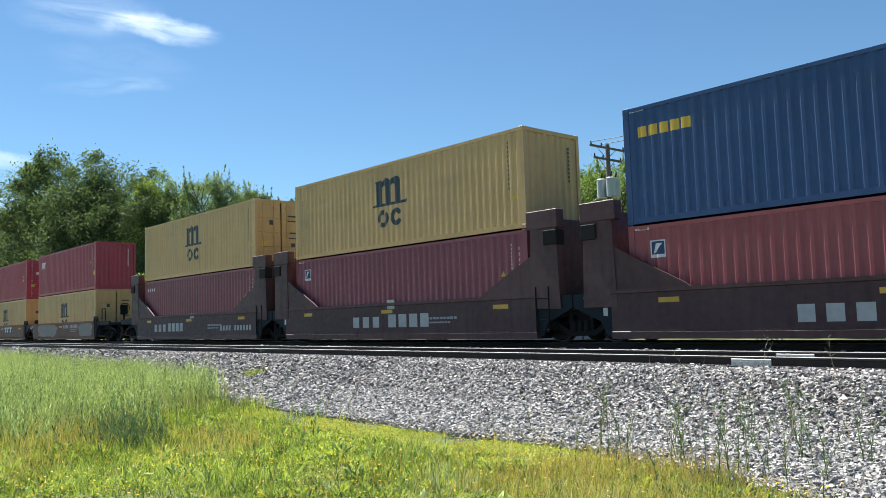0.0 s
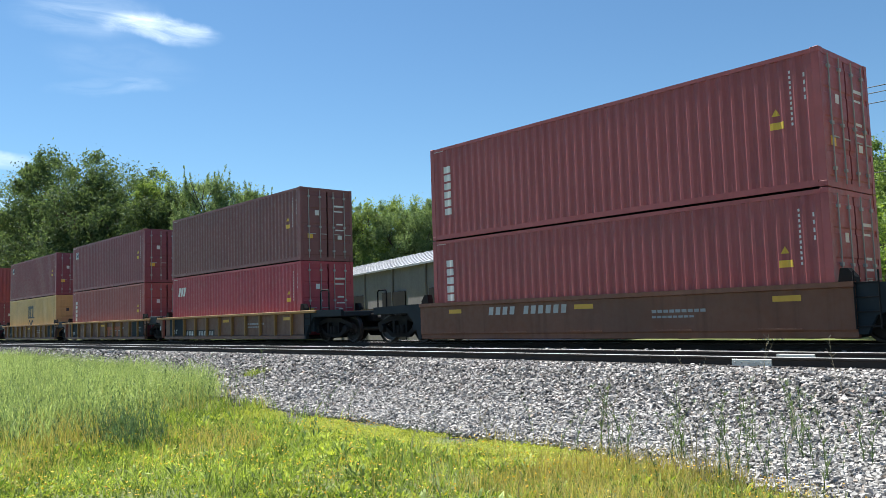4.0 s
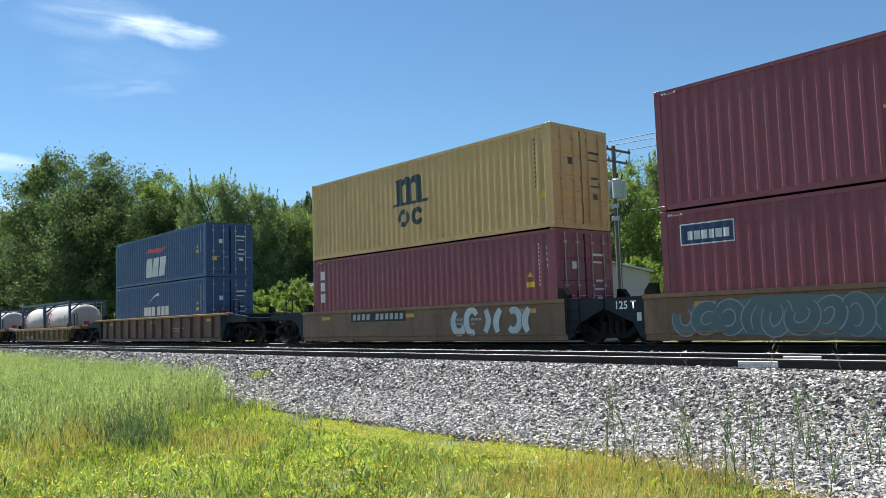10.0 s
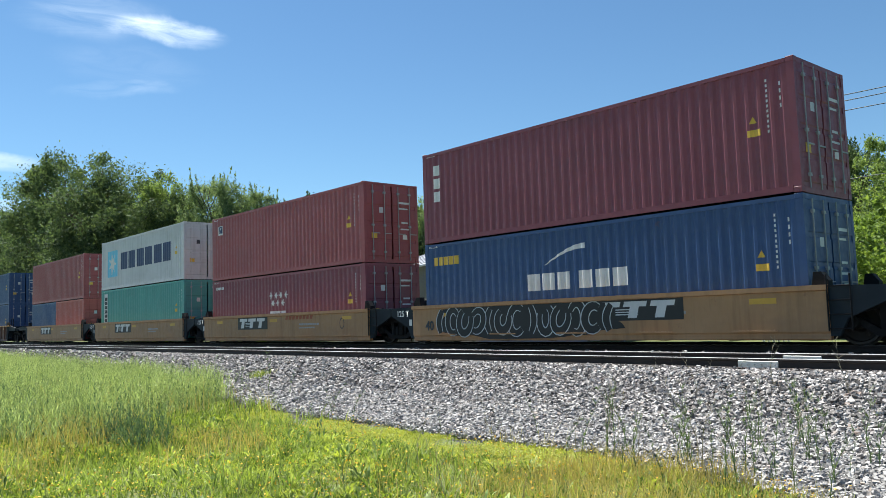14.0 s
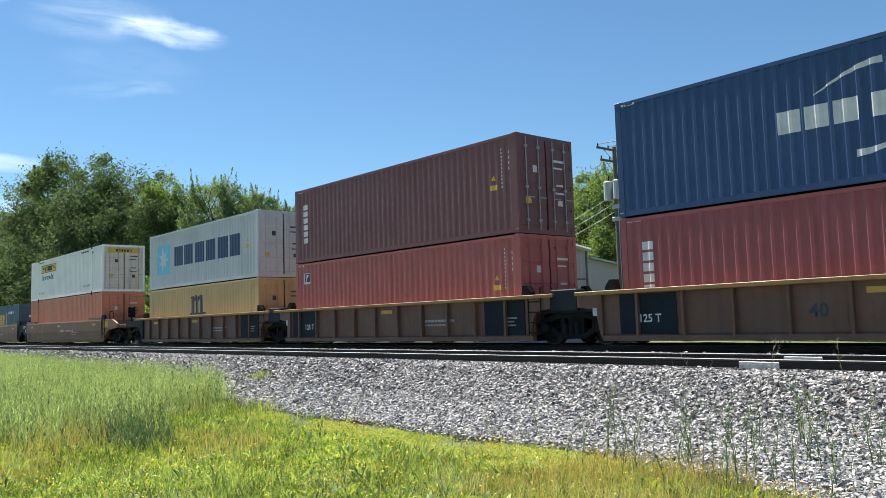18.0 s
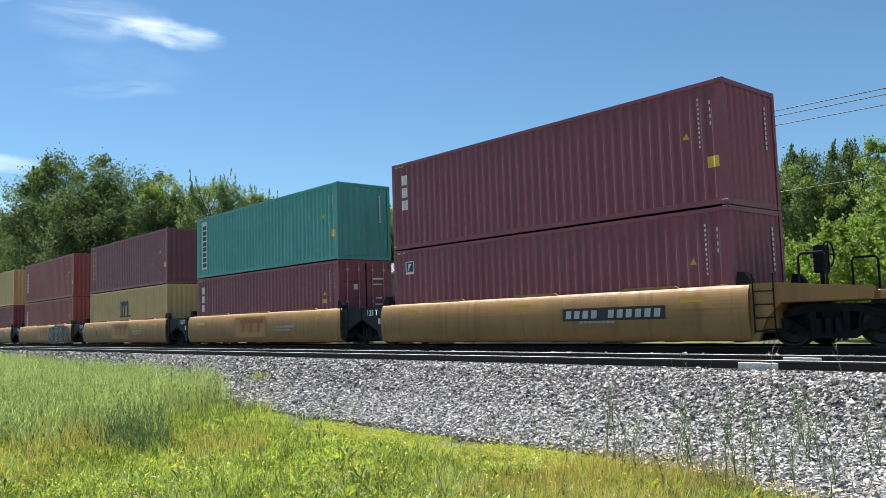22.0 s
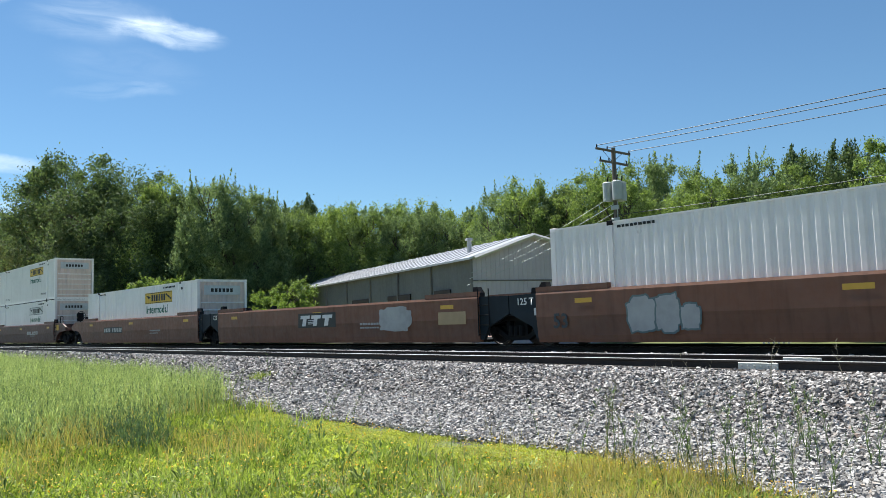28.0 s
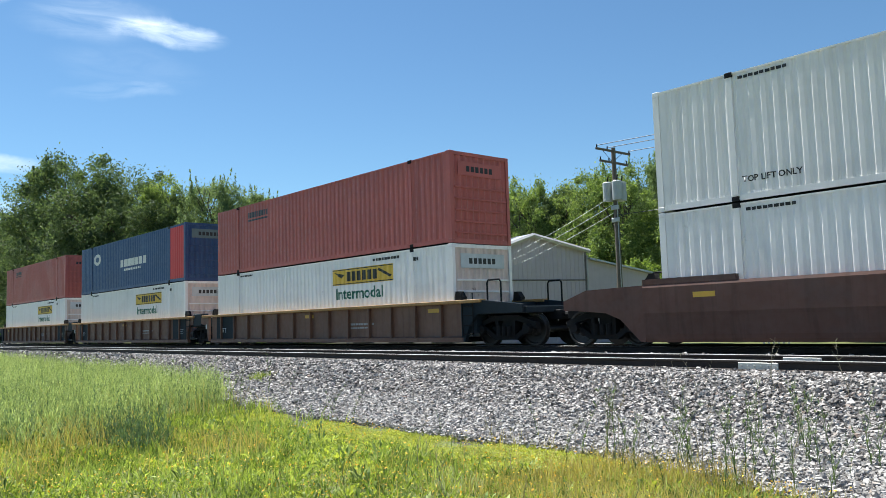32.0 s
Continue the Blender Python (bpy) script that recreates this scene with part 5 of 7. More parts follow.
def decal_mesh(shapes, pts, key, y0):
    """Outlines laid as thin paint on the corrugated side."""
    if key in DECALS:
        return DECALS[key]
    bm = bmesh.new()
    if isinstance(shapes, tuple):
        bm.from_mesh(word_polys(*shapes))
    else:
        for poly in shapes:
            bm.faces.new([bm.verts.new((x, 0, z)) for x, z in poly])
    bmesh.ops.remove_doubles(bm, verts=bm.verts, dist=0.0008)
    xs, ds = np.array([p[0] for p in pts]), np.array([p[1] for p in pts])
    lo, hi = min(v.co.x for v in bm.verts), max(v.co.x for v in bm.verts)
    for x in xs[(xs > lo) & (xs < hi)]:
        bmesh.ops.bisect_plane(bm, geom=[*bm.verts, *bm.edges, *bm.faces], plane_co=(x, 0, 0), plane_no=(1, 0, 0), dist=1e-5)
    for v in bm.verts:
        v.co.y = y0 - 0.0025 + float(np.interp(v.co.x, xs, ds))
    for f in bm.faces:
        f.normal_update()
        if f.normal.y > 0:
            f.normal_flip()
    me = bpy.data.meshes.new("marking")
    bm.to_mesh(me)
    bm.free()
    DECALS[key] = me
    return me


def lay_marks(shapes, pts, key, y0, mat, root, label=""):
    """Large blocks become parts of their own; fine print stays joined."""
    if isinstance(shapes, list) and len(shapes) > 1:
        spans = [(max(p[0] for p in q) - min(p[0] for p in q), max(p[1] for p in q) - min(p[1] for p in q)) for q in shapes]
        if len(shapes) <= 8 and min(max(a) for a in spans) > 0.27 and min(min(a) for a in spans) > 0.1 and len(shapes[0]) > 3 and len({len(q) for q in shapes}) == 1 and shapes[0][0] != shapes[1][0]:
            for j, q in enumerate(shapes):
                hang("marking", decal_mesh([q], pts, (key, j), y0), mat, root, label)
            return
    ob = hang("marking", decal_mesh(shapes, pts, key, y0), mat, root, label)
    if isinstance(shapes, tuple) or len(shapes) > 1:
        ob["kind"] = "stuff"


SHELLS = {}


def shell(L, H, W, wide, flat=False):
    """Meshes of a container's parts, built once for each size."""
    key = (L, H, wide, flat)
    if key in SHELLS:
        return SHELLS[key]
    y = W / 2
    pts = cuts_of(L, wide, flat)
    out = {"pts": pts}
    bm = bmesh.new()
    lo, hi = [], []
    for x, d in pts:
        lo.append(bm.verts.new((x, -y + 0.008 + d, 0.14)))
        hi.append(bm.verts.new((x, -y + 0.008 + d, H - (0.06 if wide else 0.1))))
    for k in range(len(pts) - 1):
        bm.faces.new((lo[k], lo[k + 1], hi[k + 1], hi[k]))
    out["side"] = bm
    bm = bmesh.new()
    for x0, x1 in ((0, 0.165), (L - 0.165, L)):
        for s in (-1, 1):
            box(bm, x0, x1, min(s * y, s * (y - 0.12)), max(s * y, s * (y - 0.12)), 0.118, H - 0.118)
    for s in (-1, 1):
        a, b = sorted((s * y, s * (y - 0.06)))
        box(bm, 0.18, L - 0.18, a, b, 0.016, 0.15)
        box(bm, 0.18, L - 0.18, a, b, H - (0.06 if wide else 0.11), H - 0.02)
    for x0, x1 in ((0.01, 0.1), (L - 0.1, L - 0.01)):
        box(bm, x0, x1, -y + 0.16, y - 0.16, 0.0, 0.14)
        box(bm, x0, x1, -y + 0.16, y - 0.16, H - 0.12, H - 0.005)
    if wide:
        for x in (1.98, L - 1.98):
            for s in (-1, 1):
                a, b = sorted((s * (y + 0.006), s * (y - 0.06)))
                box(bm, x - 0.07, x + 0.07, a, b, 0.15, H - 0.05)
    out["frame"] = bm
    bm = bmesh.new()
    box(bm, -0.089, 0.089, -0.081, 0.081, 0, 0.118, 0.008)
    for sx in (-1, 1):
        tube(bm, (0, sx * 0.078, 0.06), (0, sx * 0.0835, 0.06), 0.03, None, 8)
    out["casting"] = bm
    bm = bmesh.new()
    n = int(L / 0.35)
    for k in range(n):
        x0, x1 = 0.2 + (L - 0.4) * k / n, 0.2 + (L - 0.4) * (k + 1) / n
        z = H - 0.045 + (0.018 if k % 2 else 0)
        box(bm, x0, x1, -y + 0.05, y - 0.05, H - 0.09, z)
    out["roof"] = bm
    bm = bmesh.new()
    box(bm, 0.1, L - 0.1, -y + 0.06, y - 0.06, 0.05, 0.14)
    out["floor"] = bm
    bm = bmesh.new()
    m = int((W - 0.3) / 0.25)
    prev = None
    for k in range(4 * m + 1):
        yy = -y + 0.14 + (W - 0.28) * k / (4 * m)
        d = 0.045 if (k % 4) in (2, 3) else 0.0
        row = (bm.verts.new((L - 0.03 - d, yy, 0.14)), bm.verts.new((L - 0.03 - d, yy, H - 0.12)))
        if prev:
            bm.faces.new((prev[0], row[0], row[1], prev[1]))
        prev = row
    out["end"] = bm
    bm = bmesh.new()
    edge = [(L - 0.06, 0.13), (L - 0.02, 0.13)]
    for k in range(4):
        z0, dz = 0.22 + (H - 0.42) * k / 4, (H - 0.42) / 4 - 0.09
        edge += [(L - 0.02, z0), (L - 0.004, z0 + 0.03), (L - 0.004, z0 + dz - 0.03), (L - 0.02, z0 + dz)]
    slab(bm, edge + [(L - 0.02, H - 0.115), (L - 0.06, H - 0.115)], -y + 0.13, -0.01)
    out["door"] = bm
    bm = bmesh.new()
    tube(bm, (L + 0.025, 0, 0.1), (L + 0.025, 0, H - 0.1), 0.016, None, 8)
    for z in (0.35, H * 0.45, H - 0.4):
        box(bm, L - 0.01, L + 0.05, -0.05, 0.05, z, z + 0.07)
    box(bm, L + 0.01, L + 0.04, 0.0, 0.3, H * 0.36, H * 0.36 + 0.028)
    out["rod"] = bm
    for k, v in list(out.items()):
        if k != "pts":
            me = bpy.data.meshes.new("container_" + k)
            v.to_mesh(me)
            v.free()
            out[k] = me
    SHELLS[key] = out
    return out


TELL = {"maroon": "dark maroon", "redbrown": "faded red-brown", "brown": "dark brown", "crimson": "crimson red", "red": "bright red", "rust": "dusty brick-red", "yellow": "ochre yellow", "blue": "deep blue", "navy": "dark navy", "teal": "teal green",
        "grey": "pale grey", "white": "dirty white", "orange": "burnt orange", "dark_teal": "dark teal", "sky": "light blue", "salmon": "faded salmon orange"}
TURN = Matrix.Rotation(math.pi, 4, "Z")
MOVED = []  # (thing, x, y, z) at the clip's start


def container(colour, mark, doors, L, H, x, z, upper):
    wide = L > 15
    W = 2.59 if wide else 2.438
    s = shell(L, H, W, wide, mark == "banner_flat")
    mat = C[colour]
    root = new("shipping_container")
    feet = {6.058: "20-foot", 12.192: "40-foot"}.get(L, "53-foot")
    where = "stacked on another container" if upper else "sitting in a railway well car"
    tagged(root, "%s %s steel container %s" % (TELL[colour], feet, where), "container", "containers on the train")
    a = hang("side_panel", s["side"], mat, root)
    b = hang("side_panel", s["side"], mat, root)
    b.matrix_basis = Matrix.Translation((L, 0, 0)) @ TURN
    hang("frame", s["frame"], mat, root)
    ends = [(0.085, 0.0), (L - 0.085, 0.0)] + ([(1.98, 0.012), (L - 1.98, 0.012)] if wide else [])
    for cx, proud in ends:
        for sy in (-1, 1):
            for cz in (0, H - 0.118):
                hang("corner_casting", s["casting"], IRON if proud else mat, root, "", (cx, sy * (W / 2 - 0.076 + proud), cz))
    hang("roof_panel", s["roof"], mat, root)
    hang("floor_panel", s["floor"], IRON, root)
    e = hang("end_panel", s["end"], mat, root)
    e.matrix_basis = Matrix.Translation((L, 0, 0)) @ TURN
    if doors:
        leaf = C["white_rusty"] if mark == "banner_rear" else mat
        d = hang("door", s["door"], leaf, root)
        d2 = hang("door", s["door"], leaf, root, "", (0, W / 2 - 0.07, 0))
        rod = INK["grey"] if colour in ("blue", "navy", "maroon", "redbrown", "crimson", "brown", "teal", "white") else mat
        if mark == "banner_rear":
            bm = bmesh.new()
            box(bm, L - 0.003, L + 0.006, -W / 2 + 0.3, W / 2 - 0.3, H - 0.5, H - 0.18)
            board = part("name_panel", bm, INK["yellow"], root, "yellow name panel on the doors")
            bm = bmesh.new()
            for k in range(6):
                box(bm, L + 0.006, L + 0.009, -0.5 + 0.17 * k, -0.38 + 0.17 * k, H - 0.42, H - 0.27)
            part("marking", bm, INK["black"], board)
        for p, q in ((d, -0.85), (d, -0.33), (d2, -0.85), (d2, -0.33)):
            hang("lock_rod", s["rod"], rod, p, "", (0, q, 0))
        for k, (yy, zz, w, h, ink) in enumerate(((-0.55, H * 0.62, 0.18, 0.2, "white"), (0.35, H * 0.75, 0.5, 0.07, "white"), (0.35, H * 0.68, 0.4, 0.05, "white"), (0.45, H * 0.5, 0.3, 0.06, "white"), (0.4, H * 0.42, 0.4, 0.05, "white"), (0.5, H * 0.3, 0.2, 0.16, "white"), (-0.9, H * 0.3, 0.24, 0.2, "yellow"))):
            bm = bmesh.new()
            box(bm, L - 0.004, L + 0.0, yy, yy + w, zz, zz + h)
            part("marking", bm, INK["dark" if ink == "white" and colour in ("yellow", "white", "grey", "orange") else ink], root)
    else:
        hang("end_panel", s["end"], C["white_rusty"] if colour == "white" else mat, root)
        bm = bmesh.new()
        if wide:
            box(bm, L - 0.02, L - 0.002, -W / 2 + 0.35, W / 2 - 0.35, H - 0.75, H - 0.3)
            part("name_panel", bm, INK["silver" if mark.startswith("banner") else "tealgrey"] if mark != "small_row" else mat, root)
            bm = bmesh.new()
            for k in range(6):
                box(bm, L - 0.002, L + 0.002, -0.6 + 0.2 * k, -0.46 + 0.2 * k, H - 0.62, H - 0.44)
            part("marking", bm, INK["black"], root)
            for k in range(5):
                bm = bmesh.new()
                box(bm, L - 0.03, L + 0.012, -W / 2 + 0.18, W / 2 - 0.18, 0.3 + k * 0.36, 0.36 + k * 0.36, 0.01)
                part("crossbar", bm, mat, root)
        else:
            for k in range(9):
                box(bm, L - 0.03, L - 0.022, 0.72, 0.78, H * 0.5 + k * 0.12, H * 0.5 + k * 0.12 + 0.08)
            part("marking", bm, INK["white" if colour != "yellow" else "dark"], root)
    marks = logo(mark, L, H)
    if not wide and colour not in ("yellow",) and L > 7:
        marks += serial(L, H, doors)
    if colour == "yellow" and L > 7:
        marks += [("dark", code_bars(L - 0.66, H * 0.4, H * 0.5)), ("yellow", tri(L - 0.5, H * 0.3, 0.24))]
    for k, (ink, shapes) in enumerate(marks):
        lay_marks(shapes, s["pts"], (mark, L, H, k, colour == "yellow", doors), -W / 2 + 0.008 - 0.0008 * k, mat if ink == "paint" else INK[ink], root)
    MOVED.append((root, x, TRACK, z))
    return root


def tank(x, z, red):
    """A 20-foot tank container: a white tank in an open blue frame."""
    L, H, y = 6.058, 2.591, 1.219
    root = tagged(new("tank_container"), "white cylindrical tank container in open blue steel frame", "container", "containers on the train")
    white = C["tank"]
    bm = bmesh.new()
    n = 28
    rings = []
    for xx, r in ((0.25, 0.35), (0.3, 0.75), (0.42, 1.0), (0.6, 1.1), (L - 0.6, 1.1), (L - 0.42, 1.0), (L - 0.3, 0.75), (L - 0.25, 0.35)):
        rings.append([bm.verts.new((xx, r * math.cos(6.28319 * k / n), 1.27 + r * math.sin(6.28319 * k / n))) for k in range(n)])
    for a, b in zip(rings, rings[1:]):
        for k in range(n):
            bm.faces.new((a[k], a[(k + 1) % n], b[(k + 1) % n], b[k]))
    bm.faces.new(rings[0])
    bm.faces.new(rings[-1])
    bmesh.ops.recalc_face_normals(bm, faces=bm.faces)
    for f in bm.faces:
        f.smooth = True
    part("tank_body", bm, white, root, "white insulated steel tank")
    for xx in (0.0, L - 0.16):
        for s in (-1, 1):
            bm = bmesh.new()
            a, b = sorted((s * y, s * (y - 0.15)))
            box(bm, xx, xx + 0.16, a, b, 0, H, 0.01)
            part("corner_post", bm, C["steelblue"], root)
            bm = bmesh.new()
            tube(bm, (xx + 0.08, s * (y - 0.06), H * 0.72), (xx + 0.08, s * 0.35, H - 0.06), 0.05, None, 6)
            part("brace", bm, C["steelblue"], root)
        for zz in (0.0, H - 0.14):
            bm = bmesh.new()
            box(bm, xx, xx + 0.14, -y + 0.15, y - 0.15, zz, zz + 0.14)
            part("end_beam", bm, C["steelblue"], root)
    for s in (-1, 1):
        for zz in (0.02, H - 0.13):
            bm = bmesh.new()
            a, b = sorted((s * y, s * (y - 0.09)))
            box(bm, 0.16, L - 0.16, a, b, zz, zz + 0.11)
            part("side_rail", bm, C["steelblue"], root)
    bm = bmesh.new()
    box(bm, 0.6, L - 0.6, -0.35, 0.35, H - 0.2, H - 0.16)
    for k in range(12):
        box(bm, 0.6 + k * 0.4, 0.64 + k * 0.4, -0.4, 0.4, H - 0.16, H - 0.14)
    part("walkway", bm, INK["silver"], root)
    for k in range(3):
        bm = bmesh.new()
        xx = 1.5 + 1.45 * k
        for q in range(n):
            a, b = 6.28319 * q / n, 6.28319 * (q + 1) / n
            bm.faces.new([bm.verts.new((xx + o, 1.112 * math.cos(t), 1.27 + 1.112 * math.sin(t))) for o, t in ((-0.03, a), (0.03, a), (0.03, b), (-0.03, b))])
        part("band", bm, INK["silver"], root)

    def wrap(x0, x1, a0, a1, ink, name):
        bm = bmesh.new()
        rows = []
        for q in range(7):
            t = radians(a0 + (a1 - a0) * q / 6)
            rows.append([bm.verts.new((xx, -1.116 * math.cos(t), 1.27 + 1.116 * math.sin(t))) for xx in (x0, x1)])
        for p, q in zip(rows, rows[1:]):
            bm.faces.new((p[0], p[1], q[1], q[0]))
        part(name, bm, INK[ink], root)
    if red:
        wrap(0.75, 1.15, -30, 32, "crimson", "name_panel")
        for k in range(3):
            wrap(0.86, 1.04, -24 + 18 * k, -12 + 18 * k, "white", "marking")
    wrap(2.9, 3.7, 2, 7, "grey", "marking")
    wrap(2.9, 3.6, 10, 13, "grey", "marking")
    wrap(4.3, 5.2, 2, 5, "grey", "marking")
    wrap(4.4, 4.7, 14, 20, "tealgrey", "marking")
    bm = bmesh.new()
    box(bm, L - 0.27, L - 0.245, -0.18, 0.18, 0.95, 1.2)
    part("placard", bm, INK["crimson"], root)
    bm = bmesh.new()
    for k in range(8):
        tube(bm, (L - 0.03, 0.55, 0.25 + 0.28 * k), (L - 0.03, 0.9, 0.25 + 0.28 * k), 0.015, None, 5)
    for yy in (0.55, 0.9):
        tube(bm, (L - 0.03, yy, 0.1), (L - 0.03, yy, H - 0.1), 0.018, None, 5)
    part("ladder", bm, INK["silver"], root)
    MOVED.append((root, x, TRACK, z))


# ---- well cars ----
GEAR = {}
WHEELS = []


def bogie(parent, x):
    """A two-axle truck: cast side frames and two wheelsets that roll."""
    if not GEAR:
        bm = bmesh.new()
        for s in (-1, 1):
            a, b = sorted((s * 0.93, s * 1.09))
            slab(bm, [(-1.2, 0.48), (-1.2, 0.66), (-0.5, 0.88), (0.5, 0.88), (1.2, 0.66), (1.2, 0.48), (1.0, 0.58), (0.46, 0.72), (-0.46, 0.72), (-1.0, 0.58)], a, b)
            slab(bm, [(-1.04, 0.56), (-0.44, 0.18), (0.44, 0.18), (1.04, 0.56), (0.86, 0.6), (0.37, 0.3), (-0.37, 0.3), (-0.86, 0.6)], a, b)
            for xx in (-0.33, 0.33):
                box(bm, xx - 0.06, xx + 0.06, a, b, 0.25, 0.78)
            for xx in (-0.89, 0.89):
                tube(bm, (xx, s * 1.05, 0.48), (xx, s * 1.2, 0.48), 0.15, 0.13, 12)
            for xx in (-0.2, 0, 0.2):
                tube(bm, (xx, s * 1.12, 0.3), (xx, s * 1.12, 0.58), 0.08, None, 8)
        box(bm, -0.2, 0.2, -1.0, 1.0, 0.45, 0.78, 0.02)
        me = bpy.data.meshes.new("truck")
        bm.to_mesh(me)
        bm.free()
        GEAR["truck"] = me
        bm = bmesh.new()
        for s in (-1, 1):
            prof = ((0.42, 0.70), (0.485, 0.70), (0.485, 0.73), (0.455, 0.735), (0.45, 0.84), (0.40, 0.84), (0.37, 0.80), (0.2, 0.77), (0.14, 0.85))
            rings = [[bm.verts.new((r * math.cos(6.28319 * k / 28), s * q, r * math.sin(6.28319 * k / 28))) for k in range(28)] for r, q in prof]
            for p, q in zip(rings, rings[1:]):
                for k in range(28):
                    bm.faces.new((p[k], p[(k + 1) % 28], q[(k + 1) % 28], q[k]))
            bm.faces.new(rings[0])
            bm.faces.new(rings[-1])
        tube(bm, (0, -1.06, 0), (0, 1.06, 0), 0.085, None, 12)
        for k in range(4):
            a = 6.28319 * k / 4
            for s in (-1, 1):
                tube(bm, (0.28 * math.cos(a), s * 0.78, 0.28 * math.sin(a)), (0.28 * math.cos(a), s * 0.80, 0.28 * math.sin(a)), 0.035, None, 6)
        bmesh.ops.recalc_face_normals(bm, faces=bm.faces)
        me = bpy.data.meshes.new("wheelset")
        bm.to_mesh(me)
        bm.free()
        GEAR["wheelset"] = me
    t = hang("truck", GEAR["truck"], IRON, parent, "", (x, 0, 0))
    for k in (-0.89, 0.89):
        w = hang("wheelset", GEAR["wheelset"], TREAD, t)
        w.matrix_parent_inverse = Matrix.Translation((k, 0, 0.46))
        WHEELS.append(w)


CARS = {}


def car_meshes(style, L):
    key = (style, L)
    if key in CARS:
        return CARS[key]
    o = {}
    top = {"flat": 1.22, "rib": 1.2, "smooth": 1.36, "deep": 1.47, "sea": 1.3, "ribhigh": 1.38, "riblow": 1.06}[style]
    ribbed = style.startswith("rib")
    a, b = -0.45, L + 0.45
    bm = bmesh.new()
    if ribbed:
        sweep(bm, [(-1.36, 0.13), (-1.27, 0.13), (-1.27, top - 0.1), (-1.33, top - 0.1), (-1.33, 0.3), (-1.42, 0.26), (-1.42, 0.13)], a - 0.1, b + 0.1)
    elif style == "smooth":
        sweep(bm, [(-1.26, 0.13)] + [(-1.26 - 0.24 * math.copysign(abs(math.sin(q)) ** 0.6, math.sin(q)), 0.745 - 0.615 * math.copysign(abs(math.cos(q)) ** 0.8, math.cos(q))) for q in [3.14159 * k / 22 for k in range(1, 22)]] + [(-1.26, 1.36)], a, b)
    elif style == "deep":
        sweep(bm, [(-1.28, 0.12), (-1.39, 0.12), (-1.415, 0.2), (-1.435, 0.3), (-1.47, 0.72), (-1.48, 0.8), (-1.48, 1.4), (-1.46, 1.47), (-1.3, 1.47), (-1.3, 1.42), (-1.42, 1.4), (-1.4, 0.3), (-1.28, 0.2)], a, b)
    elif style == "sea":
        sweep(bm, [(-1.28, 0.12), (-1.46, 0.12), (-1.46, 0.28), (-1.44, 0.3), (-1.44, 1.2), (-1.48, 1.22), (-1.48, 1.3), (-1.28, 1.3)], a, b)
    else:
        sweep(bm, [(-1.28, 0.12), (-1.36, 0.12), (-1.40, 0.14), (-1.40, 0.25), (-1.43, 0.29), (-1.43, 1.1), (-1.49, 1.12), (-1.49, 1.22), (-1.28, 1.22), (-1.28, 1.15), (-1.36, 1.1), (-1.36, 0.3), (-1.28, 0.25)], a, b)
    o["sill"] = bm
    bm = bmesh.new()
    if ribbed:
        box(bm, a - 0.9, b + 0.9, -1.5, -1.24, top - (0.17 if style == "riblow" else 0.1), top, 0.012)
        o["spots"] = [0.0]
    elif style == "deep":
        slab(bm, [(0, 1.472), (2.4, 1.472), (2.4, 1.6), (0, 1.6)], -1.47, -1.33)
        o["spots"] = [a, b - 2.4]
    elif style == "smooth":
        slab(bm, [(0, 1.362), (1.6, 1.362), (1.5, 1.42), (0.1, 1.42)], -1.36, -1.28)
        o["spots"] = [L * (0.16 + 0.3 * k) for k in range(3)]
    else:
        box(bm, 0, 1.0, -1.5, -1.47, 0.3, 0.33)
        o["spots"] = [0.6 + (L - 2.2) * k / 4 for k in range(5)]
    o["trim"] = bm
    bm = bmesh.new()
    slab(bm, [(-0.035, 0.26), (0.035, 0.26), (0.035, top - 0.1), (-0.035, top - 0.1)], -1.44, -1.325)
    o["rib"] = bm
    bm = bmesh.new()
    box(bm, a, b, -1.28, 1.28, 0.16, 0.2)
    for k in range(8):
        xx = a + 0.3 + (b - a - 0.8) * k / 7
        box(bm, xx, xx + 0.22, -1.28, 1.28, 0.11, 0.2)
    o["floor"] = bm
    # joint between two units, over the shared truck
    g = 3.33 if L < 14 else 3.3
    bm = bmesh.new()
    for s in (-1, 1):
        y0, y1 = sorted((s * 1.3, s * 1.4))
        for m in () if ribbed else (0, 1):
            q = [(0.45, 0.2), (0.62, 0.2), (0.8, 0.55), (g / 2 - 0.02, 0.92), (g / 2 - 0.02, top - 0.05), (0.45, top - 0.02)]
            slab(bm, [(L + (xx if not m else g - xx), zz) for xx, zz in (q if not m else q[::-1])], y0, y1)
    box(bm, L + 0.46, L + g - 0.46, -1.3, 1.3, 0.86, top - 0.12, 0.02)
    if ribbed:
        for s in (-1, 1):
            y0, y1 = sorted((s * 1.05, s * 1.42))
            box(bm, L + 1.2, L + g - 1.2, y0, y1, 0.9, top + 0.1, 0.03)
    o["joint"] = bm
    bm = bmesh.new()
    slab(bm, [(0.0, 0), (0.34, 0), (0.34, 0.12), (0.2, 0.3), (0.05, 0.3)], -0.1, 0.1)
    o["guide"] = bm
    bm = bmesh.new()
    slab(bm, [(0.42, 0.2), (0.5, 0.3), (0.58, 0.72), (0.72, 0.93), (1.2, 0.99), (1.2, top - 0.1), (0.42, top - 0.1)], -1.42, -1.3)
    o["arch"] = bm
    bm = bmesh.new()
    box(bm, -1.5, 0.1, -1.352, -1.334, 0.3, top - 0.12)
    o["plate"] = bm
    bm = bmesh.new()
    last = None
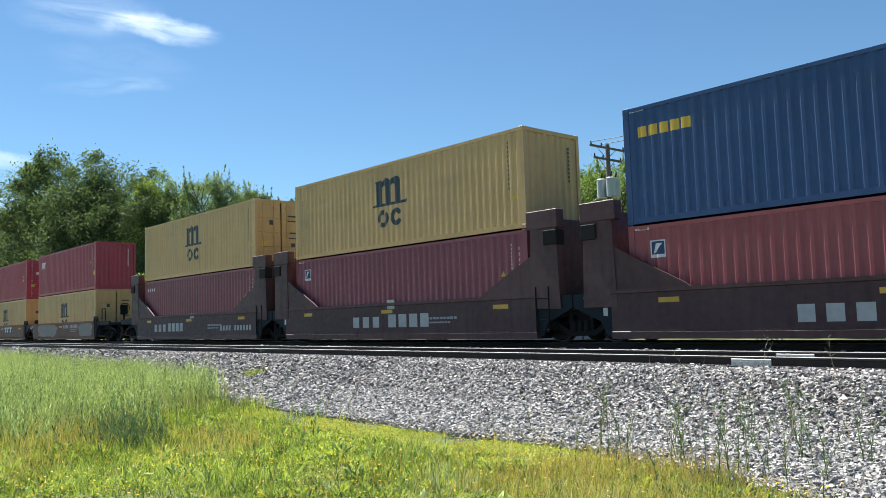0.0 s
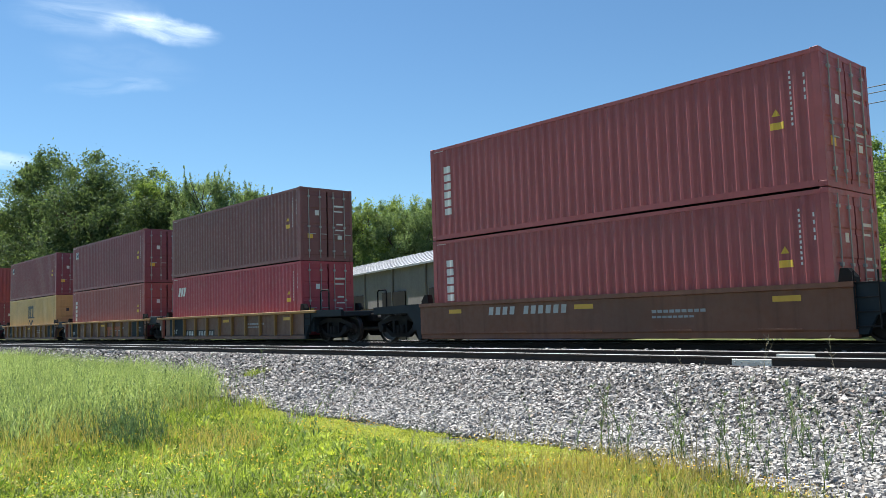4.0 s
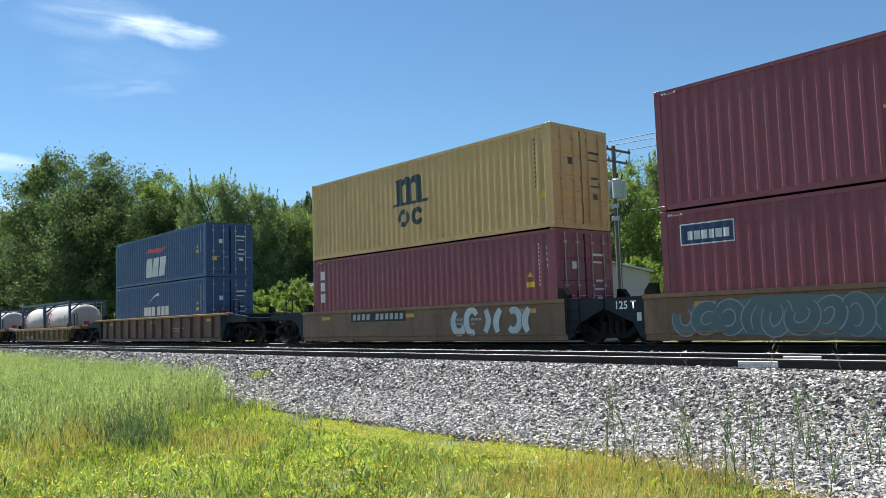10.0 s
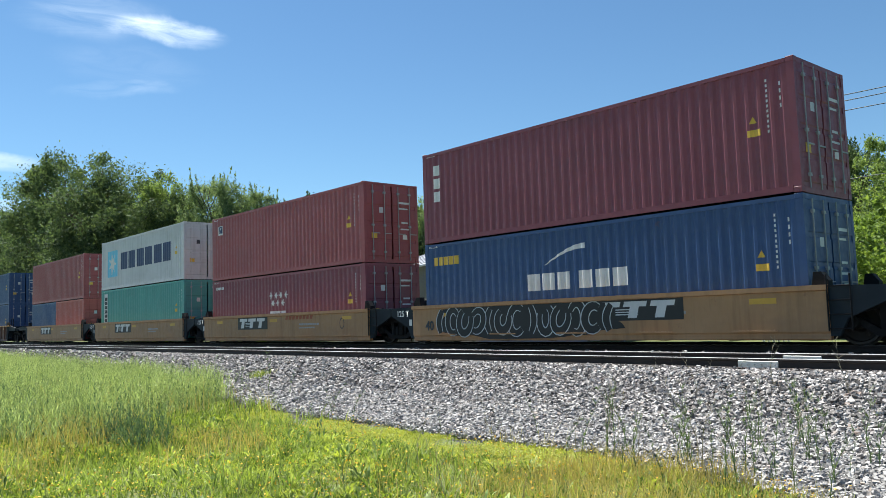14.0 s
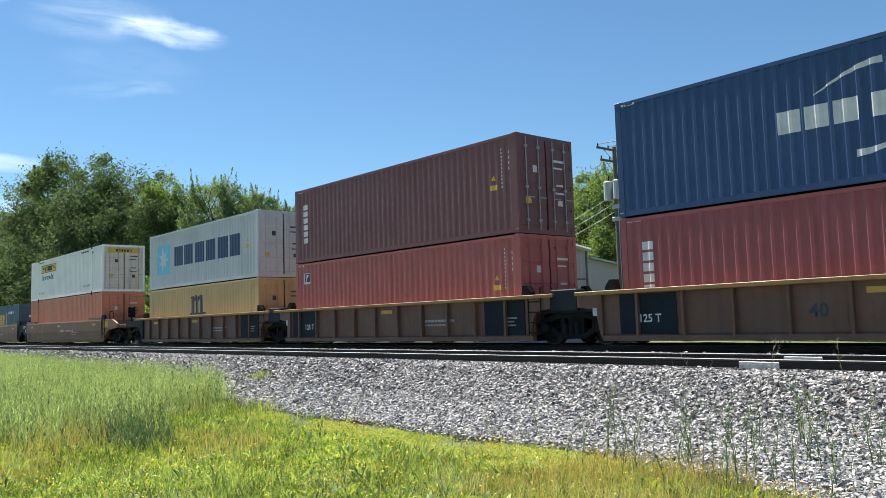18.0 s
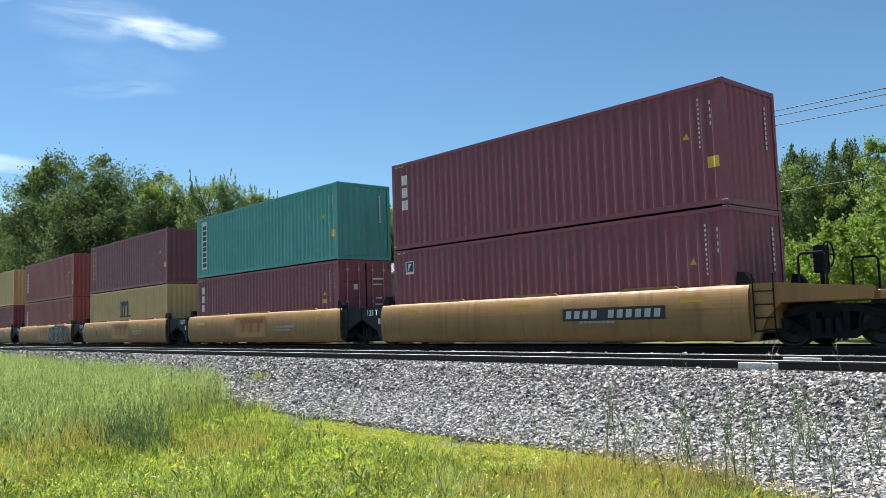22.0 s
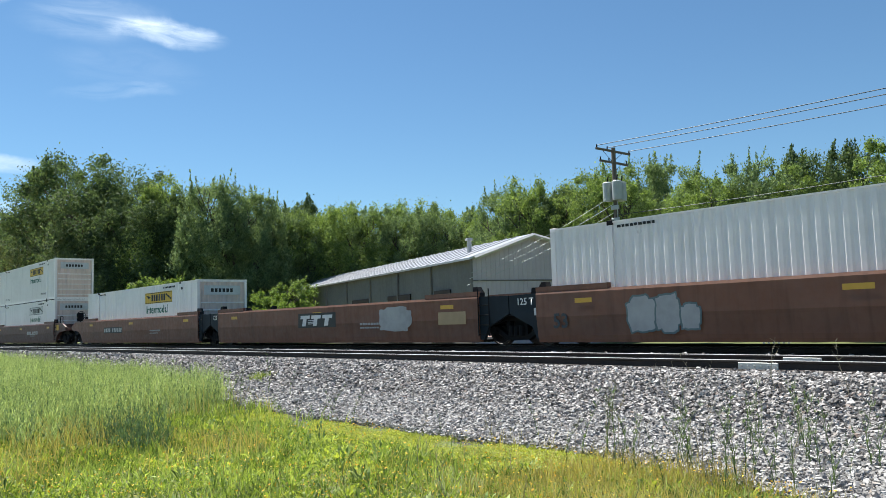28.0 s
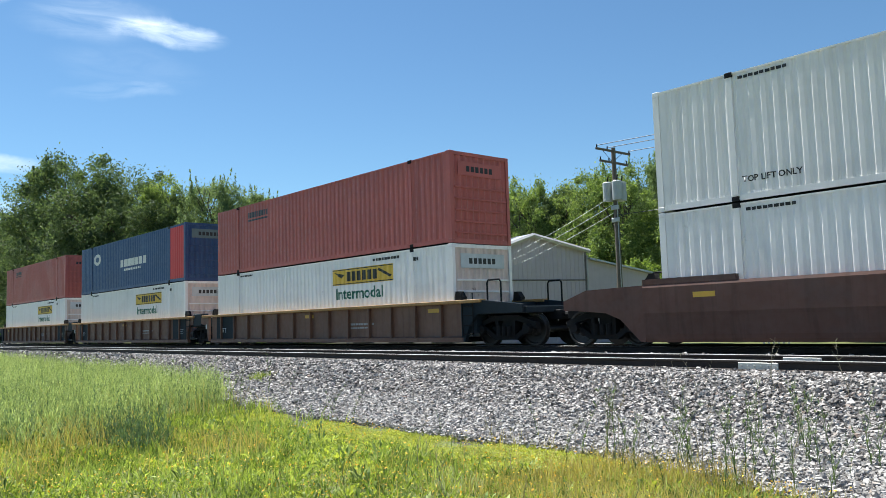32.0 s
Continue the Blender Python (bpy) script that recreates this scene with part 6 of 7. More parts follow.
    for q in range(9):
        f = q / 8
        p = Vector((0.5 + (g - 1.0) * f, 0.25 * math.sin(3.14 * f), -0.02 - 0.3 * math.sin(3.14 * f)))
        if last:
            tube(bm, last, p, 0.035, None, 6, False)
        last = p
    o["hose"] = bm
    # free end with platform
    bm = bmesh.new()
    for s in (-1, 1):
        y0, y1 = sorted((s * 1.3, s * 1.42))
        if style == "deep":
            slab(bm, [(0.45, 0.13), (0.6, 0.13), (1.15, 0.66), (1.6, 0.84), (2.95, 0.95), (2.95, 1.18), (2.2, top - 0.04), (0.45, top)], y0, y1)
        else:
            slab(bm, [(0.45, 0.13), (0.58, 0.13), (0.8, 0.62), (1.15, 0.95), (2.95, 0.95), (2.95, 1.18), (1.0, top), (0.45, top)], y0, y1)
    box(bm, 0.46, 3.05, -1.32, 1.32, 0.93, 1.12, 0.02)
    box(bm, 0.5, 1.0, -1.3, 1.3, 0.4, top - 0.08)
    o["end"] = bm
    bm = bmesh.new()
    box(bm, 2.6, 3.3, -0.2, 0.2, 0.72, 1.0, 0.02)
    tube(bm, (3.2, 0, 0.86), (3.7, 0, 0.86), 0.09, None, 8)
    box(bm, 3.6, 3.92, -0.16, 0.16, 0.7, 1.02, 0.05)
    tube(bm, (3.3, 0.25, 0.8), (3.6, 0.3, 0.45), 0.03, None, 6)
    tube(bm, (3.6, 0.3, 0.45), (3.9, 0.2, 0.6), 0.03, None, 6)
    o["coupler"] = bm
    bm = bmesh.new()
    path = [(1.5, 1.08), (1.5, 1.85), (1.56, 1.92), (2.0, 1.92), (2.06, 1.85), (2.06, 1.08)]
    bars = []
    for k, (px, pz) in enumerate(path):
        t = Vector((path[min(k + 1, 5)][0] - path[max(k - 1, 0)][0], 0, path[min(k + 1, 5)][1] - path[max(k - 1, 0)][1])).normalized()
        nz = Vector((-t.z, 0, t.x))
        bars.append([bm.verts.new(Vector((px, -1.32, pz)) + (nz * math.cos(q) + Vector((0, 1, 0)) * math.sin(q)) * 0.028) for q in (0, 1.05, 2.1, 3.14, 4.19, 5.24)])
    for p, q in zip(bars, bars[1:]):
        for k in range(6):
            bm.faces.new((p[k], p[(k + 1) % 6], q[(k + 1) % 6], q[k]))
    o["handrail"] = bm
    bm = bmesh.new()
    for k in range(4):
        tube(bm, (0.55, -1.46, 0.35 + 0.28 * k), (1.0, -1.46, 0.35 + 0.28 * k), 0.016, None, 5)
    for x in (0.55, 1.0):
        tube(bm, (x, -1.46, 0.3), (x, -1.46, top + 0.2), 0.018, None, 5)
    o["ladder"] = bm
    bm = bmesh.new()
    for q in range(20):
        a0, a1 = 6.28319 * q / 20, 6.28319 * (q + 1) / 20
        tube(bm, (1.55, 0.28 * math.cos(a0), 1.95 + 0.28 * math.sin(a0)), (1.55, 0.28 * math.cos(a1), 1.95 + 0.28 * math.sin(a1)), 0.02, None, 5, False)
    for q in range(5):
        a0 = 6.28319 * q / 5
        tube(bm, (1.55, 0, 1.95), (1.52, 0.28 * math.cos(a0), 1.95 + 0.28 * math.sin(a0)), 0.014, None, 5)
    box(bm, 1.3, 1.5, -0.2, 0.2, 1.55, 2.15, 0.03)
    tube(bm, (1.4, 0, 1.1), (1.4, 0, 1.6), 0.05, None, 8)
    o["brake_wheel"] = bm
    for k, v in list(o.items()):
        if k == "spots":
            continue
        me = bpy.data.meshes.new("car_" + k)
        v.to_mesh(me)
        v.free()
        o[k] = me
    CARS[key] = o
    o["top"] = top
    return o


FLAT = [(-100.0, 0.0), (100.0, 0.0)]


def stencil(parent, shapes, ink, y, key, label=""):
    return lay_marks(shapes, FLAT, ("car", key, y), y, INK[ink], parent, label)


SILL_Y = {"flat": -1.43, "rib": -1.33, "ribhigh": -1.33, "riblow": -1.33, "smooth": -1.5, "deep": -1.48, "sea": -1.44}
TELLS = {"flat": "flat-sided", "rib": "rib-sided", "ribhigh": "rib-sided", "riblow": "low rib-sided", "smooth": "smooth round-topped", "deep": "deep-sided", "sea": "high-bulkhead"}


def well_car(style, paint_name, x, L, first, last, marks=()):
    m = car_meshes(style, L)
    ribbed = style.startswith("rib")
    mat = C[paint_name]
    tone = {"rustgold": "rusty ochre", "tan": "faded tan", "sand": "sand yellow", "gold": "mustard yellow", "brick": "rusty brown", "umber": "dark brown", "ribbrown": "rusty dark brown", "ochre": "ochre brown", "wine": "dark maroon"}[paint_name]
    root = tagged(new("well_car"), "%s %s container well car on rails" % (tone, TELLS[style]), "rail car", "well cars of the train")
    flip = Matrix.Translation((L, 0, 0)) @ TURN
    for k in (0, 1):
        s = hang("side_sill", m["sill"], mat, root)
        if k:
            s.matrix_basis = flip
        for q in m["spots"]:
            t = hang({"rib": "top_rail", "ribhigh": "top_rail", "riblow": "top_rail", "deep": "raised_end", "smooth": "top_flap"}.get(style, "sill_strip"), m["trim"], C["rail_gold"] if ribbed else mat, root)
            t.matrix_basis = (flip if k else Matrix()) @ Matrix.Translation((q, 0, 0))
    if ribbed:
        n = 10 if L < 13 else 13
        for k in range(n):
            xx = 0.5 + (L - 1.0) * k / (n - 1)
            tint = mat if style == "ribhigh" else C["rail_gold"]
            hang("rib", m["rib"], tint, root, "", (xx, 0, 0))
            r = hang("rib", m["rib"], tint, root)
            r.matrix_basis = Matrix.Translation((xx, 0, 0)) @ TURN
    hang("floor", m["floor"], IRON, root)
    if ribbed:
        if not last:
            hang("dark_plate", m["plate"], SLATE, root, "dark painted end panel", (1.45, 0, 0))
    for s in (-1, 1):
        hang("corner_guide", m["guide"], IRON, root, "", (L + 0.12, s * 1.27, m["top"] - 0.03))
        hang("corner_guide", m["guide"], IRON, root).matrix_basis = Matrix.Translation((-0.12, s * 1.27, m["top"] - 0.03)) @ TURN
    g = 3.33 if L < 14 else 3.3
    if first:
        bits = [("end_platform", "end", mat if style in ("deep", "smooth", "riblow") and paint_name != "wine" else SLATE), ("coupler", "coupler", IRON), ("handrail", "handrail", IRON), ("ladder", "ladder", IRON)]
        if not ribbed:
            bits.append(("brake_wheel", "brake_wheel", IRON))
        for nm, key, mt in bits:
            hang(nm, m[key], mt, root, "", (L, 0, 0))
        hang("handrail", m["handrail"], IRON, root, "", (L, 2.64, 0))
        bogie(root, L + 1.95)
        if style == "deep":
            stencil(root, [rect(L + 0.75, 0.98, 0.7, 0.36)], "amber", -1.424, ("sq", L, x), "orange square on the car's end")
    else:
        j = hang("joint_plate", m["joint"], SLATE, root)
        if ribbed:
            for y in (0, 1):
                hang("arched_bracket", m["arch"], mat, root).matrix_basis = Matrix.Translation((L, 0, 0)) @ Matrix.Diagonal((1, 1 - 2 * y, 1, 1))
                hang("arched_bracket", m["arch"], mat, root).matrix_basis = Matrix.Translation((L + g, 0, 0)) @ Matrix.Diagonal((-1, 1 - 2 * y, 1, 1))
            hang("dark_plate", m["plate"], SLATE, root, "dark painted end panel", (L + 0.1, 0, 0))
            stencil(j, blocks(L - 0.6, 0.75, 0.5, 0.04, 7) + blocks(L - 0.6, 0.65, 0.4, 0.04, 6) + blocks(L - 0.6, 0.55, 0.45, 0.04, 6), "grey", -1.354, ("fine", L, style))
        for yy in (-0.9, 0.5):
            hang("air_hose", m["hose"], IRON, root, "", (L, yy, m["top"]))
        stencil(j, ("125 T", L + g - 1.35 if not ribbed else L + g + 0.62, m["top"] - (0.32 if not ribbed else 0.8), 0.2), "white", -1.402 if not ribbed else -1.354, ("t", L, style))
        stencil(j, [rect(L + g - 0.7, m["top"] - 0.62, 0.13, 0.2)], "silver", -1.402 if not ribbed else -1.425, ("p", L, style))
        bogie(root, L + g / 2)
        lad = hang("ladder", m["ladder"], IRON, root, "", (L - 0.1, 0, 0))
    if last:
        for nm, key, mt in (("end_platform", "end", mat if style in ("deep", "smooth", "riblow") and paint_name != "wine" else SLATE), ("coupler", "coupler", IRON), ("handrail", "handrail", IRON)):
            hang(nm, m[key], mt, root).matrix_basis = TURN
        bogie(root, -1.95)
    if style == "sea":
        for x0, d in ((-1.3, 1), (L + 1.3, -1)):
            for s in (-1, 1):
                bm = bmesh.new()
                y0, y1 = sorted((s * 1.2, s * 1.45))
                slab(bm, [(x0, 0.9), (x0 + d * 1.05, 0.9), (x0 + d * 0.95, 3.5), (x0 + d * 0.1, 3.5)], y0, y1)
                box(bm, min(x0, x0 + d * 1.1), max(x0, x0 + d * 1.1), y0 - 0.03, y1 + 0.03, 3.05, 3.55, 0.02)
                part("bulkhead_post", bm, mat, root)
                bm = bmesh.new()
                g0, g1 = sorted((s * 1.36, s * 1.43))
                slab(bm, [(x0 + d * 1.0, 1.26), (x0 + d * 3.1, 1.26), (x0 + d * 2.9, 1.4), (x0 + d * 1.0, 2.35)], g0, g1)
                part("gusset", bm, mat, root)
                bm = bmesh.new()
                box(bm, min(x0 + d * 0.02, x0 + d * 0.5), max(x0 + d * 0.02, x0 + d * 0.5), y0 - 0.045, y1 + 0.045, 2.6, 3.0, 0.02)
                part("latch_box", bm, IRON, root)
            bm = bmesh.new()
            box(bm, min(x0 + d * 0.2, x0 + d * 0.8), max(x0 + d * 0.2, x0 + d * 0.8), -1.2, 1.2, 1.2, 3.3)
            part("bulkhead", bm, mat, root)
    y = SILL_Y[style] - 0.002
    stencil(root, [rect(0.9, m["top"] - 0.34, 0.55, 0.12), rect(L * 0.47, m["top"] - 0.34, 0.6, 0.12), rect(L - 1.2, m["top"] - 0.34, 0.6, 0.12)], "amber", y, ("y", L, style), "dull yellow reflector strip")
    stencil(root, blocks(L * 0.66, 0.72, 1.4, 0.07, 9) + blocks(L * 0.66, 0.6, 1.1, 0.05, 8), "grey", y, ("g", L, style))
    for k, (ink, shapes) in enumerate(marks):
        stencil(root, shapes, ink, y - 0.003 - 0.002 * k, (style, x, k))
    MOVED.append((root, x, TRACK, 0.0))


def emblem(x, z=0.66, plate=True, ink="white"):
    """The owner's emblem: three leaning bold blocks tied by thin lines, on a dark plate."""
    o = [("black", [rect(x, z - 0.06, 2.6, 0.54)])] if plate else []
    h = 0.4 if plate else 0.55
    w = 2.2 if plate else 1.95
    x += 0.2 if plate else 0.0
    o.append((ink, [[(x + w * 0.35 * k + 0.08, z), (x + w * 0.35 * k + 0.34, z), (x + w * 0.35 * k + 0.42, z + h * 0.68), (x + w * 0.35 * k + 0.62, z + h * 0.68), (x + w * 0.35 * k + 0.66, z + h), (x + w * 0.35 * k, z + h), (x + w * 0.35 * k - 0.04, z + h * 0.68), (x + w * 0.35 * k + 0.16, z + h * 0.68)] for k in range(3)]))
    o.append((ink, [rect(x + 0.5, z + h * (0.18 + 0.15 * k), w * 0.3, 0.025) for k in range(3)]))
    return o


def number(x, z=0.72, h=0.22, plate=False):
    o = [("black", [rect(x - 0.1, z - 0.06, 3.1, h + 0.12)])] if plate else []
    return o + [("pale", blocks(x, z, 1.0, h, 4, 0.55, 0.15) + blocks(x + 1.35, z, 1.5, h, 6, 0.55, 0.15))]


def blotch(ink, x0, x1, z0, z1, seed):
    """A rolled-on or sprayed patch with an uneven, cloud-like rim."""
    rng = random.Random(seed)
    n = 40
    ph = [rng.uniform(0, 6.28) for _ in range(3)]
    pts = []
    for k in range(n):
        t = 6.28319 * k / n
        r = 0.92 + 0.05 * math.sin(5 * t + ph[0]) + 0.04 * math.sin(9 * t + ph[1]) + 0.03 * math.sin(13 * t + ph[2])
        ct, st = math.cos(t), math.sin(t)
        cx = math.copysign(abs(ct) ** 0.6, ct) * r
        cz = math.copysign(abs(st) ** 0.6, st) * r
        pts.append(((x0 + x1) / 2 + cx * (x1 - x0) / 2, (z0 + z1) / 2 + cz * (z1 - z0) / 2))
    return [(ink, [pts])]


def puffs(cells):
    """Fat rounded throw-up shapes: a dark rim round a grey fill."""
    out = []
    for k, (x0, x1, z0, z1) in enumerate(cells):
        out += blotch("tealgrey", x0 - 0.05, x1 + 0.05, z0 - 0.05, z1 + 0.05, 70 + k) + blotch("grey", x0, x1, z0, z1, 70 + k)
    return out


def stroke(pts, width):
    """A thick sprayed line as a strip of quads."""
    out, n = [], len(pts)
    side = []
    for k in range(n):
        ax, az = pts[min(k + 1, n - 1)][0] - pts[max(k - 1, 0)][0], pts[min(k + 1, n - 1)][1] - pts[max(k - 1, 0)][1]
        q = math.hypot(ax, az) or 1.0
        w = width * (0.75 + 0.25 * math.sin(3.14 * k / (n - 1)))
        side.append((-az / q * w / 2, ax / q * w / 2))
    for k in range(n - 1):
        (x0, z0), (x1, z1), (a0, b0), (a1, b1) = pts[k], pts[k + 1], side[k], side[k + 1]
        out.append([(x0 - a0, z0 - b0), (x1 - a1, z1 - b1), (x1 + a1, z1 + b1), (x0 + a0, z0 + b0)])
    return out


def scrawl(x, w, inks, seed, z=0.22, h=0.95):
    """Sprayed graffiti: fat curved strokes with a rim, on a rolled patch."""
    rng = random.Random(seed)
    n = max(3, int(w / 0.52))
    step = w / n
    rims, fills = ([], []), ([], [])
    for i in range(n):
        cx, cz = x + step * (i + 0.5), z + h * 0.5
        a, b = step * rng.uniform(0.42, 0.52), h * rng.uniform(0.3, 0.4)
        kind, lean, sg = rng.choice("cccb"), rng.uniform(0.0, 0.25), rng.choice((-1, 1))
        turn, pts = rng.choice((0.6, 2.1, 3.9)), []
        for k in range(13):
            f = k / 12
            if kind == "c":
                t = turn + 4.6 * f
                p = (math.cos(t) * a * sg, math.sin(t) * b)
            else:
                p = (math.sin(3.1416 * f) * a * 0.5 * sg, (f - 0.5) * 2 * b)
            pts.append((cx + p[0] + lean * p[1], cz + p[1]))
        fat = min(step, h) * rng.uniform(0.36, 0.44)
        rims[i % 2].extend(stroke(pts, fat + 0.06))
        fills[i % 2].extend(stroke(pts, fat))
    out = blotch(inks[2], x - 0.15, x + w + 0.2, z - 0.06, z + h + 0.05, seed) if len(inks) > 2 else []
    return out + [(inks[0], rims[0]), (inks[1], fills[0]), (inks[0], rims[1]), (inks[1], fills[1])]


BASE, STD, HC = 0.255, 2.591, 2.896
L40, L53, L20 = 12.192, 16.154, 6.058
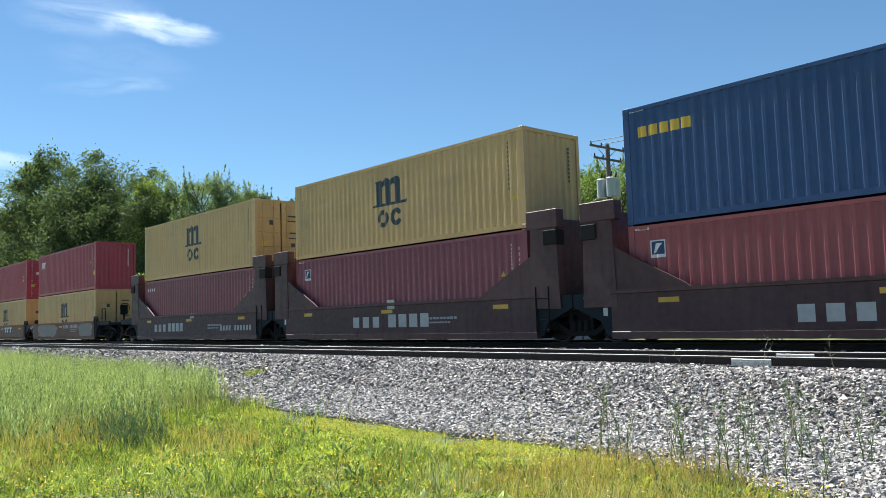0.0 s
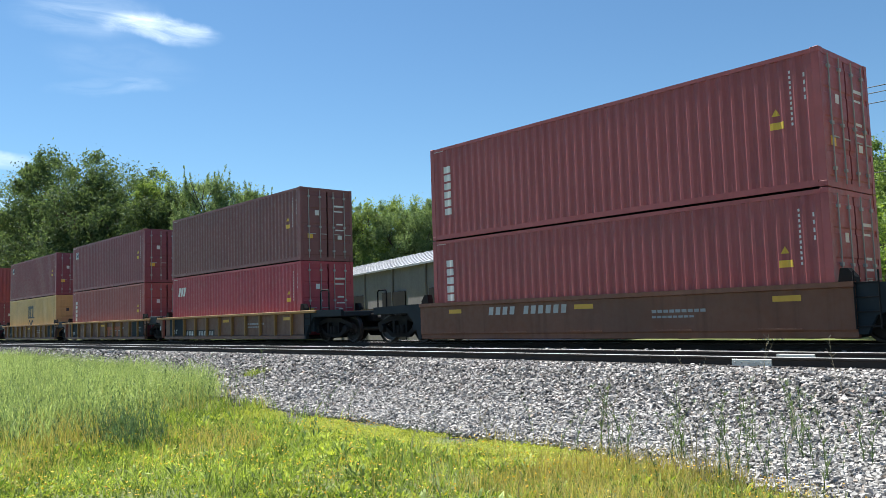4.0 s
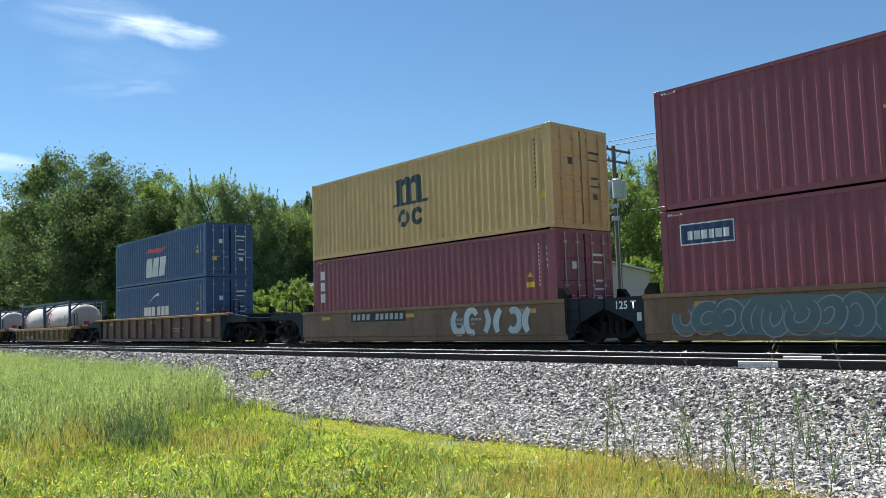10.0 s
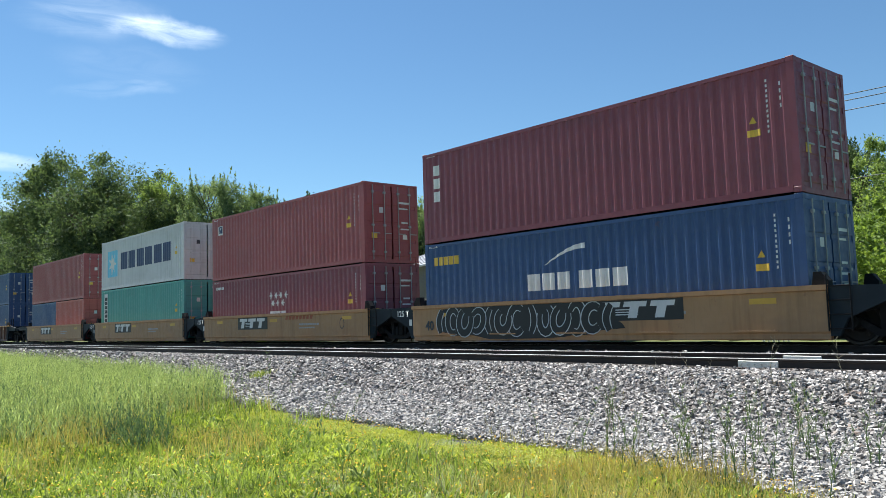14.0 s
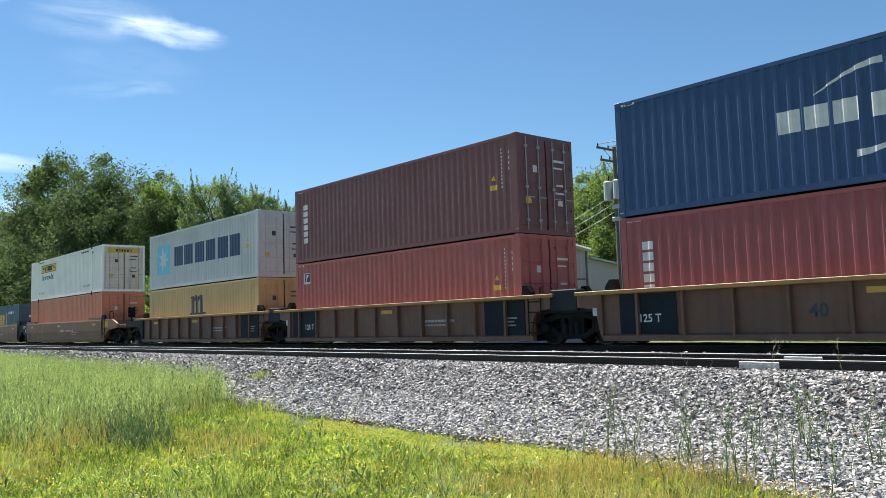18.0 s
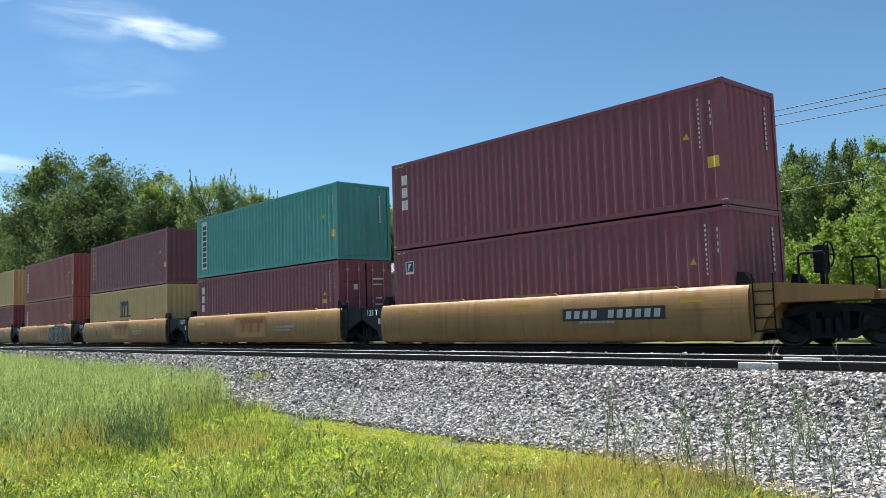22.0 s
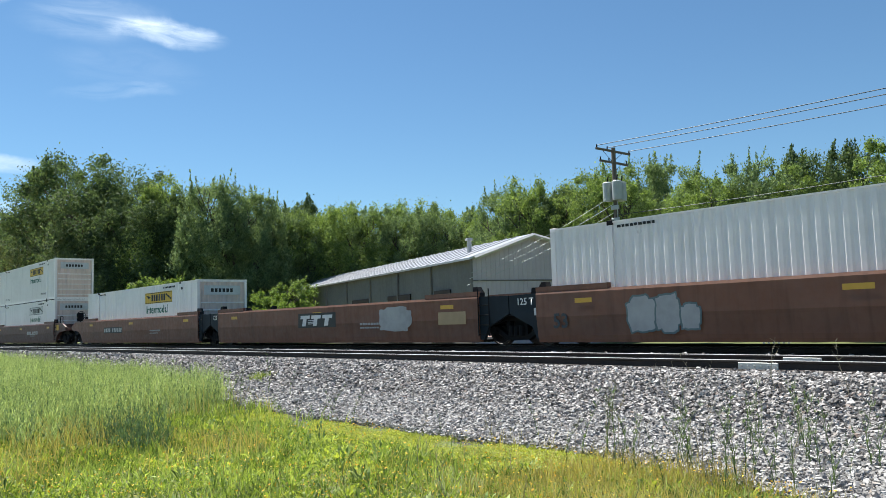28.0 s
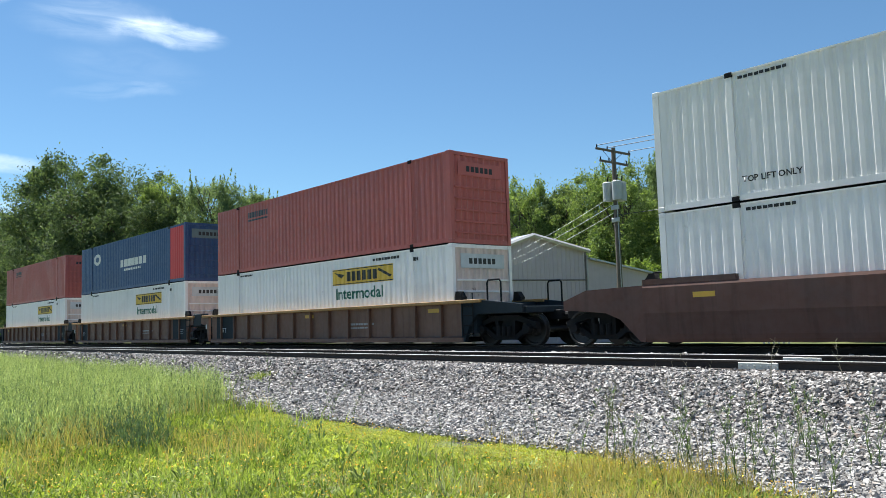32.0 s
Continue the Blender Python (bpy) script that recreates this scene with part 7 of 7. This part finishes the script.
# unit: place of the upper (or only) box, lower box, upper box, marks on the sill
# a box is (colour, mark, doors facing forward)
R = True
GROUPS = [
    ("sea", "wine", L40, 0.0, [
        (-11.6, ("redbrown", "square_badge", R), ("blue", "five_blocks", R), STD, [("pale", blocks(4.15, 0.45, 1.5, 0.36, 3, 0.6) + blocks(6.15, 0.45, 2.05, 0.42, 4, 0.35))] + number(9.2, 0.95, 0.1)),
        (-27.15, ("maroon", "square_badge", False), ("yellow", "arches", False), HC, [("pale", blocks(4.1, 0.5, 1.5, 0.36, 3, 0.6) + blocks(6.1, 0.5, 2.05, 0.42, 4, 0.35) + [rect(6.05, 1.1, 0.4, 0.3)])]),
        (-42.6, ("maroon", "goldh", R), ("yellow", "arches", R), HC, [("pale", blocks(1.9, 0.5, 1.4, 0.36, 3, 0.6) + blocks(3.6, 0.5, 1.75, 0.4, 4, 0.35) + [rect(6.2, 1.1, 0.4, 0.22)])] + number(9.3, 0.5, 0.22))]),
    ("flat", "brick", L40, 0.0, [
        (-62.65, ("yellow", "m", R), ("crimson", "slant_blocks", False), HC, number(6.65, 0.84) + blotch("putty", 0.6, 5.4, 0.25, 1.2, 1) + blotch("putty", 9.7, 12.4, 0.25, 1.2, 2)),
        (-78.1, ("yellow", "m", R), ("crimson", "slant_blocks", R), HC, emblem(6.6) + blotch("putty", 0.9, 2.6, 0.28, 1.18, 31)),
        (-93.6, ("yellow", "m", R), ("redbrown", "six_column", R, STD), STD, emblem(6.6) + blotch("putty", 1.05, 4.5, 0.2, 1.24, 3) + [("black", ring(1.45, 0.7, 0.6, 0.75, (0, 1), 20, 0.05)), ("black", ("Roll out", 2.2, 0.66, 0.32))]),
        (-109.15, ("yellow", "m", R), ("yellow", "arches", False), STD, emblem(3.0)),
        (-124.65, ("redbrown", "six_column", R), ("redbrown", "six_column", R), HC, number(2.6, 0.8))]),
    ("rib", "ribbrown", L40, 0.0, [
        (-144.7, ("crimson", "slant_blocks", R), ("brown", "", R), HC, number(1.9, 0.3, 0.2, True)),
        (-160.6, ("redbrown", "six_column", R), ("maroon", "square_badge", R), HC, [("dark", ("40", 1.4, 0.5, 0.35))] + emblem(6.85, 0.3, False, "rust")),
        (-176.45, ("yellow", "arches", R), ("maroon", "square_badge", R), HC, [("dark", ("40", 1.4, 0.5, 0.35))]),
        (-192.2, ("maroon", "square_badge", R), ("redbrown", "", False), HC, []),
        (-208.0, ("maroon", "square_badge", R), ("redbrown", "diamond", R, STD), HC, number(1.9, 0.3, 0.2, True))]),
    ("flat", "tan", L40, 0.0, [
        (-227.8, (("blue", "small_cross", False), ("yellow", "m20", R)), ("maroon", "star_cluster", R, STD), STD, number(6.45, 0.76, 0.22, True) + scrawl(0.4, 5.2, ("tealgrey", "silver"), 5)),
        (-243.3, (("maroon", "", False), ("yellow", "m20", R)), ("red", "cross_row", False), STD, emblem(6.75) + scrawl(0.5, 4.4, ("tealgrey", "grey"), 6)),
        (-258.85, (("maroon", "goldw", False), ("yellow", "m20", R)), ("redbrown", "six_column", R), STD, scrawl(0.3, 5.6, ("grey", "tealgrey", "tealgrey"), 7, 0.2, 0.9) + scrawl(6.1, 5.6, ("grey", "tealgrey", "tealgrey"), 8, 0.2, 0.9) + [("white", blocks(7.1, 0.55, 1.9, 0.32, 5, 0.2, 0.2))]),
        (-274.4, ("maroon", "framed_row", R), ("maroon", "arches_gold", R), HC, scrawl(0.4, 11.2, ("grey", "tealgrey", "tealgrey"), 9, 0.2, 0.85)),
        (-289.9, ("maroon", "three_column", R), ("yellow", "arches", R), HC, number(2.9, 0.84, 0.2, True) + scrawl(8.2, 3.4, ("tealgrey", "silver"), 10))]),
    ("ribhigh", "ribbrown", 15.2, 1.5, [(-311.6, ("blue", "swoosh_row", R), ("blue", "three_slants", R, STD), HC, [])]),
    ("riblow", "rustgold", L40, 0.0, [(-332.8, "tanks", None, STD, number(1.4, 0.3, 0.22, True))]),
    ("riblow", "rustgold", L40, 0.0, [(-352.3, "tanks", None, STD, number(1.4, 0.3, 0.22, True))]),
    ("flat", "sand", L40, 0.0, [
        (-372.6, ("teal", "tall_strip", R), ("navy", "five_blocks", R), HC, number(6.55, 0.8, 0.22, True)),
        (-388.1, ("blue", "swoosh_row_tag", R), ("maroon", "three_column", R), HC, emblem(6.8) + scrawl(0.7, 6.9, ("silver", "black", "black"), 11) + [("dark", ("40", 0.2, 0.45, 0.3))]),
        (-403.6, ("maroon", "star_cluster", R), ("redbrown", "square_badge", R), STD, emblem(2.95) + [("rust", blocks(7.0, 0.95, 2.0, 0.14, 8, 0.4, 0.4)), ("dark", ring(11.0, 0.75, 0.3, 0.4, (3,), 16, 0.09))]),
        (-419.05, ("teal", "tall_strip", R), ("grey", "star_row", R), HC, emblem(3.0)),
        (-434.7, (("blue", "", False), ("rust", "", R)), ("redbrown", "", R), STD, emblem(3.2))]),
    ("ribhigh", "ribbrown", L40, 0.0, [
        (-454.1, ("blue", "swoosh_row_tag", R), ("blue", "three_slants", R, STD), HC, []),
        (-469.75, ("blue", "swoosh_row", R), ("blue", "eco", R), HC, [("dark", ("40", 3.2, 0.5, 0.3))]),
        (-485.25, ("redbrown", "six_column", R), ("blue", "eco", R), HC, [("dark", ("40", 4.6, 0.6, 0.3))]),
        (-500.9, ("rust", "square_badge", R), ("brown", "six_column", R), HC, []),
        (-516.2, ("yellow", "m", R), ("grey", "star_row", R), STD, [("dark", ("40", 6.4, 0.5, 0.3))])]),
    ("deep", "ochre", L53, 0.0, [
        (-539.8, ("salmon", "", R), ("white", "banner_rear", R), HC, [("black", ("53", 0.1, 0.34, 0.44))] + number(8.2, 0.8, 0.12)),
        (-559.6, ("dark_teal", "bracket_row", R), None, HC, emblem(6.9, 0.6, False, "rust") + [("black", ("53", 0.14, 0.3, 0.54)), ("black", ("48", 0.5, 1.14, 0.12)), ("black", ("42", 0.82, 1.14, 0.12)), ("black", [rect(0.45, 1.1, 0.025, 0.16), rect(0.77, 1.1, 0.025, 0.16)])]),
        (-579.3, ("white", "blue_row", R), ("white", "banner_rear", R), HC, number(3.1, 0.76))]),
    ("smooth", "gold", L40, 0.0, [
        (-599.1, ("maroon", "square_badge", False), ("maroon", "three_column", False), HC, number(7.6, 0.72, 0.2, True)),
        (-614.65, ("maroon", "three_column", R), ("teal", "tall_strip", False), HC, [("orange", [rect(4.50, 0.36, 2.7, 0.84)])] + emblem(5.0, 0.55, False, "rust") + [("yellow", [rect(0.6, 0.95, 0.9, 0.12)])]),
        (-630.5, ("yellow", "m", False), ("maroon", "gold", False), HC, [("orange", [rect(4.80, 0.36, 2.7, 0.84)])] + emblem(5.3, 0.55, False, "rust") + [("black", [rect(2.1, 0.62, 0.12, 0.22)])]),
        (-646.2, ("redbrown", "six_column", False), ("redbrown", "six_column", False), HC, [("orange", [rect(4.85, 0.36, 2.7, 0.84)])] + emblem(5.35, 0.45, False, "rust") + scrawl(7.75, 4.4, ("silver", "black", "black"), 14, 0.15, 1.15)),
        (-661.95, ("maroon", "square_badge", False), ("yellow", "arches", False), HC, number(1.8, 0.74, 0.18, True) + scrawl(6.4, 3.8, ("black", "putty"), 53, 0.45, 0.72))]),
    ("deep", "wine", L53, 1.98, [
        (-683.7, ("yellow", "m", False), ("maroon", "six_column", False), HC, [("grey", ("53", 0.0, 0.45, 0.42))] + number(2.7, 0.8, 0.16) + [("white", ("B", 9.3, 0.68, 0.3)), ("white", blocks(6.3, 0.8, 1.9, 0.09, 12))]),
        (-703.2, ("sky", "", R), ("maroon", "gold", False), HC, scrawl(2.8, 4.6, ("silver", "grey", "putty"), 16, 0.28, 1.0)),
        (-722.6, ("grey", "star_row", False), ("yellow", "arches", False), HC, [])]),
    ("deep", "brick", L53, 0.0, [
        (-748.95, ("white", "banner", False), None, HC, number(10.05, 0.74, 0.22, True) + puffs(((2.5, 3.35, 0.34, 1.24), (3.3, 4.0, 0.33, 1.26), (3.98, 4.5, 0.4, 1.0))) + [("dark", ("53", 0.15, 0.5, 0.4))] + [("yellow", [rect(13.9, 0.95, 0.9, 0.2)])]),
        (-768.3, None, None, HC, emblem(6.55, 0.74) + blotch("grey", 11.7, 13.6, 0.45, 1.32, 18) + [("sandy", [rect(14.85, 0.66, 1.25, 0.38)])]),
        (-787.5, ("white", "banner", False), None, HC, number(3.6, 0.74, 0.22, True))]),
    ("deep", "umber", L53, 0.0, [
        (-810.95, ("white", "banner_white", False), ("white", "banner", False), HC, number(9.75, 0.72, 0.24)),
        (-830.75, ("white", "banner_flat", R), ("orange", "small_row", False), HC, emblem(6.9, 0.72)),
        (-850.15, ("white", "banner", False), ("white", "banner", False), HC, number(6.5, 0.76))]),
    ("ribhigh", "ribbrown", L53, 0.0, [
        (-873.7, ("white", "banner", False), ("rust", "small_row", False), HC, []),
        (-893.5, ("white", "banner", False), ("blue", "oval_row", False), HC, []),
        (-913.2, ("white", "banner", False), ("rust", "small_row", False), HC, [])]),
]


def make_train():
    for style, tone, well, inset, units in GROUPS:
        for k, (x, low, high, h, marks) in enumerate(units):
            well_car(style, tone, x - inset, well, k == 0, k == len(units) - 1, marks)
            lb = L53 if (well == L53 and inset == 0) else L40
            if low == "tanks":
                tank(x, BASE, True)
                tank(x + 6.1, BASE, True)
            elif low and isinstance(low[0], tuple):
                container(*low[0], L20, h, x, BASE, False)
                container(*low[1], L20, h, x + L40 - L20, BASE, False)
            elif low:
                container(*low, lb, h, x, BASE, False)
            if high:
                container(*high[:3], lb, high[3] if len(high) > 3 else HC, x, BASE + h + 0.02, True)


make_train()


def crate():
    root = tagged(new("slatted_crate"), "small white slatted crate standing in the grass", "crate")
    for k in range(6):
        bm = bmesh.new()
        box(bm, -0.42 + 0.15 * k, -0.36 + 0.15 * k, -0.03, 0.03, 0, 0.72, 0.005)
        part("slat", bm, INK["white"], root)
    for z in (0.08, 0.6):
        bm = bmesh.new()
        box(bm, -0.46, 0.46, 0.03, 0.07, z, z + 0.08, 0.005)
        part("crossbar", bm, INK["white"], root)
    root.matrix_basis = pose(-12.1, 24.2, -0.8, 0, 0, 10)


crate()


def run(t):
    """How far the train has rolled, in metres."""
    return 26.47 * t - 0.01314 * t * t + 0.000175 * t ** 3


def motions():
    for ob, x, y, z in MOVED:
        walk(ob, [(t, pose(x + run(t), y, z)) for t in range(0, 33, 2)])
    turns = [(k / FPS, pose(0, 0, 0, 0, (88.0 * k) % 360, 0)) for k in range(32 * FPS + 1)]
    walk(WHEELS[0], turns)
    act = WHEELS[0].animation_data.action
    for w in WHEELS[1:]:
        w.rotation_mode = "QUATERNION"
        w.animation_data_create()
        w.animation_data.action = act
        w.animation_data.action_slot = act.slots[0]


motions()
